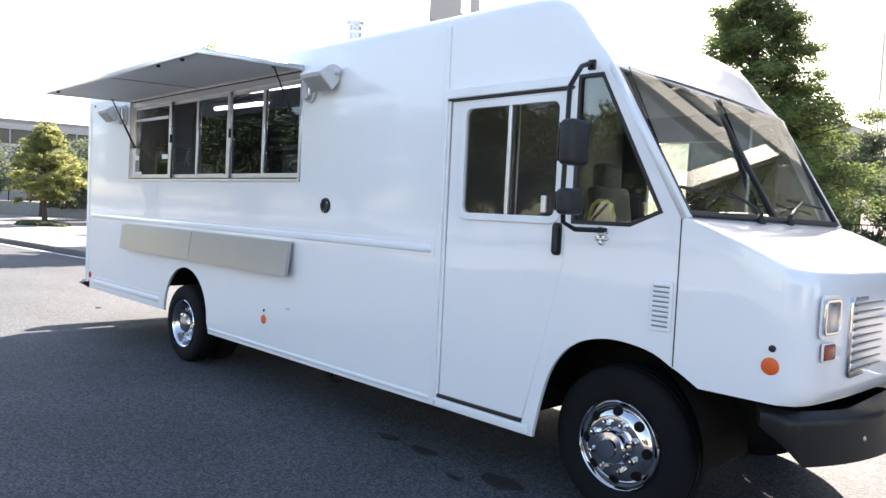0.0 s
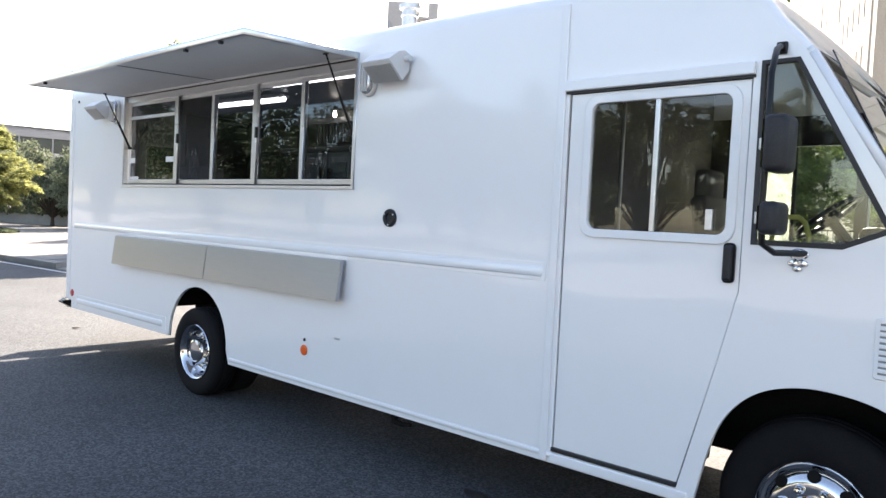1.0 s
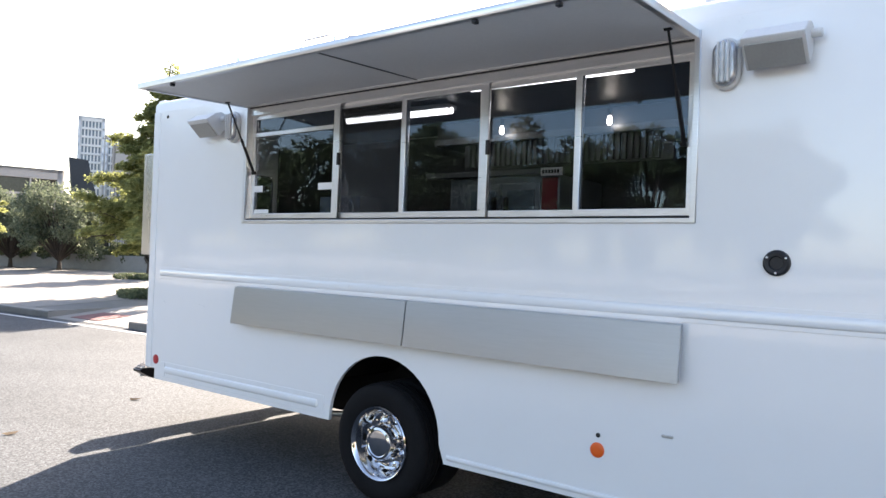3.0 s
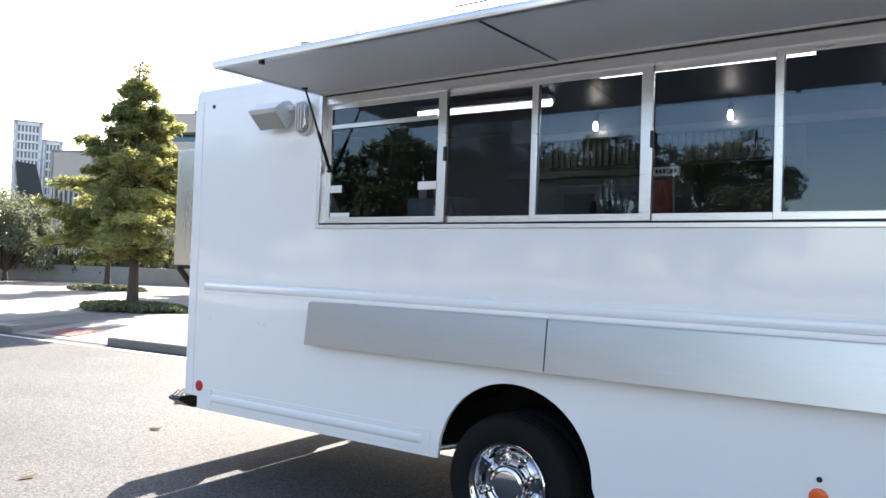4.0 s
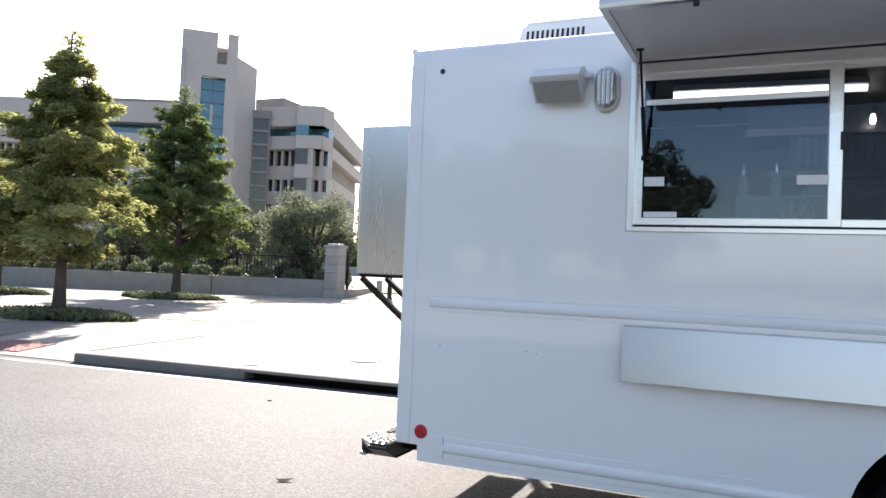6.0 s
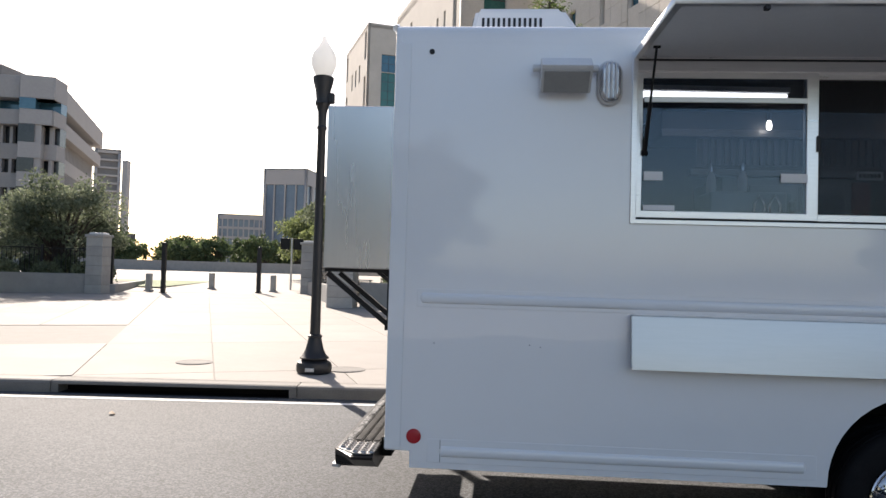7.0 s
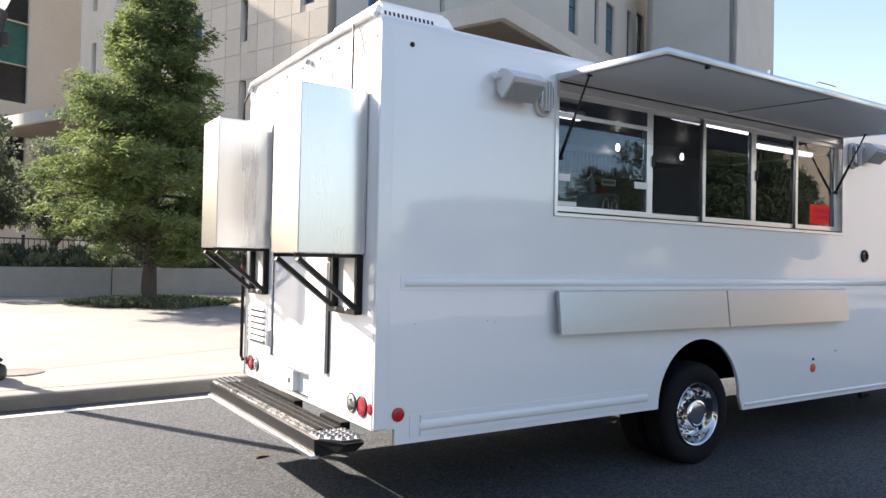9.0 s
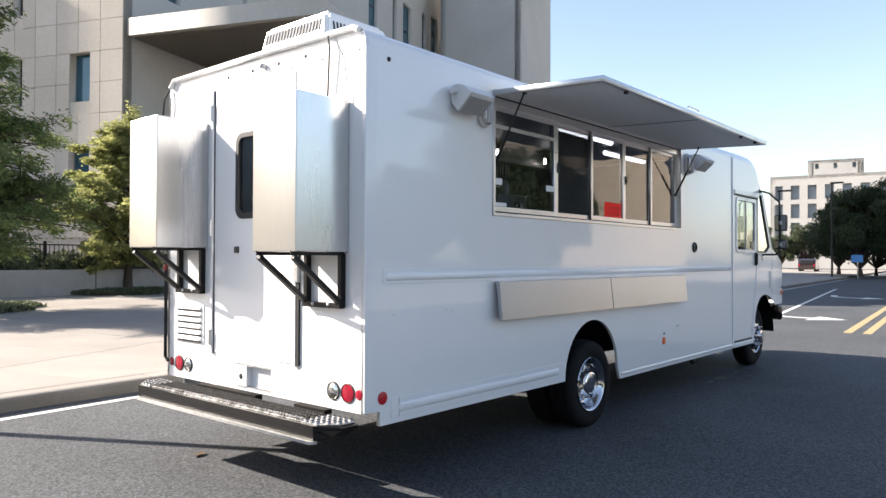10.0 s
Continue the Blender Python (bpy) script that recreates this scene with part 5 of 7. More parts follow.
cables = tube(bmesh.new(), [(-0.02, 2.37, 2.98), (-0.05, 2.40, 2.9), (-0.05, 2.42, 2.76), (-0.03, 2.385, 2.6)], 0.009, 8)
part("black_cable", cables, BLACK_PLASTIC, truck)
wc = tube(bmesh.new(), [(-0.03, 0.25, 3.0), (-0.03, 0.17, 2.85), (-0.025, 0.15, 2.7), (-0.02, 0.15, 2.58)], 0.004, 6)
part("white_cable", wc, VENT_GREY, truck)
gp = tube(bmesh.new(), [(-0.03, 2.385, 1.60), (-0.03, 2.385, 0.74), (-0.03, 2.34, 0.71)], 0.014, 8)
part("gas_pipe", gp, BLACK_STEEL, truck)
part("gas_valve", boxed((-0.05, 2.37, 1.46), (-0.02, 2.405, 1.51), 0.008), DARK_RED, truck)


def locker(y0, y1, z0_, z1_):
    d = 0.43
    b = boxed((-d, y0, z0_), (-0.004, y1, z1_), 0.006, 2)
    lk = part("steel_locker", b, STEEL, truck, "brushed stainless locker on the rear wall")
    zb = z0_ - 0.36

    def iron(p, q, w, h, up):
        part("bracket_bar", beam(bmesh.new(), p, q, w, h, up), BLACK_STEEL, lk)

    for y in (y0 + 0.045, y1 - 0.045):
        iron((-0.02, y, z0_ - 0.01), (-0.02, y, zb), 0.045, 0.03, (0, 1, 0))
        iron((-d + 0.02, y, z0_ - 0.03), (-0.02, y, zb + 0.02), 0.03, 0.04, (0, 1, 0))
        iron((-d, y, z0_ - 0.006), (0.0, y, z0_ - 0.006), 0.03, 0.010, (0, 1, 0))
    iron((-0.03, y0 + 0.03, zb + 0.015), (-0.03, y1 - 0.03, zb + 0.015), 0.035, 0.045, (1, 0, 0))
    for y in (y0 + 0.14, y1 - 0.14):
        part("bracket_bolt", disc((-0.046, y, zb + 0.02), 0.014, 0.016, "-x", n=10), GALV, lk)


locker(0.15, 0.585, 1.607, 2.585)
locker(1.80, 2.22, 1.647, 2.64)

# rear step bumper with grip treads
HOLE = bpy.data.meshes.new("grip_hole")
hb_ = lathe(bmesh.new(), [(0.0, 0.001), (0.012, 0.001), (0.012, -0.002)], Matrix(), 10)
hb_.to_mesh(HOLE)
hb_.free()
HOLE.materials.append(CHASSIS)
BX0, BX1, BZ = -0.314, -0.068, 0.550
outline = [(BX1, -0.02), (BX1, W + 0.02), (BX0 + 0.12, W + 0.02), (BX0, W - 0.12), (BX0, 0.12), (BX0 + 0.12, -0.02)]
bb = bmesh.new()
shell = [[bb.verts.new((x + o, min(max(y, i), W - i), z)) for x, y in outline] for z, i, o in ((BZ, 0.01, 0.0), (BZ - 0.012, -0.02, 0.0), (BZ - 0.03, -0.01, 0.0), (BZ - 0.085, 0.085, 0.004), (BZ - 0.10, 0.12, 0.012))]
for u, v in zip(shell, shell[1:]):
    for k in range(6):
        bb.faces.new((u[k], u[(k + 1) % 6], v[(k + 1) % 6], v[k]))
bb.faces.new(list(reversed(shell[0])))
bb.faces.new(shell[-1])
bmesh.ops.recalc_face_normals(bb, faces=bb.faces)
rb = part("rear_bumper", bb, BLACK_STEEL, truck, "black steel rear step bumper with grip treads")
part("bumper_edge", plate([(BX0 - 0.018, 0.13), (BX0 + 0.03, 0.11), (BX0 + 0.03, W - 0.11), (BX0 - 0.018, W - 0.13)], (), 0.018, shift(0, 0, BZ - 0.112)), EDGE_STEEL, rb, "bright lower bumper edge")
for ya, yb, zt in ((0.30, 0.62, 0.584), (1.06, 1.84, 0.584)):
    part("step_bracket", boxed((-0.067, ya, 0.47), (-0.003, yb, zt), 0.004), CHASSIS, rb)
for k in range(4):
    x = BX0 + 0.052 + 0.056 * k
    td = bmesh.new()
    box(td, (x - 0.024, 0.27, BZ), (x + 0.024, W - 0.27, BZ + 0.010), 0.003)
    y = 0.29
    while y < W - 0.28:
        box(td, (x - 0.018, y, BZ + 0.009), (x + 0.018, y + 0.014, BZ + 0.018))
        y += 0.032
    part("step_tread", td, TREAD_WORN if k == 0 else TREAD, rb)
for y0_, y1_ in ((0.0, 0.26), (W - 0.26, W)):
    lo_ = y0_ < 1
    tr = bmesh.new()
    ring_ = [(BX1 - 0.015, y0_), (BX1 - 0.015, y1_), (BX0 + (0.02 if lo_ else 0.13), y1_), (BX0 + 0.02, y1_ - 0.11), (BX0 + 0.02, y0_ + 0.11), (BX0 + (0.13 if lo_ else 0.02), y0_)]
    v_lo, v_hi = ([tr.verts.new((x, y, z)) for x, y in ring_] for z in (BZ, BZ + 0.006))
    tr.faces.new(v_hi)
    for q in range(6):
        tr.faces.new((v_lo[q], v_lo[(q + 1) % 6], v_hi[(q + 1) % 6], v_hi[q]))
    spots = [(i, j) for i in range(5) for j in range(5) if not (i < 2 and (j < 2 - i if lo_ else j > 2 + i))]
    for i, j in spots:
            lathe(tr, [(0.020, 0.0), (0.015, 0.012), (0.008, 0.012), (0.006, 0.003)], shift(BX0 + 0.046 + 0.046 * i, y0_ + 0.03 + 0.05 * j, BZ + 0.006), 10)
    sp_ = part("step_plate", tr, STEP_STEEL, rb, "punched steel step plate")
    for i, j in spots:
            ho = new("grip_hole", HOLE)
            ho.parent = sp_
            ho.matrix_basis = shift(BX0 + 0.046 + 0.046 * i, y0_ + 0.03 + 0.05 * j, BZ + 0.0185)

# roof unit and exhaust
ac = bmesh.new()
lo = [(0.34, 0.80), (1.30, 0.80), (1.30, 1.70), (0.34, 1.70)]
hi = [(0.42, 0.87), (1.02, 0.87), (1.02, 1.64), (0.42, 1.64)]
va = [ac.verts.new((x, y, 3.045)) for x, y in lo]
vb = [ac.verts.new((x, y, 3.45)) for x, y in hi]
ac.faces.new(vb)
ac.faces.new(list(reversed(va)))
for k in range(4):
    ac.faces.new((va[k], va[(k + 1) % 4], vb[(k + 1) % 4], vb[k]))
bmesh.ops.bevel(ac, geom=[e for e in ac.edges if max(v.co.z for v in e.verts) > 3.2], offset=0.03, segments=3, affect="EDGES")
au = part("roof_air_conditioner", ac, WHITE_SMALL, truck, "white roof air conditioner with slotted sides", smooth=True)
for k in range(12):
    x = 0.47 + 0.036 * k
    part("ac_slot", beam(bmesh.new(), (x, 0.842, 3.28), (x, 0.860, 3.37), 0.018, 0.010, (0, 1, 0)), GASKET, au)
for k in range(18):
    for za in (3.17, 3.30):
        y = 0.93 + 0.039 * k
        xa = 0.34 + (za - 3.045) * 0.208
        part("ac_slot", beam(bmesh.new(), (xa - 0.004, y, za), (xa + 0.0138, y - 0.003, za + 0.09), 0.017, 0.014, (1, 0, 0)), DASH, au)
ep = lathe(bmesh.new(), [(0.058, 3.03), (0.058, 3.29), (0.068, 3.295), (0.068, 3.31), (0.058, 3.315), (0.058, 3.345), (0.082, 3.352), (0.082, 3.385), (0.0, 3.395)], shift(4.87, 0.62, 0), 24)
part("roof_flue", ep, GALV, truck, "galvanised roof flue", smooth=True)

LEAF_BROWN = surface("dry_leaf", (0.10, 0.065, 0.035), (0.2, 0.13, 0.07), 0.8, 0, 30, 90, 0.1)
# ---- trees and planting ----
rng = np.random.default_rng(7)


def leaf_mesh(name, centres, outward, size, long, droop, material):
    """Many small leaf sprays: each a bent pair of quads round its centre."""
    n = len(centres)
    d = outward + rng.normal(0, 0.45, (n, 3))
    d[:, 2] -= droop
    d /= np.linalg.norm(d, axis=1)[:, None] + 1e-9
    s = np.cross(d, rng.normal(0, 1, (n, 3)))
    s /= np.linalg.norm(s, axis=1)[:, None] + 1e-9
    sz = size * rng.uniform(0.6, 1.35, (n, 1))
    ln = long * rng.uniform(0.6, 1.35, (n, 1))
    up = np.cross(s, d) * sz * 0.35
    a, b = centres - s * sz / 2 - d * ln / 2, centres + s * sz / 2 - d * ln / 2
    c, e = centres + s * sz * 0.62 + up, centres - s * sz * 0.62 + up
    f = centres + d * ln * 0.62
    verts = np.stack([a, b, c, f, e], axis=1).reshape(-1, 3)
    idx = np.arange(n)[:, None] * 5
    quads = idx + np.array([[0, 1, 2, 4]])
    tris = idx + np.array([[4, 2, 3]])
    me = bpy.data.meshes.new(name)
    me.from_pydata(verts.tolist(), [], quads.tolist() + tris.tolist())
    me.materials.append(material)
    return me


def trunk_mesh(b, base, height, r, lean=0.0, n=12):
    pts, rs = [], []
    for k in range(9):
        t = k / 8
        pts.append(Vector(base) + Vector((lean * t * height + 0.05 * math.sin(3 * t), 0.05 * math.cos(4 * t) - 0.05, height * t - 0.1)))
        rs.append(r * (1 - 0.88 * t) * (1.35 if k == 0 else 1.08 if k == 1 else 1.0))
    tube(b, pts, rs, n)
    return pts


def cypress(x, y, z, h, cr, leaves, label, material, clear=1.5, seed=1, tip=0.045, spray=0.030, full=(1.2, 0.85), dense=24, loose=0.095):
    """A feathery conical tree: straight trunk, level limbs and fine drooping sprays."""
    r = random.Random(seed)
    t = thing("cypress_tree", (x, y, z), label, "tree")
    tb = bmesh.new()
    trunk_mesh(tb, (x, y, z), h, 0.055 + 0.012 * h)
    cen, out = [], []
    nb = int(dense * h)
    for i in range(nb):
        u = (i + r.random()) / nb
        zz = clear + (h - clear) * u ** 0.95
        taper = min(1.0, full[0] * (1 - u) ** full[1] + tip) * (0.62 + 0.38 * min(1, u / 0.10))
        ln = cr * taper * r.uniform(0.46, 1.1)
        a = r.uniform(0, 2 * math.pi)
        p0 = Vector((x, y, z + zz))
        lift = r.uniform(-0.15, 0.55)
        p1 = p0 + Vector((math.cos(a) * ln, math.sin(a) * ln, ln * lift))
        mid = p0.lerp(p1, 0.5) + Vector((0, 0, 0.05 * ln))
        tube(tb, [p0, mid, p1], [0.012 + 0.012 * ln, 0.009 + 0.006 * ln, 0.004], 5, False)
        m = int(leaves / nb * (0.3 + 1.4 * taper) * (0.05 if u > 0.88 else 0.3 if u > 0.8 else 0.7 if u > 0.72 else 1.0))
        f = np.random.default_rng(seed * 1000 + i)
        # sprays: flat alternate branchlets that droop a little, with leaves strung along them
        ax = np.array([math.cos(a), math.sin(a), lift * 0.5])
        sx = np.array([-math.sin(a), math.cos(a), 0.0])
        nt_ = max(4, int(ln * 7))
        root = f.uniform(0.18, 1.0, nt_) ** 0.85
        hand = np.where(np.arange(nt_) % 2 == 0, 1.0, -1.0)
        reach = (0.16 + 0.30 * ln * (1.12 - root)) * f.uniform(0.6, 1.3, nt_)
        pick = f.integers(0, nt_, m)
        along = f.uniform(0.0, 1.0, m) ** 0.8
        way = ax[None] * 0.62 + (hand[pick] * f.uniform(0.7, 1.0, m))[:, None] * sx[None]
        c = np.array(p0)[None] + root[pick][:, None] * np.array(p1 - p0)[None] + way * (along * reach[pick])[:, None]
        c[:, 2] += 0.12 * ln * np.sin(math.pi * root[pick]) - 0.22 * reach[pick] * along ** 2
        c += f.normal(0, 1, (m, 3)) * (0.025 + 0.36 * loose)
        cen.append(c)
        out.append(way)
    part("trunk", tb, BARK, t, smooth=True)
    tagged(part("crown", leaf_mesh("crown", np.concatenate(cen), np.concatenate(out), spray, spray * 4.4, 0.3, material), (), t), kind="stuff")
    return t


def oak(x, y, z, h, cr, leaves, label, material=OAK, clear=1.1, seed=1, leaf=0.06, name="oak_tree", squash=0.8):
    """A round-headed tree: forked limbs and a crown of leaf clumps with gaps between."""
    r = random.Random(seed)
    t = thing(name, (x, y, z), label, "tree")
    tb = bmesh.new()
    top = Vector((x, y, z + clear))
    tube(tb, [(x, y, z - 0.1), (x + 0.02, y, z + clear * 0.5), tuple(top)], [0.035 * h, 0.026 * h, 0.022 * h], 10)
    cz = z + (h + clear) / 2
    rz = (h - clear) / 2
    cen, out = [], []
    nc = 64
    for i in range(nc):
        a, e = r.uniform(0, 2 * math.pi), math.asin(r.uniform(-0.75, 1))
        q = r.uniform(0.45, 0.98)
        c = Vector((x + cr * q * math.cos(e) * math.cos(a), y + cr * q * math.cos(e) * math.sin(a), cz + rz * q * math.sin(e)))
        mid = top.lerp(c, 0.55) + Vector((0, 0, 0.08 * h))
        tube(tb, [top, mid, c], [0.010 * h, 0.006 * h, 0.004], 5, False)
        m = int(leaves / nc * r.uniform(0.7, 1.3))
        f = np.random.default_rng(seed * 777 + i)
        v = f.normal(0, 1, (m, 3))
        v /= np.linalg.norm(v, axis=1)[:, None]
        rad = cr * r.uniform(0.17, 0.30)
        cen.append(np.array(c)[None] + v * rad * np.array([1, 1, squash]) * f.uniform(0.45, 1.08, (m, 1)))
        out.append(v)
    part("trunk", tb, BARK, t, smooth=True)
    tagged(part("crown", leaf_mesh("crown", np.concatenate(cen), np.concatenate(out), leaf, leaf * 1.9, 0.1, material), (), t), kind="stuff")
    return t


def planting(name, pts, h, spread, count, material, label, leaf=0.045):
    """Low leafy planting along a run of points, or round one point."""
    cen, out = [], []
    for i, (x, y, z, rx, ry) in enumerate(pts):
        f = np.random.default_rng(900 + i + count)
        m = count
        a, q = f.uniform(0, 2 * math.pi, m), np.sqrt(f.uniform(0, 1, m))
        q = q * (0.86 + 0.10 * np.sin(3 * a + i) + 0.07 * np.sin(7 * a + 2 * i))
        top = h * np.sqrt(np.maximum(0.05, 1 - q ** 3)) * f.uniform(0.25, 1.0, m)
        cen.append(np.stack([x + rx * q * np.cos(a), y + ry * q * np.sin(a), z + top], 1))
        out.append(np.stack([np.cos(a) * 0.4, np.sin(a) * 0.4, np.full(m, 0.8)], 1))
    ob = part(name, leaf_mesh(name, np.concatenate(cen), np.concatenate(out), leaf, leaf * 2.0, 0.0, material), ())
    return tagged(ob, label, "planting", kind="stuff")


def bed(x, y, rx, ry, ang):
    """A ground-cover bed: dark soil with a low mat of leaves."""
    z = paved(x, y)
    b = bmesh.new()
    c, s = math.cos(radians(ang)), math.sin(radians(ang))
    b.faces.new([b.verts.new((x + 0.85 * (rx * math.cos(a) * c - ry * math.sin(a) * s), y + 0.85 * (rx * math.cos(a) * s + ry * math.sin(a) * c), paved(x + rx * math.cos(a) * c - ry * math.sin(a) * s, y + rx * math.cos(a) * s + ry * math.sin(a) * c) + 0.02))
                 for a in (2 * math.pi * k / 28 for k in range(28))])
    tagged(part("planting_bed", b, SOIL), "dark soil bed round a tree", "planting bed", kind="structure")
    planting("ground_cover", [(x, y, z - 0.02 + 0.0, rx * 1.05, ry * 1.05)], 0.20, 0, 5200, SHRUB, "low green ground cover in a tree bed", 0.05)


SOIL = surface("bed_soil", (0.05, 0.04, 0.03), (0.09, 0.075, 0.06), 0.95, 0, 3, 60, 0.6, 0.02)
YEL = "tall feathery yellow-green cypress tree in a pavement bed"
cypress(-13.45, 8.35, paved(-13.4, 8.4), 6.95, 2.55, 98000, YEL, CYPRESS, 1.15, 3, full=(1.12, 1.18))
bed(-13.35, 8.3, 2.1, 1.2, 5)
cypress(-17.6, 16.5, paved(-18, 16.4), 7.75, 2.55, 80000, "green cypress tree beside the wall", CYPRESS_DARK, 1.2, 5)
bed(-17.5, 16.1, 2.2, 1.3, 10)
cypress(-22.9, 13.4, paved(-22, 13.4), 5.0, 1.7, 24000, YEL, CYPRESS, 1.2, 8)
bed(-22.7, 13.2, 2.3, 1.2, 5)
cypress(-28.4, 7.6, paved(-28, 7.6), 5.2, 1.8, 30000, YEL, CYPRESS, 1.1, 11)
bed(-28.3, 7.5, 2.0, 1.1, 5)
cypress(1.9, 16.4, paved(1.9, 16.4), 9.6, 3.4, 125000, "tall dense green cypress tree in a pavement bed", CYPRESS_DARK, 1.0, 21, spray=0.026, full=(1.0, 1.02), dense=32, loose=0.2)
bed(2.1, 16.2, 2.3, 1.7, 10)
cypress(8.6, 20.7, paved(8.6, 20.7), 6.3, 2.7, 80000, "young bright green cypress tree in a pavement bed", CYPRESS, 0.8, 23)
bed(8.5, 20.6, 2.2, 1.3, 10)
OL = "round-headed grey-green oak behind the garden wall"
oak(-2.6, 24.2, 0.5, 6.2, 2.35, 17000, OL, seed=31)
oak(-6.6, 31.0, 0.55, 5.6, 2.2, 13000, OL, seed=32)
oak(-17.4, 24.75, 0.5, 4.7, 2.5, 16000, OL, seed=33, clear=0.9)
oak(-31.5, 13.5, 0.3, 4.3, 2.4, 17000, OL, seed=34, clear=0.45)
oak(-36.0, 13.0, 0.3, 4.0, 2.2, 14000, OL, seed=35, clear=0.45)
for i, (x, y, h) in enumerate(((-41, 11.0, 5.0), (-45, 14.5, 5.4), (-48, 9.0, 5.2), (-52, 17.0, 6.0))):
    oak(x, y, 0.3, h, 2.7, 7000, OL, seed=130 + i, clear=0.9, leaf=0.09)
oak(-30.5, 18.5, 0.3, 4.6, 2.4, 10000, OL, seed=36, clear=0.9)
for i, (x, y, h) in enumerate(((-29.0, 25.1, 4.4), (-24.6, 27.0, 4.8), (-34.2, 22.6, 4.4), (-20.6, 28.5, 4.6))):
    oak(x, y, 0.5, h, 2.5, 12000, OL, seed=150 + i, clear=0.7)
oak(4.4, 25.0, 0.5, 4.2, 2.0, 11000, OL, seed=37, clear=0.9)
oak(-8.4, 42.0, 0.6, 6.2, 3.4, 18000, "yellow-green tree beyond the gate", GARDEN_LEAF, seed=38, leaf=0.09, name="garden_tree")
oak(-12.2, 47.0, 0.6, 5.2, 3.0, 14000, "yellow-green tree beyond the gate", GARDEN_LEAF, seed=39, leaf=0.09, name="garden_tree")
for i, (x, y, h, cr, n_) in enumerate(((70.4, 10.3, 8.0, 3.9, 42000), (72.4, 6.6, 8.8, 4.6, 42000), (73, 0.5, 8.6, 5.0, 26000), (78.0, 13.6, 7.0, 2.8, 22000), (112.0, 31.5, 6.4, 3.0, 16000), (104.0, 28.0, 4.6, 2.0, 12000), (76.0, 10.0, 5.2, 4.4, 24000), (77.5, 5.6, 5.4, 4.6, 24000), (109.0, 27.6, 5.4, 2.4, 14000), (113.0, 25.6, 6.6, 2.8, 16000))):
    oak(x, y, 0.2, h, cr, n_, "dark spreading street tree beside the road", STREET_LEAF, seed=50 + i, leaf=0.085, name="street_tree", clear=0.6)
for i in range(36):
    x = -112 + 3.1 * i
    oak(x, 108 + 6 * math.sin(i * 1.7), 0.6, 5.2 + 0.7 * math.sin(i * 2.3), 3.2, 2600, "far green tree on the skyline", FAR_GREEN, seed=170 + i, leaf=0.22, name="far_tree", clear=0.8)
# trees across the street
for i, (x, y, h, cr) in enumerate(((-13.5, -31, 9.0, 3.8), (-9.0, -33.5, 9.4, 3.8), (-3.8, -36, 9.2, 3.6), (20.0, -29, 5.2, 3.0), (25.0, -26, 5.0, 3.0), (30.5, -28, 5.8, 3.4), (34.5, -31, 8.0, 3.8), (38.5, -29, 11.5, 4.0), (42.5, -31, 11.0, 3.8), (46, -29.5, 11.0, 3.8), (50, -31, 11.5, 3.8), (54, -32, 11.0, 3.6), (58, -34, 10.5, 3.4), (-20, -28, 9.2, 4.2), (-27, -25, 9.0, 4.2),
                                   (-34, -22, 8.6, 4.2), (-42, -26, 12.4, 4.8), (-50, -22, 12.5, 5.0), (-60, -26, 14.5, 5.6), (-70, -30, 15, 6.0), (-23, -36, 10, 4.5))):
    oak(x, y, 0.12, h, cr, 15000, "broad green street tree across the road", STREET_LEAF, seed=90 + i, leaf=0.115, name="street_tree", clear=0.9)

# ---- garden wall, gate piers and fence ----


def run_wall(name, p, q, z0_, z1_, th, label):
    p, q = Vector((*p, 0)), Vector((*q, 0))
    d = (q - p).normalized()
    nn = Vector((-d.y, d.x, 0)) * th
    b = bmesh.new()
    vs = [b.verts.new(c + o + Vector((0, 0, z))) for z in (z0_, z1_) for c, o in ((p, Vector()), (q, Vector()), (q, nn), (p, nn))]
    for f in ((0, 3, 2, 1), (4, 5, 6, 7), (0, 1, 5, 4), (1, 2, 6, 5), (2, 3, 7, 6), (3, 0, 4, 7)):
        b.faces.new([vs[i] for i in f])
    bmesh.ops.bevel(b, geom=[e for e in b.edges if e.verts[0].co.z > z1_ - 0.01 and e.verts[1].co.z > z1_ - 0.01], offset=0.02, segments=2, affect="EDGES")
    return tagged(part(name, b, WALL_CONC), label, "wall", kind="structure")


WL = "low grey concrete garden wall"
PR, PR2, PL = (-4.32, 18.95), (-7.32, 26.8), (-14.32, 22.1)
run_wall("wall_garden_right", (-3.75, 18.95), (30.0, 24.0), 0.1, 1.18, 0.3, WL)
run_wall("wall_garden_return", PR, PR2, 0.1, 1.02, 0.25, WL)
run_wall("wall_garden_return_far", PR2, (-9.5, 34.0), 0.1, 1.02, 0.25, WL)
run_wall("wall_garden_left", (-24.0, 17.9), (-14.3, 22.05), 0.1, 1.15, 0.3, WL)
run_wall("wall_garden_left_far", (-60.0, 6.0), (-24.0, 17.9), 0.1, 1.15, 0.3, WL)
run_wall("wall_garden_left_return", (-13.85, 22.5), (-16.9, 31.0), 0.1, 0.75, 0.25, WL)
run_wall("wall_far_lawn", (-60.0, 74.0), (10.0, 88.0), 0.1, 2.0, 0.4, WL)
for i, (x, y) in enumerate(((1.5, 19.72), (7.5, 20.62), (13.5, 21.52), (-19.0, 19.97))):
    jt = boxed((x - 0.012, y - 0.012, 0.2), (x + 0.012, y + 0.02, 1.17))
    tagged(part("wall_joint", jt, MULLION), "dark movement joint in the garden wall", "wall joint", kind="structure")


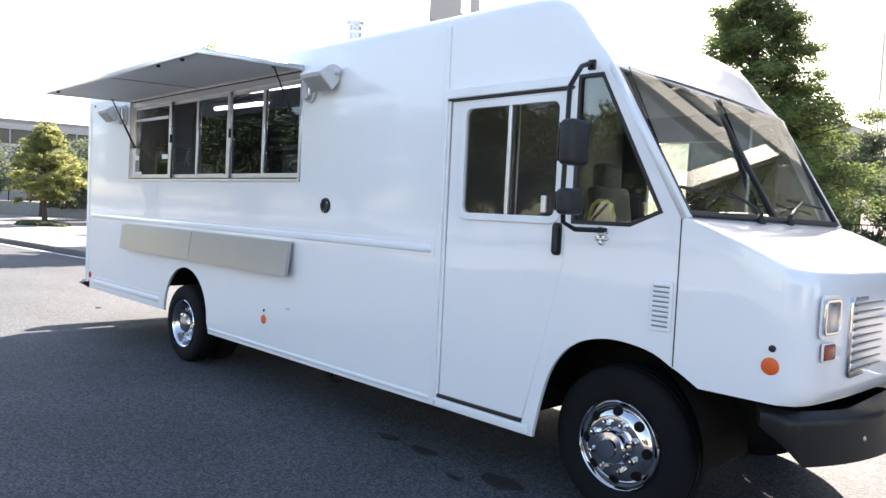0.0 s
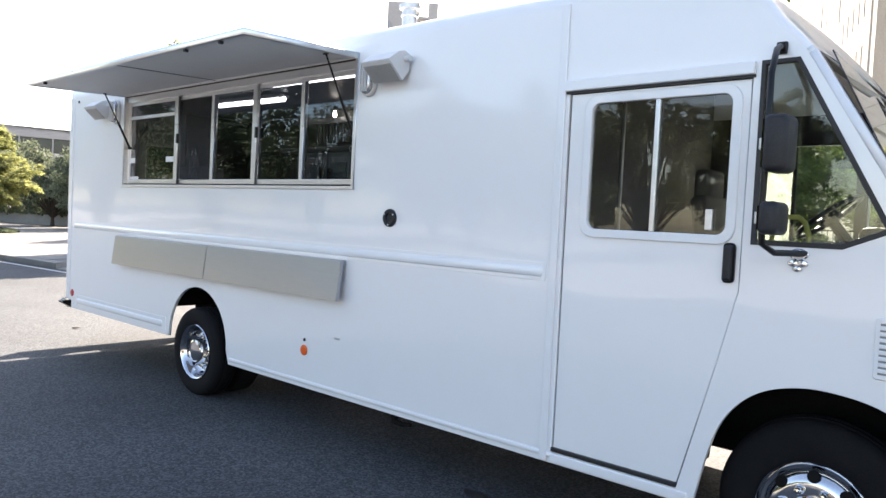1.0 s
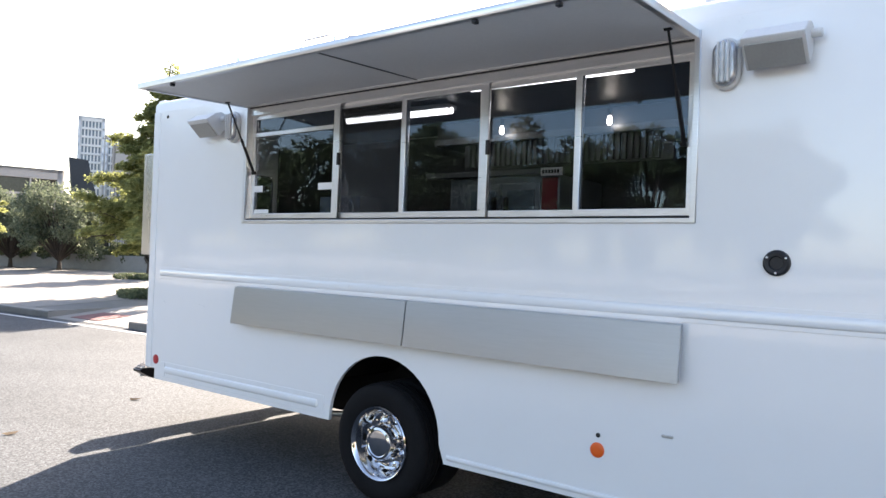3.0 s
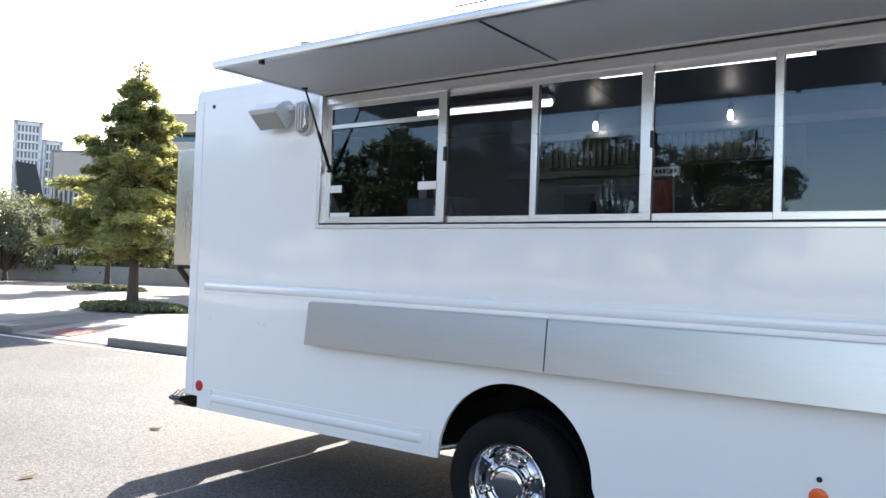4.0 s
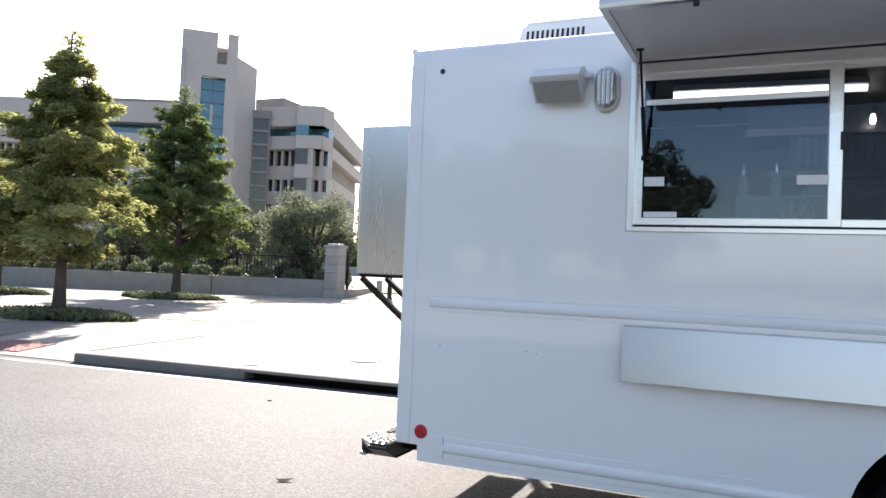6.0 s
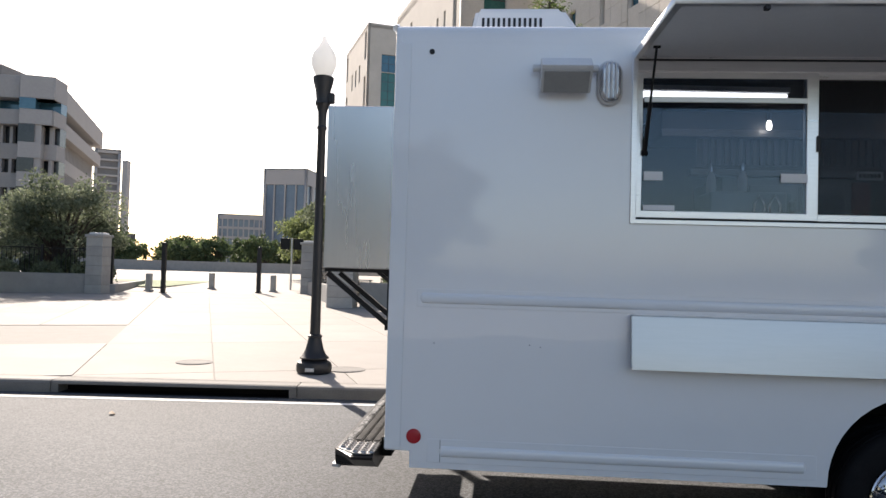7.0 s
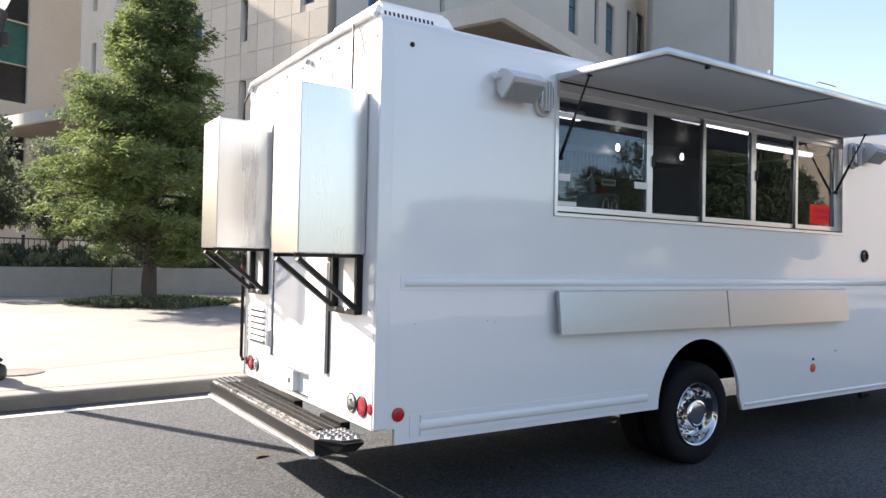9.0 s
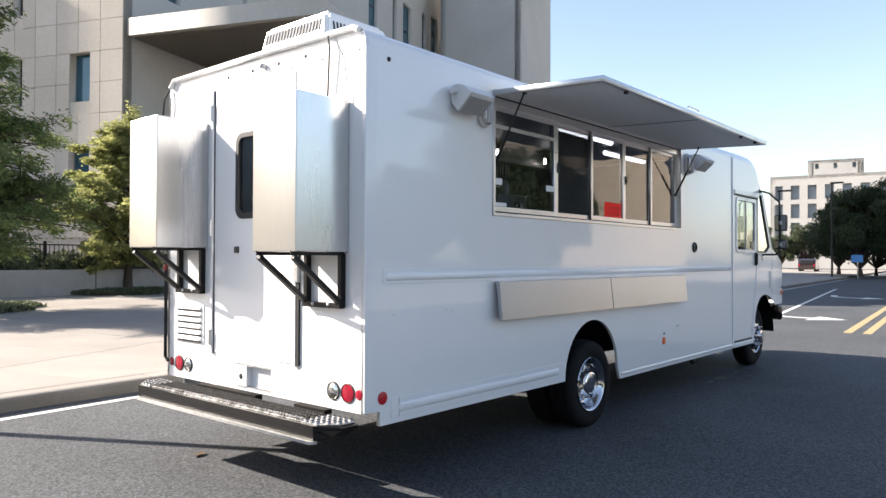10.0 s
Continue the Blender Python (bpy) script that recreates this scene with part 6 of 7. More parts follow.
def pier(p, h, w=0.42):
    """A square pier of coursed stone blocks with a pale cap."""
    x, y = p
    z = paved(x, y) - 0.05
    t = thing("gate_pier", (x, y, z), "square grey stone gate pier with a pale cap", "pier", "piers of the plaza gate")
    n = 6
    for k in range(n):
        zz = z + h * k / n
        part("block", boxed((x - w, y - w, zz + 0.012), (x + w, y + w, zz + h / n), 0.015), PIER_STONE, t)
    part("core", boxed((x - (w - 0.02), y - (w - 0.02), z), (x + (w - 0.02), y + (w - 0.02), z + h)), WALL_CONC, t)
    part("cap", boxed((x - (w + 0.05), y - (w + 0.05), z + h), (x + (w + 0.05), y + (w + 0.05), z + h + 0.10), 0.02), PIER_STONE, t, "pale stone cap")
    part("cap_top", boxed((x - (w - 0.06), y - (w - 0.06), z + h + 0.10), (x + (w - 0.06), y + (w - 0.06), z + h + 0.17), 0.03), FROSTED, t)


pier(PR, 2.2)
pier(PR2, 2.15)
pier(PL, 2.15, 0.32)
# louvred metal panel between the piers
lp_ = thing("fence_panel", (-5.6, 22.7, 1.0), "dark louvred metal fence panel between stone piers", "fence")
d_ = (Vector(PR2) - Vector(PR)).normalized()
a_, b_ = Vector(PR) + d_ * 0.6, Vector(PR2) - d_ * 0.6
for k in range(9):
    z = 1.12 + 0.135 * k
    part("slat", beam(bmesh.new(), (a_.x + 0.12, a_.y, z), (b_.x + 0.12, b_.y, z), 0.03, 0.09), LAMP_IRON, lp_)
for s in (0.0, 0.33, 0.66, 1.0):
    c = a_.lerp(b_, s)
    part("fence_post", beam(bmesh.new(), (c.x + 0.16, c.y, 1.0), (c.x + 0.16, c.y, 2.3), 0.06, 0.06, (0, 1, 0)), LAMP_IRON, lp_)


def fence(p, q, z0_, h, step, label):
    p, q = Vector(p), Vector(q)
    ln = (q - p).length
    t = thing("metal_fence", (p.x, p.y, z0_), label, "fence")
    n = int(ln / 2.4)
    for k in range(n + 1):
        c = p.lerp(q, k / n)
        part("post", beam(bmesh.new(), (c.x, c.y, z0_), (c.x, c.y, z0_ + h + 0.12), 0.09, 0.09, (0, 1, 0)), LAMP_IRON, t)
    for z in (0.25, h):
        part("rail", beam(bmesh.new(), (p.x, p.y, z0_ + z), (q.x, q.y, z0_ + z), 0.04, 0.04), LAMP_IRON, t)
    bars_ = bmesh.new()
    m = int(ln / step)
    for k in range(m):
        c = p.lerp(q, (k + 0.5) / m)
        beam(bars_, (c.x, c.y, z0_ + 0.2), (c.x, c.y, z0_ + h), 0.02, 0.02, (0, 1, 0))
    tagged(part("picket", bars_, LAMP_IRON, t), kind="stuff")


fence((-60, 8.2), (-14.6, 23.6), 0.75, 1.35, 0.16, "dark metal picket fence behind the garden wall")
fence((-3.2, 21.2), (29.0, 26.0), 0.75, 1.25, 0.16, "dark metal picket fence behind the garden wall")
hedge = [(-2.6 + 1.15 * k, 20.0 + 0.15 * 1.15 * k, 0.75, 0.62, 0.5) for k in range(26)]
planting("hedge", hedge, 0.85, 0, 650, SHRUB, "row of clipped dark green shrubs behind the wall", 0.06)
hedge = [(-15.0 - 1.25 * k, 22.4 - 0.40 * 1.25 * k, 0.75, 0.66, 0.5) for k in range(22)]
planting("hedge", hedge, 0.85, 0, 600, SHRUB, "row of clipped grey-green shrubs behind the wall", 0.06)
planting("hedge", [(-3.0 + 1.0 * k, 22.6 + 0.15 * k, 0.72, 0.75, 0.6) for k in range(30)], 1.15, 0, 700, SHRUB, "dense green hedge behind the metal fence", 0.07)
oak(0.6, 27.5, 0.5, 5.4, 2.3, 12000, OL, seed=41, clear=1.3)
oak(-4.4, 28.6, 0.5, 5.0, 2.1, 11000, OL, seed=42, clear=1.3)
planting("hedge", [(-15.6 - 1.15 * k, 24.4 - 0.36 * 1.15 * k, 0.72, 0.75, 0.6) for k in range(26)], 1.15, 0, 700, SHRUB, "dense green hedge behind the metal fence", 0.07)
lw = bmesh.new()
lw.faces.new([lw.verts.new(p) for p in ((-38, 34, 0.62), (-14.5, 27.5, 0.56), (-16.5, 42, 0.68), (-40, 52, 0.7))])
tagged(part("lawn", lw, LAWN), "bright green lawn beyond the gate", "lawn", kind="structure")
lw2 = bmesh.new()
lw2.faces.new([lw2.verts.new(p) for p in ((-3.6, 19.4, 0.72), (30, 24.3, 0.72), (30, 40, 0.72), (-9.3, 40, 0.72))])
tagged(part("planted_terrace", lw2, SOIL), "dark planted terrace behind the wall", "planting bed", kind="structure")
lw3 = bmesh.new()
lw3.faces.new([lw3.verts.new(p) for p in ((-60, 6.5, 0.72), (-14.0, 22.6, 0.72), (-17, 30, 0.72), (-60, 34, 0.72))])
tagged(part("planted_terrace", lw3, SOIL), "dark planted terrace behind the wall", "planting bed", kind="structure")


def bollard(x, y, h, w, material, label, name):
    z = paved(x, y)
    t = thing(name, (x, y, z), label, "bollard", label)
    part("shaft", boxed((x - w / 2, y - w / 2, z - 0.02), (x + w / 2, y + w / 2, z + h), w * 0.12, 2), material, t)
    part("foot", boxed((x - w * 0.7, y - w * 0.7, z - 0.02), (x + w * 0.7, y + w * 0.7, z + 0.04), 0.01), material, t)


for x, y in ((-13.8, 25.1), (-12.4, 28.3), (-9.3, 27.6)):
    bollard(x, y, 0.72, 0.22, PIER_STONE, "short square stone bollard on the pavement", "stone_bollard")
for x, y, h in ((-12.5, 23.64, 2.0), (-9.46, 26.07, 1.95), (-11.2, 42.0, 1.3), (-11.9, 46, 1.3), (-12.6, 50, 1.3)):
    bollard(x, y, h, 0.16, LAMP_IRON, "tall dark gate post on the pavement", "gate_post")
sg = thing("sign_post", (-9.2, 30.0, 0.5), "two dark sign boards on a grey post", "sign")
part("pole", tube(bmesh.new(), [(-9.2, 30.0, 0.4), (-9.2, 30.0, 3.0)], 0.05, 10), GALV, sg)
part("board", boxed((-9.75, 29.95, 2.45), (-9.28, 30.0, 2.98), 0.01), BLACK_STEEL, sg)
part("board", boxed((-9.12, 29.95, 2.45), (-8.65, 30.0, 2.98), 0.01), BLACK_STEEL, sg)
for i in range(3):
    x, y = -8.6 + 0.9 * i, 33.0 + 1.2 * i
    bn = thing("bench", (x, y, 0.55), "small metal bench on the plaza", "bench")
    part("seat", boxed((x - 0.6, y - 0.2, 0.98), (x + 0.6, y + 0.2, 1.03), 0.01), GALV, bn)
    for s in (-0.5, 0.5):
        part("leg", boxed((x + s - 0.03, y - 0.18, 0.5), (x + s + 0.03, y + 0.18, 0.98)), GALV, bn)

# ---- street lamp on the pavement ----
LX, LY = -1.86, 5.73
lz = paved(LX, LY)
lamp = thing("street_lamp", (LX, LY, lz), "black iron street lamp with a flared base and frosted globe", "street lamp")
m_ = shift(LX, LY, lz)
part("base", lathe(bmesh.new(), [(0.225, 0.0), (0.240, 0.03), (0.243, 0.10), (0.225, 0.145), (0.19, 0.165), (0.165, 0.185), (0.20, 0.20), (0.20, 0.215), (0.16, 0.25), (0.125, 0.32), (0.10, 0.42), (0.088, 0.48), (0.10, 0.49), (0.10, 0.51), (0.072, 0.53)], m_, 24), LAMP_IRON, lamp, smooth=True)
part("shaft", lathe(bmesh.new(), [(0.072, 0.48), (0.068, 1.0), (0.062, 2.2), (0.056, 3.35), (0.07, 3.37), (0.07, 3.40), (0.055, 3.42)], m_, 16), LAMP_IRON, lamp, smooth=True)
part("capital", lathe(bmesh.new(), [(0.055, 3.36), (0.062, 3.60), (0.085, 3.68), (0.105, 3.72), (0.092, 3.78), (0.105, 3.90), (0.138, 4.03), (0.145, 4.09), (0.125, 4.10), (0.0, 4.10)], m_, 20), LAMP_IRON, lamp, smooth=True)
gb = lathe(bmesh.new(), [(0.10, 4.09), (0.13, 4.15), (0.17, 4.25), (0.178, 4.34), (0.155, 4.43), (0.11, 4.49), (0.08, 4.54), (0.045, 4.59), (0.035, 4.65), (0.0, 4.69)], m_, 24)
part("globe", gb, GLOBE, lamp, "frosted white acorn-shaped lamp globe", smooth=True)
part("photocell", boxed((LX + 0.07, LY - 0.045, lz + 3.72), (LX + 0.165, LY + 0.045, lz + 3.87), 0.02), LAMP_IRON, lamp)
part("door_plate", boxed((LX - 0.06, LY - 0.253, lz + 0.04), (LX + 0.06, LY - 0.233, lz + 0.09), 0.004), GALV, lamp)

# ---- buildings ----
BU, BV = Vector((-0.38, 0.925)).normalized(), Vector((0.925, 0.38)).normalized()


def facade(parent, p, d, length, z0_, z1_, holes, material, thick=0.5, panes=None, bars=True, label="", outline=None):
    """One wall of a building from p along d, with real openings and panes set back in them; the outer side is to the right of d."""
    p, d = Vector(p), Vector(d).normalized()
    axes = Matrix(((d.x, 0, -d.y, p.x), (d.y, 0, d.x, p.y), (0, 1, 0, 0), (0, 0, 0, 1)))
    rects = [[(a, c), (b, c), (b, e), (a, e)] for a, c, b, e, *_ in holes]
    wall = plate(outline or [(0, z0_), (length, z0_), (length, z1_), (0, z1_)], rects, thick, axes)
    weld = bmesh.new()
    weld.from_mesh(wall)
    bmesh.ops.remove_doubles(weld, verts=list(weld.verts), dist=0.001)
    part("wall", weld, material, parent, label)
    for a, c, b, e, *rest in holes:
        pm = rest[0] if rest else panes
        w = part("window", plate([(a, c), (b, c), (b, e), (a, e)], (), 0.04, axes @ shift(0, 0, thick - 0.16)), pm, parent)
        if bars and (b - a) > 0.5:
            fr = bmesh.new()
            cols = max(1, round((b - a) / 1.6))
            rows_ = max(1, round((e - c) / 2.0))
            for k in range(1, cols):
                u = a + (b - a) * k / cols
                box(fr, (u - 0.04, c, thick - 0.22), (u + 0.04, e, thick - 0.16))
            for k in range(1, rows_):
                v = c + (e - c) * k / rows_
                box(fr, (a, v - 0.04, thick - 0.22), (b, v + 0.04, thick - 0.16))
            box(fr, (a, c, thick - 0.22), (b, c + 0.06, thick - 0.16))
            fr.transform(axes)
            part("window_frame", fr, MULLION, w)
    return axes


def flat_roof(parent, pts, z, material, th=0.6):
    b = bmesh.new()
    lo, hi = ([b.verts.new((*p, zz)) for p in pts] for zz in (z - th, z))
    b.faces.new(hi)
    b.faces.new(list(reversed(lo)))
    for k in range(len(pts)):
        b.faces.new((lo[k], lo[(k + 1) % len(pts)], hi[(k + 1) % len(pts)], hi[k]))
    part("roof", b, material, parent)


def corner_block(name, c, left, right, top, left_holes, right_holes, material, label, depth=14):
    """A block with its nearest corner at c: one wall runs back along BU, the other along BV."""
    c = Vector(c)
    t = thing(name, (*c, 0.4), label, "building")
    far_l, far_r = c + BU * left, c + BV * right
    facade(t, far_l, -BU, left, 0.3, top, [(left - b, z0_, left - a, z1_, *m) for a, z0_, b, z1_, *m in left_holes], material, panes=PANE_DARK)
    facade(t, c, BV, right, 0.3, top, right_holes, material, panes=PANE_BLUE)
    back = far_l + BV * right
    facade(t, far_r, BU, left, 0.3, top, [], material)
    facade(t, back, -BV, right, 0.3, top, [], material)
    flat_roof(t, [c, far_r, back, far_l], top - 0.4, material)
    return t


LB = "pale limestone office block with deep windows"
small = [(a, z, a + 0.55, z + 1.9) for z in (6.6, 10.5, 14.4, 18.3, 22.2) for a in (4.2, 6.2, 8.4, 10.6, 12.6)]
tall = [(1.3, z, 2.2, z + 5.8, PANE_BLUE) for z in (6.0, 13.4, 20.8)] + [(15.0, z, 15.8, z + 5.8, PANE_BLUE) for z in (6.0, 13.4, 20.8)]
bay = [(1.9, 12.0, 3.9, 14.6, PANE_DARK), (1.9, 14.65, 3.9, 17.6, PANE_GREEN), (1.9, 17.65, 3.9, 20.6, PANE_DARK), (1.9, 22.0, 3.9, 26.0, PANE_GREEN), (1.9, 5.0, 3.9, 10.0, PANE_DARK)]
ob_ = corner_block("office_block", (-2.7, 53.4), 21.5, 12.0, 29.0, small + tall, bay, STONE, LB)
w0 = Vector((-1.55, 51.6)) - BU * 9.3
side_canopy = part("canopy", plate([(0, 0), (14, 0), (14, 9.4), (0, 9.4)], (), 0.7, Matrix(((BV.x, BU.x, 0, w0.x), (BV.y, BU.y, 0, w0.y), (0, 0, 1, 9.35), (0, 0, 0, 1)))), STONE_GREY, ob_, "flat side entrance canopy")
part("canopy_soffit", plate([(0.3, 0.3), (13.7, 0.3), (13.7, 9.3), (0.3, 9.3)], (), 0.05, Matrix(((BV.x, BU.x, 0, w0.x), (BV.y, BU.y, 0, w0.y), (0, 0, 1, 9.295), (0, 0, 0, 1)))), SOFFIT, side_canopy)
small1 = [(a, z, a + 1.5, z + 3.9) for z in (12.0, 22.3, 32.6, 42.9) for a in (7.4, 11.6, 15.8)]
tall1 = [(a, z, a + 1.9, z2, PANE_DARK) for z, z2 in ((13.9, 25.5), (29.9, 42.9), (46.6, 52.6)) for a in (1.3, 22.2)]
bay1 = [(3.1, 15.2, 6.3, 24.6, PANE_GREEN), (3.1, 24.7, 6.3, 29.2, PANE_DARK), (3.1, 33.9, 6.3, 43.6, PANE_GREEN), (3.1, 43.7, 6.3, 47.5, PANE_BLUE)]
corner_block("office_block", (-27.7, 146.0), 25.0, 28.0, 53.9, small1 + tall1, bay1, STONE, LB)

# the entrance block, faced with separate limestone panels
C3 = Vector((11.6, 27.4))
main = thing("entrance_block", (*C3, 0.4), "pale limestone entrance block with a broad flat canopy", "building")
LEN_U, LEN_V, TOP3 = 21.6, 46.0, 31.0
left_win = [(a, z, a + w, z + 2.15, PANE_BLUE if w > 0.7 else PANE_DARK) for z in (4.3, 8.45, 12.6, 16.7, 20.8, 24.9) for a, w in ((1.79, 1.12), (5.65, 0.52), (9.3, 1.1), (12.9, 0.52), (16.5, 1.1), (19.8, 0.5)) if a > 2 or z < 12]
left_win += [(0.95, z, 1.85, z + 3.0, PANE_BLUE) for z in (13.7, 16.8, 19.9, 23.0)]
front_win = [(a, z + lift, b, z + lift + 4.4, PANE_BLUE) for lift in (0.0, 6.6) for a, z, b in ((25.8, 19.3, 27.5), (30.7, 19.6, 31.6), (33.1, 19.5, 35.1), (37.95, 20.2, 39.1), (40.4, 20.8, 42.4)) if z + lift + 4.4 < 31]
front_win += [(2.75, 13.65, 3.7, 16.6, PANE_BLUE), (8.9, 14.6, 9.35, 17.6, PANE_BLUE), (13.8, 14.6, 14.3, 17.6, PANE_BLUE)]
front_win += [(3.0, 0.8, 9.0, 9.6, PANE_DARK), (9.6, 0.8, 15.6, 9.6, PANE_DARK), (16.2, 0.8, 22.0, 9.6, PANE_DARK)]
ax_l = facade(main, C3 + BU * LEN_U, -BU, LEN_U, 0.3, TOP3, [(LEN_U - a - w2, z, LEN_U - a, z2, m) for a, z, aw, z2, m in left_win for w2 in (aw - a,)], STONE, panes=PANE_BLUE)
facade(main, C3, BV, LEN_V, 0.3, TOP3, front_win, STONE_GREY, panes=PANE_BLUE)
flat_roof(main, [C3, C3 + BV * LEN_V, C3 + BV * LEN_V + BU * LEN_U, C3 + BU * LEN_U], TOP3 - 0.4, STONE)
pw, ph = 1.22, 1.365
for i in range(15):
    for j in range(12):
        a, z = 0.02 + pw * i, 2.43 + ph * j
        hit = [w_ for w_ in left_win if w_[0] < a + pw - 0.02 and w_[2] > a + 0.02 and w_[1] < z + ph - 0.02 and w_[3] > z + 0.02]
        spans = [(a, a + pw - 0.018)]
        if hit:
            w_ = hit[0]
            spans = [s_ for s_ in ((a, min(w_[0] - 0.01, a + pw)), (max(w_[2] + 0.01, a), a + pw - 0.018)) if s_[1] - s_[0] > 0.08]
        for s0, s1 in spans:
            pb = boxed((LEN_U - s1, z, -0.04), (LEN_U - s0, z + ph - 0.018, 0.0), 0.006, 1)
            pb.transform(ax_l)
            part("panel", pb, STONE, main)
CZ = 11.15
q0 = C3 - BU * 9.4
canopy = part("canopy", plate([(0, 0), (22, 0), (22, 9.2), (0, 9.2)], (), 0.75, Matrix(((BV.x, BU.x, 0, q0.x), (BV.y, BU.y, 0, q0.y), (0, 0, 1, CZ), (0, 0, 0, 1)))), STONE_GREY, main, "broad flat entrance canopy")
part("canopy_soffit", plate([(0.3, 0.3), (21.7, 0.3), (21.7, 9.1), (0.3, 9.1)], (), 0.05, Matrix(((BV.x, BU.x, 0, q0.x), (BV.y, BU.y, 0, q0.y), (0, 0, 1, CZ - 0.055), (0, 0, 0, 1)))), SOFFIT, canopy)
for s in (20.0,):
    c = q0 + BV * s + BU * 1.0
    part("canopy_column", tube(bmesh.new(), [(c.x, c.y, 0.3), (c.x, c.y, CZ)], 0.35, 16), STONE_GREY, main)
corner_block("stair_tower", (50.5, 33.4), 7.5, 16.0, 36.0, [], [], STONE_GREY, "plain grey stone tower block")

# older office building beyond the garden
A0 = Vector((-65.5, 95.5))
AD = Vector((-0.368, 0.930)).normalized()
old = thing("old_office_building", (*A0, 0.5), "pale concrete office building with deep horizontal bands", "building")
ROOF_A = 28.3


def banded(parent, p, d, length, lower=0.0):
    """A wall of stacked bands: upper wide fascias, strip windows with fins between."""
    p, d = Vector(p), Vector(d).normalized()
    axes = Matrix(((d.x, 0, -d.y, p.x), (d.y, 0, d.x, p.y), (0, 1, 0, 0), (0, 0, 0, 1)))
    for z0_, z1_, out, m in ((25.0, ROOF_A, -1.6, CONC_BLD), (21.2, 23.4, -1.3, CONC_BLD), (16.3, 18.6, 0.0, CONC_BLD), (12.1, 14.3, 0.0, CONC_BLD), (7.9, 10.1, 0.0, CONC_BLD), (0.3, 3.5, 0.0, CONC_BLD)):
        bb = boxed((0, max(0.3, z0_ - lower), out), (length, z1_ - lower, 3.0), 0.05, 1)
        bb.transform(axes)
        part("band", bb, m, parent)
    for z0_, z1_ in ((23.4, 25.0), (18.6, 21.2), (14.3, 16.3), (10.1, 12.1), (3.5, 7.9)):
        bb = boxed((0, z0_ - lower, 0.9), (length, z1_ - lower, 3.0))
        bb.transform(axes)
        w = part("window", bb, PANE_DARK if z0_ < 22 else PANE_BLUE, parent)
        if z0_ < 22:
            n = int(length / 1.25)
            for k in range(n):
                f = boxed((length * (k + 0.2) / n, z0_ - lower, 0.05), (length * (k + 0.2) / n + 0.42, z1_ - lower, 1.0))
                f.transform(axes)
                part("fin", f, CONC_BLD, w)


banded(old, A0, AD, 46)
banded(old, (-75.3, 95.6), (11.0, 2.0), 11.1)
banded(old, Vector((-114.0, 71.2)), Vector((36.0, 15.2)), 39.0, 1.6)
flat_roof(old, [A0 + Vector((0.6, 1.0)), A0 + AD * 45.5, A0 + AD * 45.5 + Vector((-28, -11)), Vector((-90, 104)), Vector((-75.0, 94.8))], ROOF_A - 0.3, CONC_BLD)
flat_roof(old, [Vector((-114.0, 71.2)), Vector((-78.0, 86.4)), Vector((-84.0, 100.6)), Vector((-120.0, 85.4))], ROOF_A - 1.9, CONC_BLD)
gz = thing("glazed_link", (-72, 90, 0.5), "dark louvred glass wall between the office wings", "building")
facade(gz, (-76.6, 91.4), (3.6, 2.3), 4.3, 0.3, 27.4, [(0.2, 1.2 + 2.3 * k, 4.1, 3.1 + 2.3 * k, PANE_DARK) for k in range(11)], CONC_DARK)
tw = thing("stair_tower", (-77, 84, 0.5), "pale stone stair tower with a notched top", "building")
tp_, td_ = Vector((-80.6, 80.9)), Vector((6.3, 5.58)).normalized()
facade(tw, tp_, td_, 8.42, 0.3, 37.9, [(3.1, 3.0, 6.7, 30.9, PANE_BLUE), (5.3, 33.0, 6.8, 35.2, CONC_DARK)], CONC_BLD, 1.2,
       outline=[(0, 0.3), (8.42, 0.3), (8.42, 37.9), (6.8, 37.9), (6.8, 35.6), (5.3, 35.6), (5.3, 37.9), (0, 37.9)])
facade(tw, tp_ + td_ * 8.42, Vector((-1.36, 6.6)), 6.7, 0.3, 34.4, [], CONC_BLD, 0.6)
facade(tw, tp_ + Vector((-1.36, 6.6)), Vector((1.36, -6.6)), 6.7, 0.3, 34.6, [], CONC_BLD, 0.6)
ph_ = thing("roof_plant_room", (-75, 95, 27), "grey plant room on the office roof", "building")
part("wall", boxed((-82, 101, 26.8), (-76, 107, 31.6), 0.05, 1), CONC_DARK, ph_)
pw_ = thing("roof_plant_room", (-96, 84, 26.4), "low dark plant room on the office wing", "building")
part("wall", plate([(0, 0), (27.0, 0), (27.0, 6.0), (0, 6.0)], (), 1.9, Matrix(((0.921, -0.389, 0, -104.6), (0.389, 0.921, 0, 79.0), (0, 0, 1, 26.4), (0, 0, 0, 1)))), CONC_DARK, pw_)

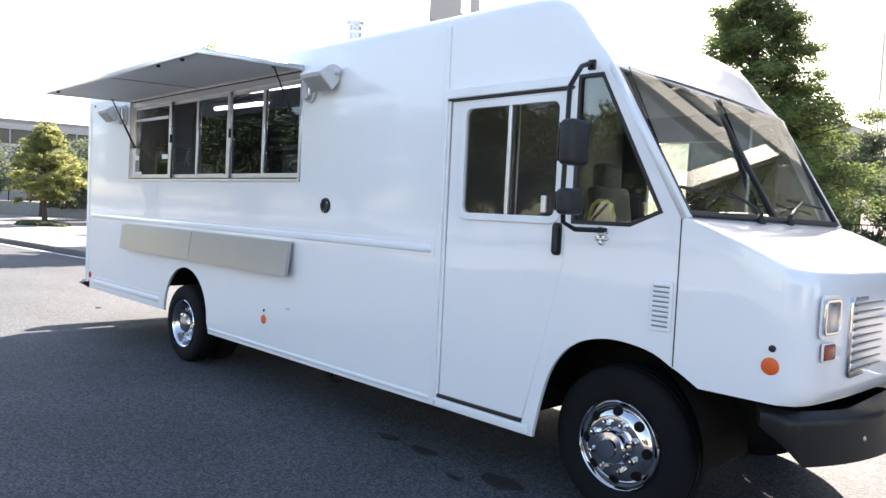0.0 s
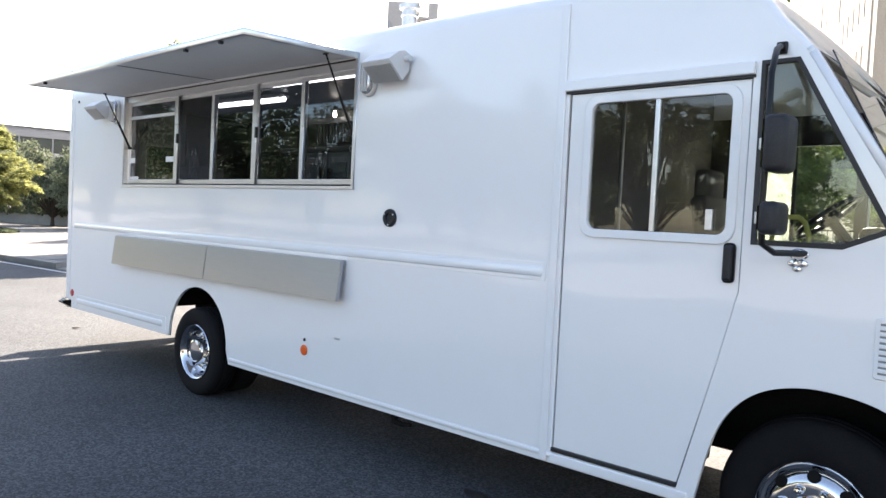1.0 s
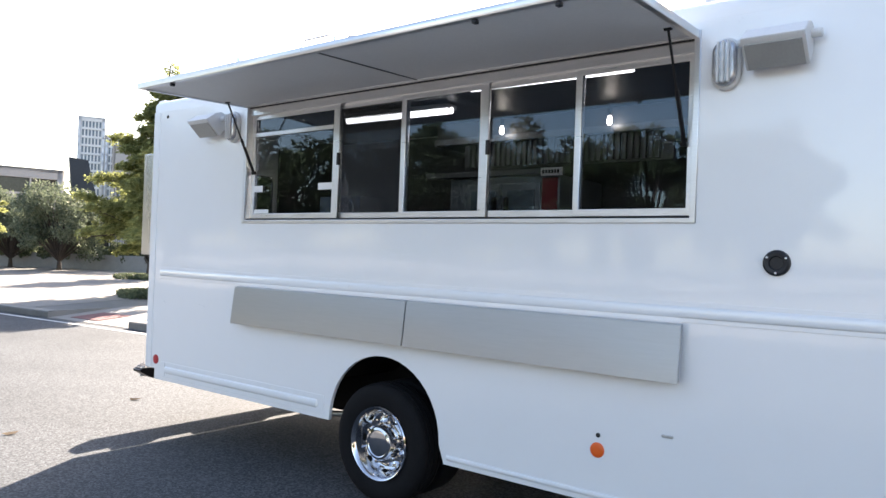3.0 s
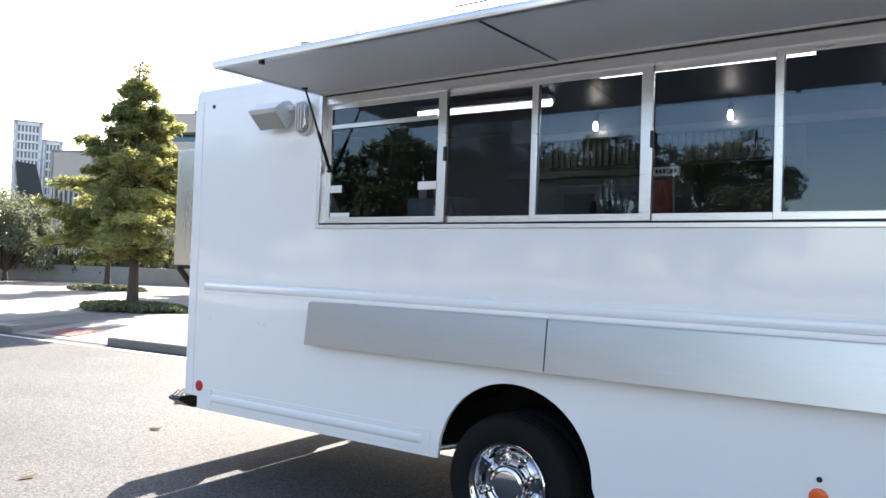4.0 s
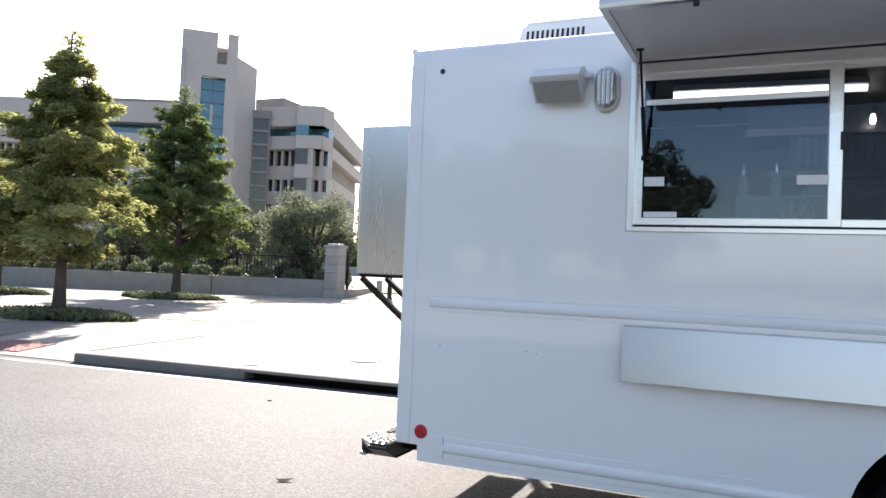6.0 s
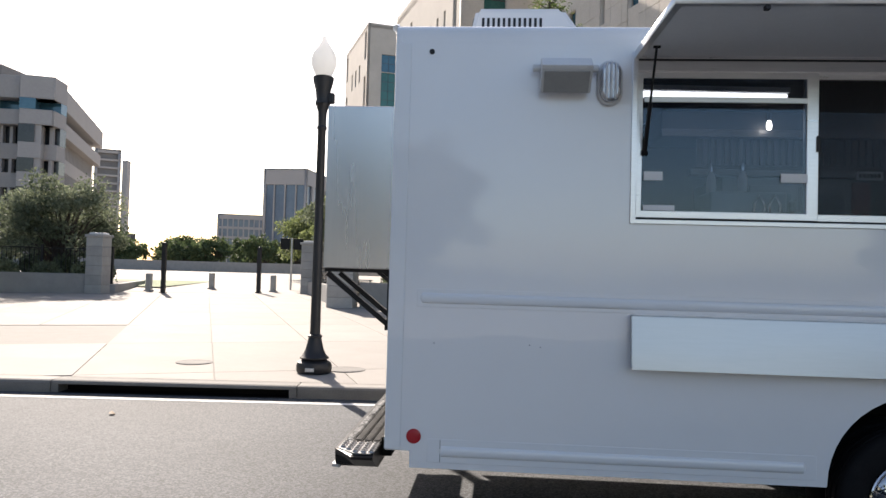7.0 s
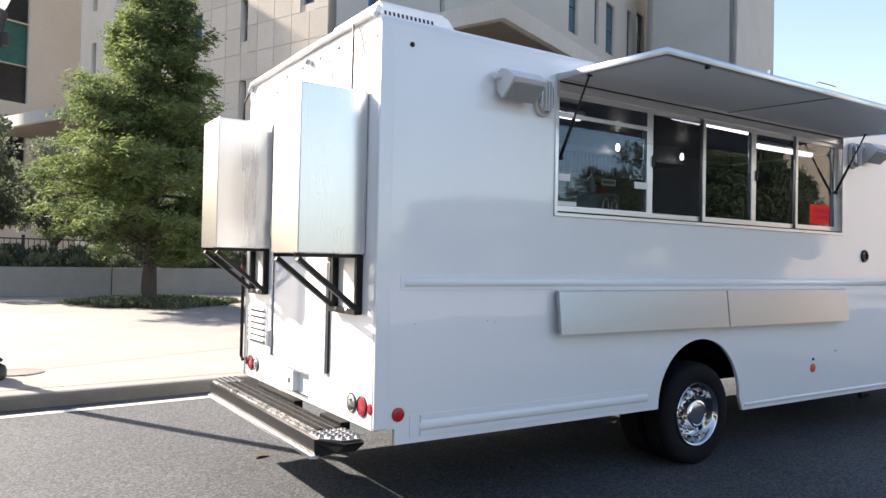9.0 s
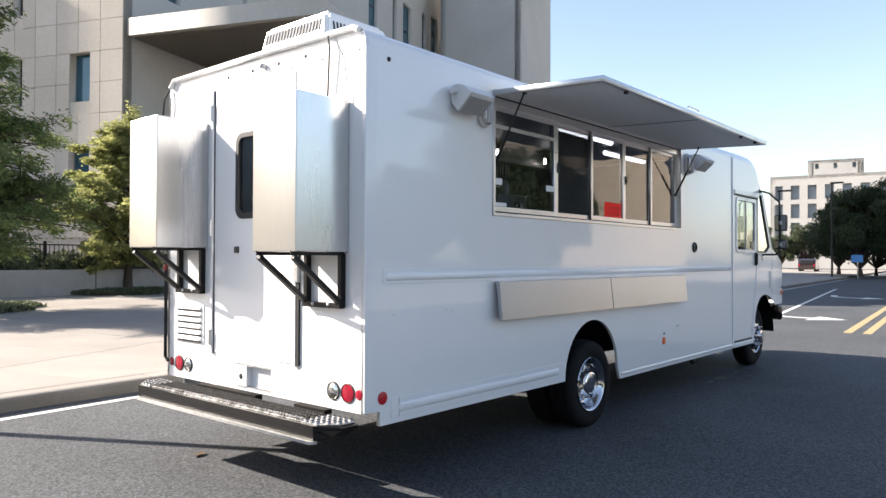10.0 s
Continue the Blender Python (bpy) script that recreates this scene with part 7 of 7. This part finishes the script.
# distant towers
def far_block(name, p, q, depth, top, material, label, panes, cols, rows_, z0_=1.0, pad=0.12, crest=0.4):
    p, q = Vector(p), Vector(q)
    d = (q - p)
    ln = d.length
    t = thing(name, (*p, 0), label, "building")
    cw, rh = ln / cols, (top - z0_) / (rows_ + crest)
    holes = [(cw * (i + pad), z0_ + rh * (j + 0.12), cw * (i + 1 - pad), z0_ + rh * (j + 0.88)) for i in range(cols) for j in range(rows_)]
    facade(t, p, d, ln, 0, top, holes, material, 1.0, panes, False)
    nn = Vector((-d.y, d.x)).normalized() * depth
    facade(t, q, nn, depth, 0, top, [(depth * (i + 0.15) / 5, z0_ + rh * (j + 0.12), depth * (i + 0.85) / 5, z0_ + rh * (j + 0.88)) for i in range(5) for j in range(rows_)], material, 1.0, panes, False)
    facade(t, p + nn, -nn, depth, 0, top, [], material, 1.0, panes, False)
    flat_roof(t, [p, q, q + nn, p + nn], top, material)
    return t


FAR_BLUE = surface("far_glass", (0.10, 0.14, 0.19), (0.16, 0.20, 0.26), 0.2, 0.2, 0.05, 1, 0.0)
far_block("glass_tower", (-97.0, 290.5), (-78.3, 289.0), 44, 42.5, CONC_BLD, "blue glass office tower with pale ribs", FAR_BLUE, 4, 1, -6.0, 0.05, 0.02)
far_block("brick_building", (-147, 368), (-124, 376), 20, 29.0, CONC_BLD, "low grey building on the skyline", FAR_BLUE, 9, 5)
far_block("grey_tower", (-130, 220.4), (-123.0, 224.2), 20, 38.5, CONC_BLD, "far grey banded tower", CONC_DARK, 1, 14, 2, 0.01)
chm = thing("chimney", (-154, 286.4, 0), "far pale slab chimney", "chimney")
part("shaft", boxed((-155.5, 285, 0), (-153.2, 288, 44), 0.2, 1), CONC_BLD, chm)
far_block("low_hall", (-100, 150), (-84, 160), 20, 8.5, CONC_DARK, "dark low hall beyond the lawn", PANE_GREEN, 6, 1)
TOWER_WHITE = surface("white_tower_stone", (0.60, 0.60, 0.60), (0.70, 0.70, 0.70), 0.8, 0, 0.2, 4, 0.1, 0.02)
far_block("white_tower", (-216.4, 101.5), (-213.1, 108.3), 12, 40.6, TOWER_WHITE, "tall white tower with a dense grid of windows", FAR_BLUE, 8, 15, 1.0, 0.2)
far_block("white_tower", (-213.08, 108.32), (-210.7, 113.2), 10, 35.6, TOWER_WHITE, "lower step of the white tower", FAR_BLUE, 6, 13, 1.0, 0.2)
far_block("white_tower", (-210.68, 113.22), (-209.1, 116.6), 8, 30.2, TOWER_WHITE, "lowest step of the white tower", FAR_BLUE, 4, 11, 1.0, 0.2)
far_block("museum_hall", (-131, 16), (-120, 54), 40, 14.0, CONC_BLD, "long low pale hall with a stepped roof", PANE_DARK, 8, 1, 9.5, 0.02)
far_block("civic_building", (-203, 105.5), (-192, 112.2), 30, 31.4, CONC_BLD, "far white civic building with tall windows", FAR_BLUE, 9, 1, 9.0)
slab_ = thing("leaning_slab", (-33.6, 16.0, 0.4), "dark blue-black leaning steel slab sculpture", "sculpture")
sl = bmesh.new()
for_z = [(-33.9, 15.5, 0.3), (-33.05, 17.1, 0.3), (-33.72, 15.85, 6.3), (-34.1, 15.0, 6.4)]
vs = [sl.verts.new(p) for p in for_z] + [sl.verts.new((x - 0.35, y + 0.12, z)) for x, y, z in for_z]
for f in ((0, 1, 2, 3), (7, 6, 5, 4), (0, 4, 5, 1), (1, 5, 6, 2), (2, 6, 7, 3), (3, 7, 4, 0)):
    sl.faces.new([vs[i] for i in f])
part("slab", sl, surface("dark_steel_slab", (0.02, 0.025, 0.035), (0.04, 0.045, 0.06), 0.5, 0.3, 0.6, 20, 0.1), slab_)

# buildings down the road, and across it
WHITE_BLD = surface("pale_render", (0.30, 0.30, 0.295), (0.37, 0.37, 0.36), 0.85, 0, 0.2, 4, 0.1, 0.02)
STREET_PANE = surface("far_pale_glass", (0.20, 0.24, 0.28), (0.27, 0.31, 0.35), 0.3, 0.1, 0.05, 1, 0.0)
far_block("street_building", (141.0, 38.3), (146.5, 2.0), 26, 17.2, WHITE_BLD, "pale office building at the end of the road", STREET_PANE, 13, 4, 2.0, 0.24)
far_block("street_building", (146.0, 33.0), (148.0, 24.0), 14, 20.4, WHITE_BLD, "pale roof storey of the office building", STREET_PANE, 3, 1, 18.6, 0.4)
far_block("street_building", (118.0, 12.0), (128.0, -22.0), 26, 9.0, WHITE_BLD, "low pale building behind the street trees", PANE_DARK, 9, 2)
TAN = surface("tan_brick", (0.38, 0.30, 0.22), (0.48, 0.39, 0.30), 0.85, 0, 0.3, 9, 0.1, 0.01)
tb_ = thing("brick_block", (60, -38, 0), "plain tan building across the road", "building")
part("wall", plate([(0, 0), (90, 0), (90, 22), (0, 22)], (), 12.0, Matrix(((-0.972, 0, 0.235, 148.4), (0.235, 0, -0.972, -57.4), (0, 1, 0, 0), (0, 0, 0, 1)))), TAN, tb_)
pv = bmesh.new()
pv.faces.new([pv.verts.new(road_at(s, d, 0.12)) for s, d in ((-120, -19.0), (-120, -90), (120, -90), (120, -19.0))])
pv.faces.new([pv.verts.new(road_at(s, d, z)) for s, d, z in ((-120, -19.0, 0.12), (120, -19.0, 0.12), (120, -19.0, -0.02), (-120, -19.0, -0.02))])
tagged(part("far_pavement", pv, KERB), "pale pavement across the road", "pavement", kind="structure")
rs = thing("road_sign", (17.6, -7.2, 0), "small bright red board on a post across the road", "sign")
part("pole", tube(bmesh.new(), [(17.6, -7.2, 0), (17.6, -7.2, 3.38)], 0.04, 8), GALV, rs)
part("board", boxed((16.9, -7.17, 2.80), (18.3, -7.14, 3.33), 0.01), plain("bright_red_board", (0.75, 0.03, 0.02), 0.5), rs)
for k in range(2):
    part("lettering", boxed((17.1, -7.139, 2.94 + 0.18 * k), (18.1, -7.136, 3.02 + 0.18 * k)), RED, rs)


def suv(x, y, yaw):
    """A parked sport-utility car, seen from behind."""
    m = pose(x, y, 0, 0, 0, yaw)
    t = thing("parked_car", (x, y, 0), "dark sport utility car with red tail lamps parked at the roadside", "car")
    b = bmesh.new()
    prof = [(-2.2, 0.45), (-2.25, 0.95), (-2.1, 1.05), (-1.85, 1.62), (-1.6, 1.70), (0.4, 1.68), (1.15, 1.10), (2.1, 0.98), (2.25, 0.75), (2.25, 0.45)]
    la, lb = ([b.verts.new(m @ Vector((px, s * 0.92, pz))) for px, pz in prof] for s in (-1, 1))
    for k in range(len(prof)):
        b.faces.new((la[k], la[(k + 1) % len(prof)], lb[(k + 1) % len(prof)], lb[k]))
    b.faces.new(list(reversed(la)))
    b.faces.new(lb)
    bmesh.ops.bevel(b, geom=list(b.edges), offset=0.06, segments=2, affect="EDGES")
    part("body", b, paint("car_dark_paint", (0.022, 0.012, 0.013), 0.25), t, smooth=True)
    rw_ = boxed((-2.16, -0.7, 1.12), (-1.96, 0.7, 1.52), 0.03)
    rw_.transform(m)
    part("rear_window", rw_, PANE_DARK, t)
    for s in (-0.78, 0.78):
        lb_ = boxed((-2.28, s - 0.1, 0.85), (-2.1, s + 0.1, 1.1), 0.02)
        lb_.transform(m)
        part("tail_lamp", lb_, RED_LENS, t)
        for px in (-1.4, 1.4):
            part("wheel", lathe(bmesh.new(), [(0.0, 0.02), (0.2, 0.02), (0.22, 0.0), (0.34, 0.0), (0.35, -0.1), (0.34, -0.22)], m @ shift(px, s * 1.17, 0.35) @ facing("-y" if s < 0 else "+y"), 20), RUBBER, t)


suv(90.5, 19.4, 8)
for x, y, a in ((-0.02, 1.87, 200), (-1.25, 0.62, 30), (-0.6, -0.9, 80), (-3.4, 3.3, 120)):
    lf = thing("fallen_leaf", (x, y, 0.0), "small curled brown leaf on the asphalt", "leaf", "fallen leaves on the road")
    lb2 = bmesh.new()
    m2 = pose(x, y, 0.006, 0, 0, a)
    vs = [lb2.verts.new(m2 @ Vector(q)) for q in ((-0.07, 0, 0.015), (-0.03, -0.03, 0), (0.03, -0.025, 0.005), (0.075, 0, 0.02), (0.03, 0.028, 0.012), (-0.03, 0.03, 0.01))]
    lb2.faces.new((vs[0], vs[1], vs[2], vs[3]))
    lb2.faces.new((vs[0], vs[3], vs[4], vs[5]))
    part("blade", lb2, LEAF_BROWN, lf)
for x, y, h in ((65.0, 11.4, 8.1), (60.0, 14.2, 7.2)):
    sl_ = thing("road_lamp", (x, y, 0), "tall dark road lamp with a flat head", "street lamp")
    part("shaft", tube(bmesh.new(), [(x, y, 0), (x, y, h)], [0.09, 0.06], 10), LAMP_IRON, sl_)
    part("head", boxed((x - 0.15, y - 0.9, h - 0.05), (x + 0.15, y + 0.1, h + 0.08), 0.02), LAMP_IRON, sl_)
bs = thing("blue_sign", (64.0, 9.3, 0), "small blue sign on a post under the trees", "sign")
part("pole", tube(bmesh.new(), [(64.0, 9.3, 0), (64.0, 9.3, 1.4)], 0.04, 8), GALV, bs)
part("board", boxed((63.95, 8.9, 1.4), (64.0, 9.75, 2.0), 0.01), plain("blue_sign_face", (0.08, 0.28, 0.6), 0.5), bs)

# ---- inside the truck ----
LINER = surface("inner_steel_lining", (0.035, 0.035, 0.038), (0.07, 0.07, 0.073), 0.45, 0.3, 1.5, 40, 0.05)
FLOOR_DARK = surface("dark_vinyl_floor", (0.03, 0.03, 0.032), (0.06, 0.06, 0.062), 0.7, 0, 5, 80, 0.2)
for a, b in (((0.04, 0.68, 0.80), (8.3, W - 0.68, 0.82)), ((0.04, 0.04, 0.80), (2.38, 0.68, 0.82)), ((3.49, 0.04, 0.80), (7.42, 0.68, 0.82)), ((0.04, W - 0.68, 0.80), (2.38, W - 0.04, 0.82)), ((3.49, W - 0.68, 0.80), (7.42, W - 0.04, 0.82))):
    part("inner_floor", boxed(a, b), FLOOR_DARK, truck)
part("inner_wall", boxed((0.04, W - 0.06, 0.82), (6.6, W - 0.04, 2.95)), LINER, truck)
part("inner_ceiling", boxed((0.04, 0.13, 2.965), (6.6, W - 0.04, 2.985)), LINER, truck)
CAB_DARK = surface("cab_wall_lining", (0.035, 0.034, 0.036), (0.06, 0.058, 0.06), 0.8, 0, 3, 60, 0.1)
YELLOW = plain("dull_yellow_plastic", (0.42, 0.36, 0.08), 0.5)
CAB_GREY = surface("cab_lining", (0.085, 0.08, 0.078), (0.13, 0.122, 0.118), 0.7, 0, 3, 60, 0.1)
part("bulkhead", boxed((6.60, 0.04, 0.82), (6.64, W - 0.04, 2.95)), CAB_GREY, truck)
part("bulkhead_trim", boxed((6.641, 0.852, 0.82), (6.656, 0.870, 2.95), 0.002), ALU, truck)
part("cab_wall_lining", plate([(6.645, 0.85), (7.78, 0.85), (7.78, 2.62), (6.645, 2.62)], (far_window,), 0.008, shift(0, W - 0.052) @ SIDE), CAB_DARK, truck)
gh = bmesh.new()
tube(gh, [(7.845, 0.075, 1.59), (7.852, 0.075, 1.73), (7.87, 0.075, 1.785), (7.90, 0.075, 1.807), (7.96, 0.075, 1.807), (7.99, 0.075, 1.785), (8.008, 0.075, 1.73), (8.015, 0.075, 1.59)], 0.012, 8)
part("grab_handle", gh, YELLOW, truck, "dull yellow grab handle inside the cab", smooth=True)
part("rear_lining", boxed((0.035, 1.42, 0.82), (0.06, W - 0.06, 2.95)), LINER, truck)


def tube_light(x, y, z, ln, ang):
    t = thing("tube_light", (x, y, z), "lit fluorescent tube light on the truck ceiling", "ceiling light", "tube lights in the truck")
    d = Vector((math.cos(radians(ang)), math.sin(radians(ang)), 0)) * ln / 2
    c = Vector((x, y, z))
    part("housing", beam(bmesh.new(), c - d + Vector((0, 0, 0.03)), c + d + Vector((0, 0, 0.03)), 0.14, 0.035), WHITE_MATT, t)
    part("tube", tube(bmesh.new(), [c - d, c + d], 0.028, 10), TUBE, t)


tube_light(2.03, 1.07, 2.90, 1.15, 3)
tube_light(3.80, 0.56, 2.90, 1.2, 2)
tube_light(5.6, 1.0, 2.90, 1.1, 0)


def pendant(x, y, z):
    t = thing("pendant_lamp", (x, y, 2.96), "small pendant lamp with a lit clear bulb", "pendant lamp", "pendants over the counter")
    part("cord", tube(bmesh.new(), [(x, y, z + 0.1), (x, y, 2.965)], 0.004, 6), BLACK_PLASTIC, t)
    part("socket", lathe(bmesh.new(), [(0.0, 0.12), (0.018, 0.12), (0.02, 0.06), (0.0, 0.055)], shift(x, y, z), 12), BLACK_PLASTIC, t)
    part("bulb", lathe(bmesh.new(), [(0.010, 0.06), (0.018, 0.035), (0.021, 0.01), (0.014, -0.012), (0.0, -0.016)], shift(x, y, z), 14), BULB, t)


for x in (2.71, 3.73, 4.76):
    pendant(x, 1.7, 2.80)


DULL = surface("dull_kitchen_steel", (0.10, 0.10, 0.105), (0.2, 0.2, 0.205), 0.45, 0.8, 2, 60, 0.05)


def equipment(name, a, b, label, category, material=None):
    t = thing(name, ((a[0] + b[0]) / 2, (a[1] + b[1]) / 2, a[2]), label, category)
    part("body", boxed(a, b, 0.01), material or DULL, t)
    w = b[0] - a[0]
    part("door", boxed((a[0] + 0.06, a[1] - 0.02, a[2] + 0.15), (b[0] - 0.06, a[1] - 0.002, b[2] - 0.18), 0.008), material or DULL, t)
    part("door_handle", tube(bmesh.new(), [(a[0] + 0.12, a[1] - 0.05, b[2] - 0.24), (b[0] - 0.12, a[1] - 0.05, b[2] - 0.24)], 0.012, 8), CHROME, t)
    part("control_panel", boxed((a[0] + 0.04, a[1] - 0.012, b[2] - 0.14), (b[0] - 0.04, a[1] - 0.002, b[2] - 0.03), 0.004), BLACK_PLASTIC, t)
    return t


OVEN_STEEL = surface("oven_steel", (0.17, 0.19, 0.21), (0.25, 0.27, 0.29), 0.4, 0.6, 2, 60, 0.05)
OVEN_GLASS = surface("oven_door_glass", (0.10, 0.14, 0.17), (0.16, 0.21, 0.24), 0.25, 0.2, 3, 40, 0.02)
ov = thing("oven", (2.85, 1.9, 0.82), "stainless double-door oven with a red control panel", "oven")
part("body", boxed((2.30, 1.52, 0.82), (3.40, 2.3, 2.385), 0.01), OVEN_STEEL, ov)
for a, b in ((2.50, 2.855), (2.87, 3.235)):
    dr = part("door", boxed((a, 1.497, 1.25), (b, 1.519, 2.325), 0.006), OVEN_STEEL, ov)
    part("door_glass", boxed((a + 0.05, 1.490, 1.45), (b - 0.05, 1.499, 2.265), 0.003), OVEN_GLASS, dr)
for x in (2.80, 2.925):
    part("door_handle", boxed((x - 0.025, 1.455, 1.95), (x + 0.025, 1.489, 2.21), 0.02, 3), BLACK_PLASTIC, ov)
part("control_panel", boxed((3.25, 1.50, 1.6), (3.385, 1.519, 2.36), 0.003), plain("red_control_panel", (0.25, 0.02, 0.03), 0.5), ov)
part("header", boxed((2.05, 1.47, 2.388), (3.42, 1.56, 2.436), 0.004), DULL, ov)
lb_ = thing("maker_badge", (3.35, 1.46, 2.37), "white maker's badge with dark lettering bars", "badge")
part("plate", boxed((3.26, 1.455, 2.37), (3.45, 1.469, 2.435)), LABEL_WHITE, lb_)
for k in range(6):
    part("lettering", boxed((3.275 + 0.027 * k, 1.452, 2.388), (3.275 + 0.027 * k + 0.019, 1.4545, 2.417)), BLACK_PLASTIC, lb_)
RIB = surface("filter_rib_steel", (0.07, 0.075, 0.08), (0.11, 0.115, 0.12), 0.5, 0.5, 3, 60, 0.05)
hd_ = thing("range_hood", (3.1, 1.7, 2.5), "stainless range hood with ribbed grease filters", "range hood")
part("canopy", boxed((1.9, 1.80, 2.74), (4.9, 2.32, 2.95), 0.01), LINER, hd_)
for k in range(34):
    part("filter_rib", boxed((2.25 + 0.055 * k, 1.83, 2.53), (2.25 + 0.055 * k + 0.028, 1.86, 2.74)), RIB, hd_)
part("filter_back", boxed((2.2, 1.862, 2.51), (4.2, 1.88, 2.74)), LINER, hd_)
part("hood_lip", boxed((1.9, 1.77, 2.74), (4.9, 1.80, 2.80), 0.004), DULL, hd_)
equipment("fryer", (4.1, 1.6, 0.82), (4.8, 2.3, 1.9), "stainless deep fryer against the far wall", "fryer")
equipment("fridge", (1.2, 1.6, 0.82), (2.3, 2.3, 1.85), "stainless low fridge against the far wall", "fridge")
ct = thing("worktop", (3.2, 0.3, 0.82), "stainless worktop under the serving window", "worktop")
part("top", boxed((1.3, 0.12, 1.80), (5.05, 0.62, 1.84), 0.006), STEEL_X, ct)
for x in (1.35, 3.2, 5.0):
    part("leg", boxed((x - 0.02, 0.2, 0.82 if not 2.3 < x < 3.55 else 1.07), (x + 0.02, 0.55, 1.80)), STEEL, ct)
bx = thing("steel_bin", (2.1, 0.45, 1.84), "pale steel bin with two tall handles on the worktop", "bin")
part("body", boxed((1.88, 0.34, 1.84), (2.33, 0.60, 2.135), 0.012), OVEN_STEEL, bx)
for x in (2.16, 2.25):
    part("handle", tube(bmesh.new(), [(x - 0.03, 0.33, 1.9), (x - 0.03, 0.32, 2.06), (x, 0.32, 2.11), (x + 0.03, 0.32, 2.06), (x + 0.03, 0.33, 1.9)], 0.009, 8), CHROME, bx)
PALE_PLASTIC = plain("pale_bottle_plastic", (0.52, 0.48, 0.46), 0.3)
for x, y in ((1.92, 0.47), (2.09, 0.41)):
    sb_ = thing("pump_bottle", (x, y, 2.135), "pale clear plastic pump bottle on the bin", "bottle", "bottles beside the window")
    part("body", lathe(bmesh.new(), [(0.0, 2.136), (0.024, 2.136), (0.03, 2.17), (0.03, 2.22), (0.018, 2.255), (0.010, 2.27)], shift(x, y, 0), 14), PALE_PLASTIC, sb_)
    part("cap", lathe(bmesh.new(), [(0.011, 2.268), (0.011, 2.30), (0.005, 2.305), (0.005, 2.325), (0.0, 2.325)], shift(x, y, 0), 10), CHROME, sb_)
# cab: seat, wheel, dashboard
st_ = thing("driver_seat", (7.2, 1.75, 0.82), "grey fabric driver's seat on a pedestal", "seat")
part("pedestal", boxed((7.05, 1.6, 0.82), (7.4, 1.9, 1.15), 0.02), CHASSIS, st_)
part("seat", boxed((6.98, 1.48, 1.15), (7.48, 2.0, 1.30), 0.05, 3), SEAT_FABRIC, st_, smooth=True)
sbk = boxed((-0.06, -0.25, 0.0), (0.07, 0.25, 0.75), 0.05, 3)
sbk.transform(pose(7.02, 1.74, 1.24, 0, -10, 0))
part("backrest", sbk, SEAT_FABRIC, st_, smooth=True)
hr = boxed((6.82, 1.60, 1.95), (6.95, 1.88, 2.17), 0.04, 3)
part("headrest", hr, SEAT_FABRIC, st_, smooth=True)
db = thing("dashboard", (8.15, 1.2, 1.4), "grey moulded dashboard under the windshield", "dashboard")
part("body", boxed((7.95, 0.06, 1.25), (8.44, W - 0.06, 1.70), 0.06, 3), DASH, db, smooth=True)
part("cluster", boxed((7.9, 1.5, 1.55), (8.2, 2.0, 1.80), 0.05, 3), DASH, db, smooth=True)
sw_ = thing("steering_wheel", (7.72, 1.75, 1.7), "black steering wheel on a column", "steering wheel")
m_ = pose(7.68, 1.75, 1.86, 0, -38, 0)
rim_ = bmesh.new()
ring = [m_ @ Vector((0.22 * math.cos(2 * math.pi * k / 28), 0.22 * math.sin(2 * math.pi * k / 28), 0)) for k in range(29)]
tube(rim_, ring, 0.016, 8, False)
part("rim", rim_, BLACK_PLASTIC, sw_, smooth=True)
part("hub", lathe(bmesh.new(), [(0.0, 0.03), (0.06, 0.02), (0.075, -0.02), (0.05, -0.05)], m_, 16), BLACK_PLASTIC, sw_, smooth=True)
for a in (0, 120, 240):
    part("spoke", beam(bmesh.new(), m_ @ Vector((0.04, 0, 0)), m_ @ (Matrix.Rotation(radians(a), 3, "Z") @ Vector((0.21, 0, 0))), 0.03, 0.012), BLACK_PLASTIC, sw_)
part("column", tube(bmesh.new(), [m_ @ Vector((0, 0, -0.02)), m_ @ Vector((0, 0, -0.35))], 0.035, 10), BLACK_PLASTIC, sw_)
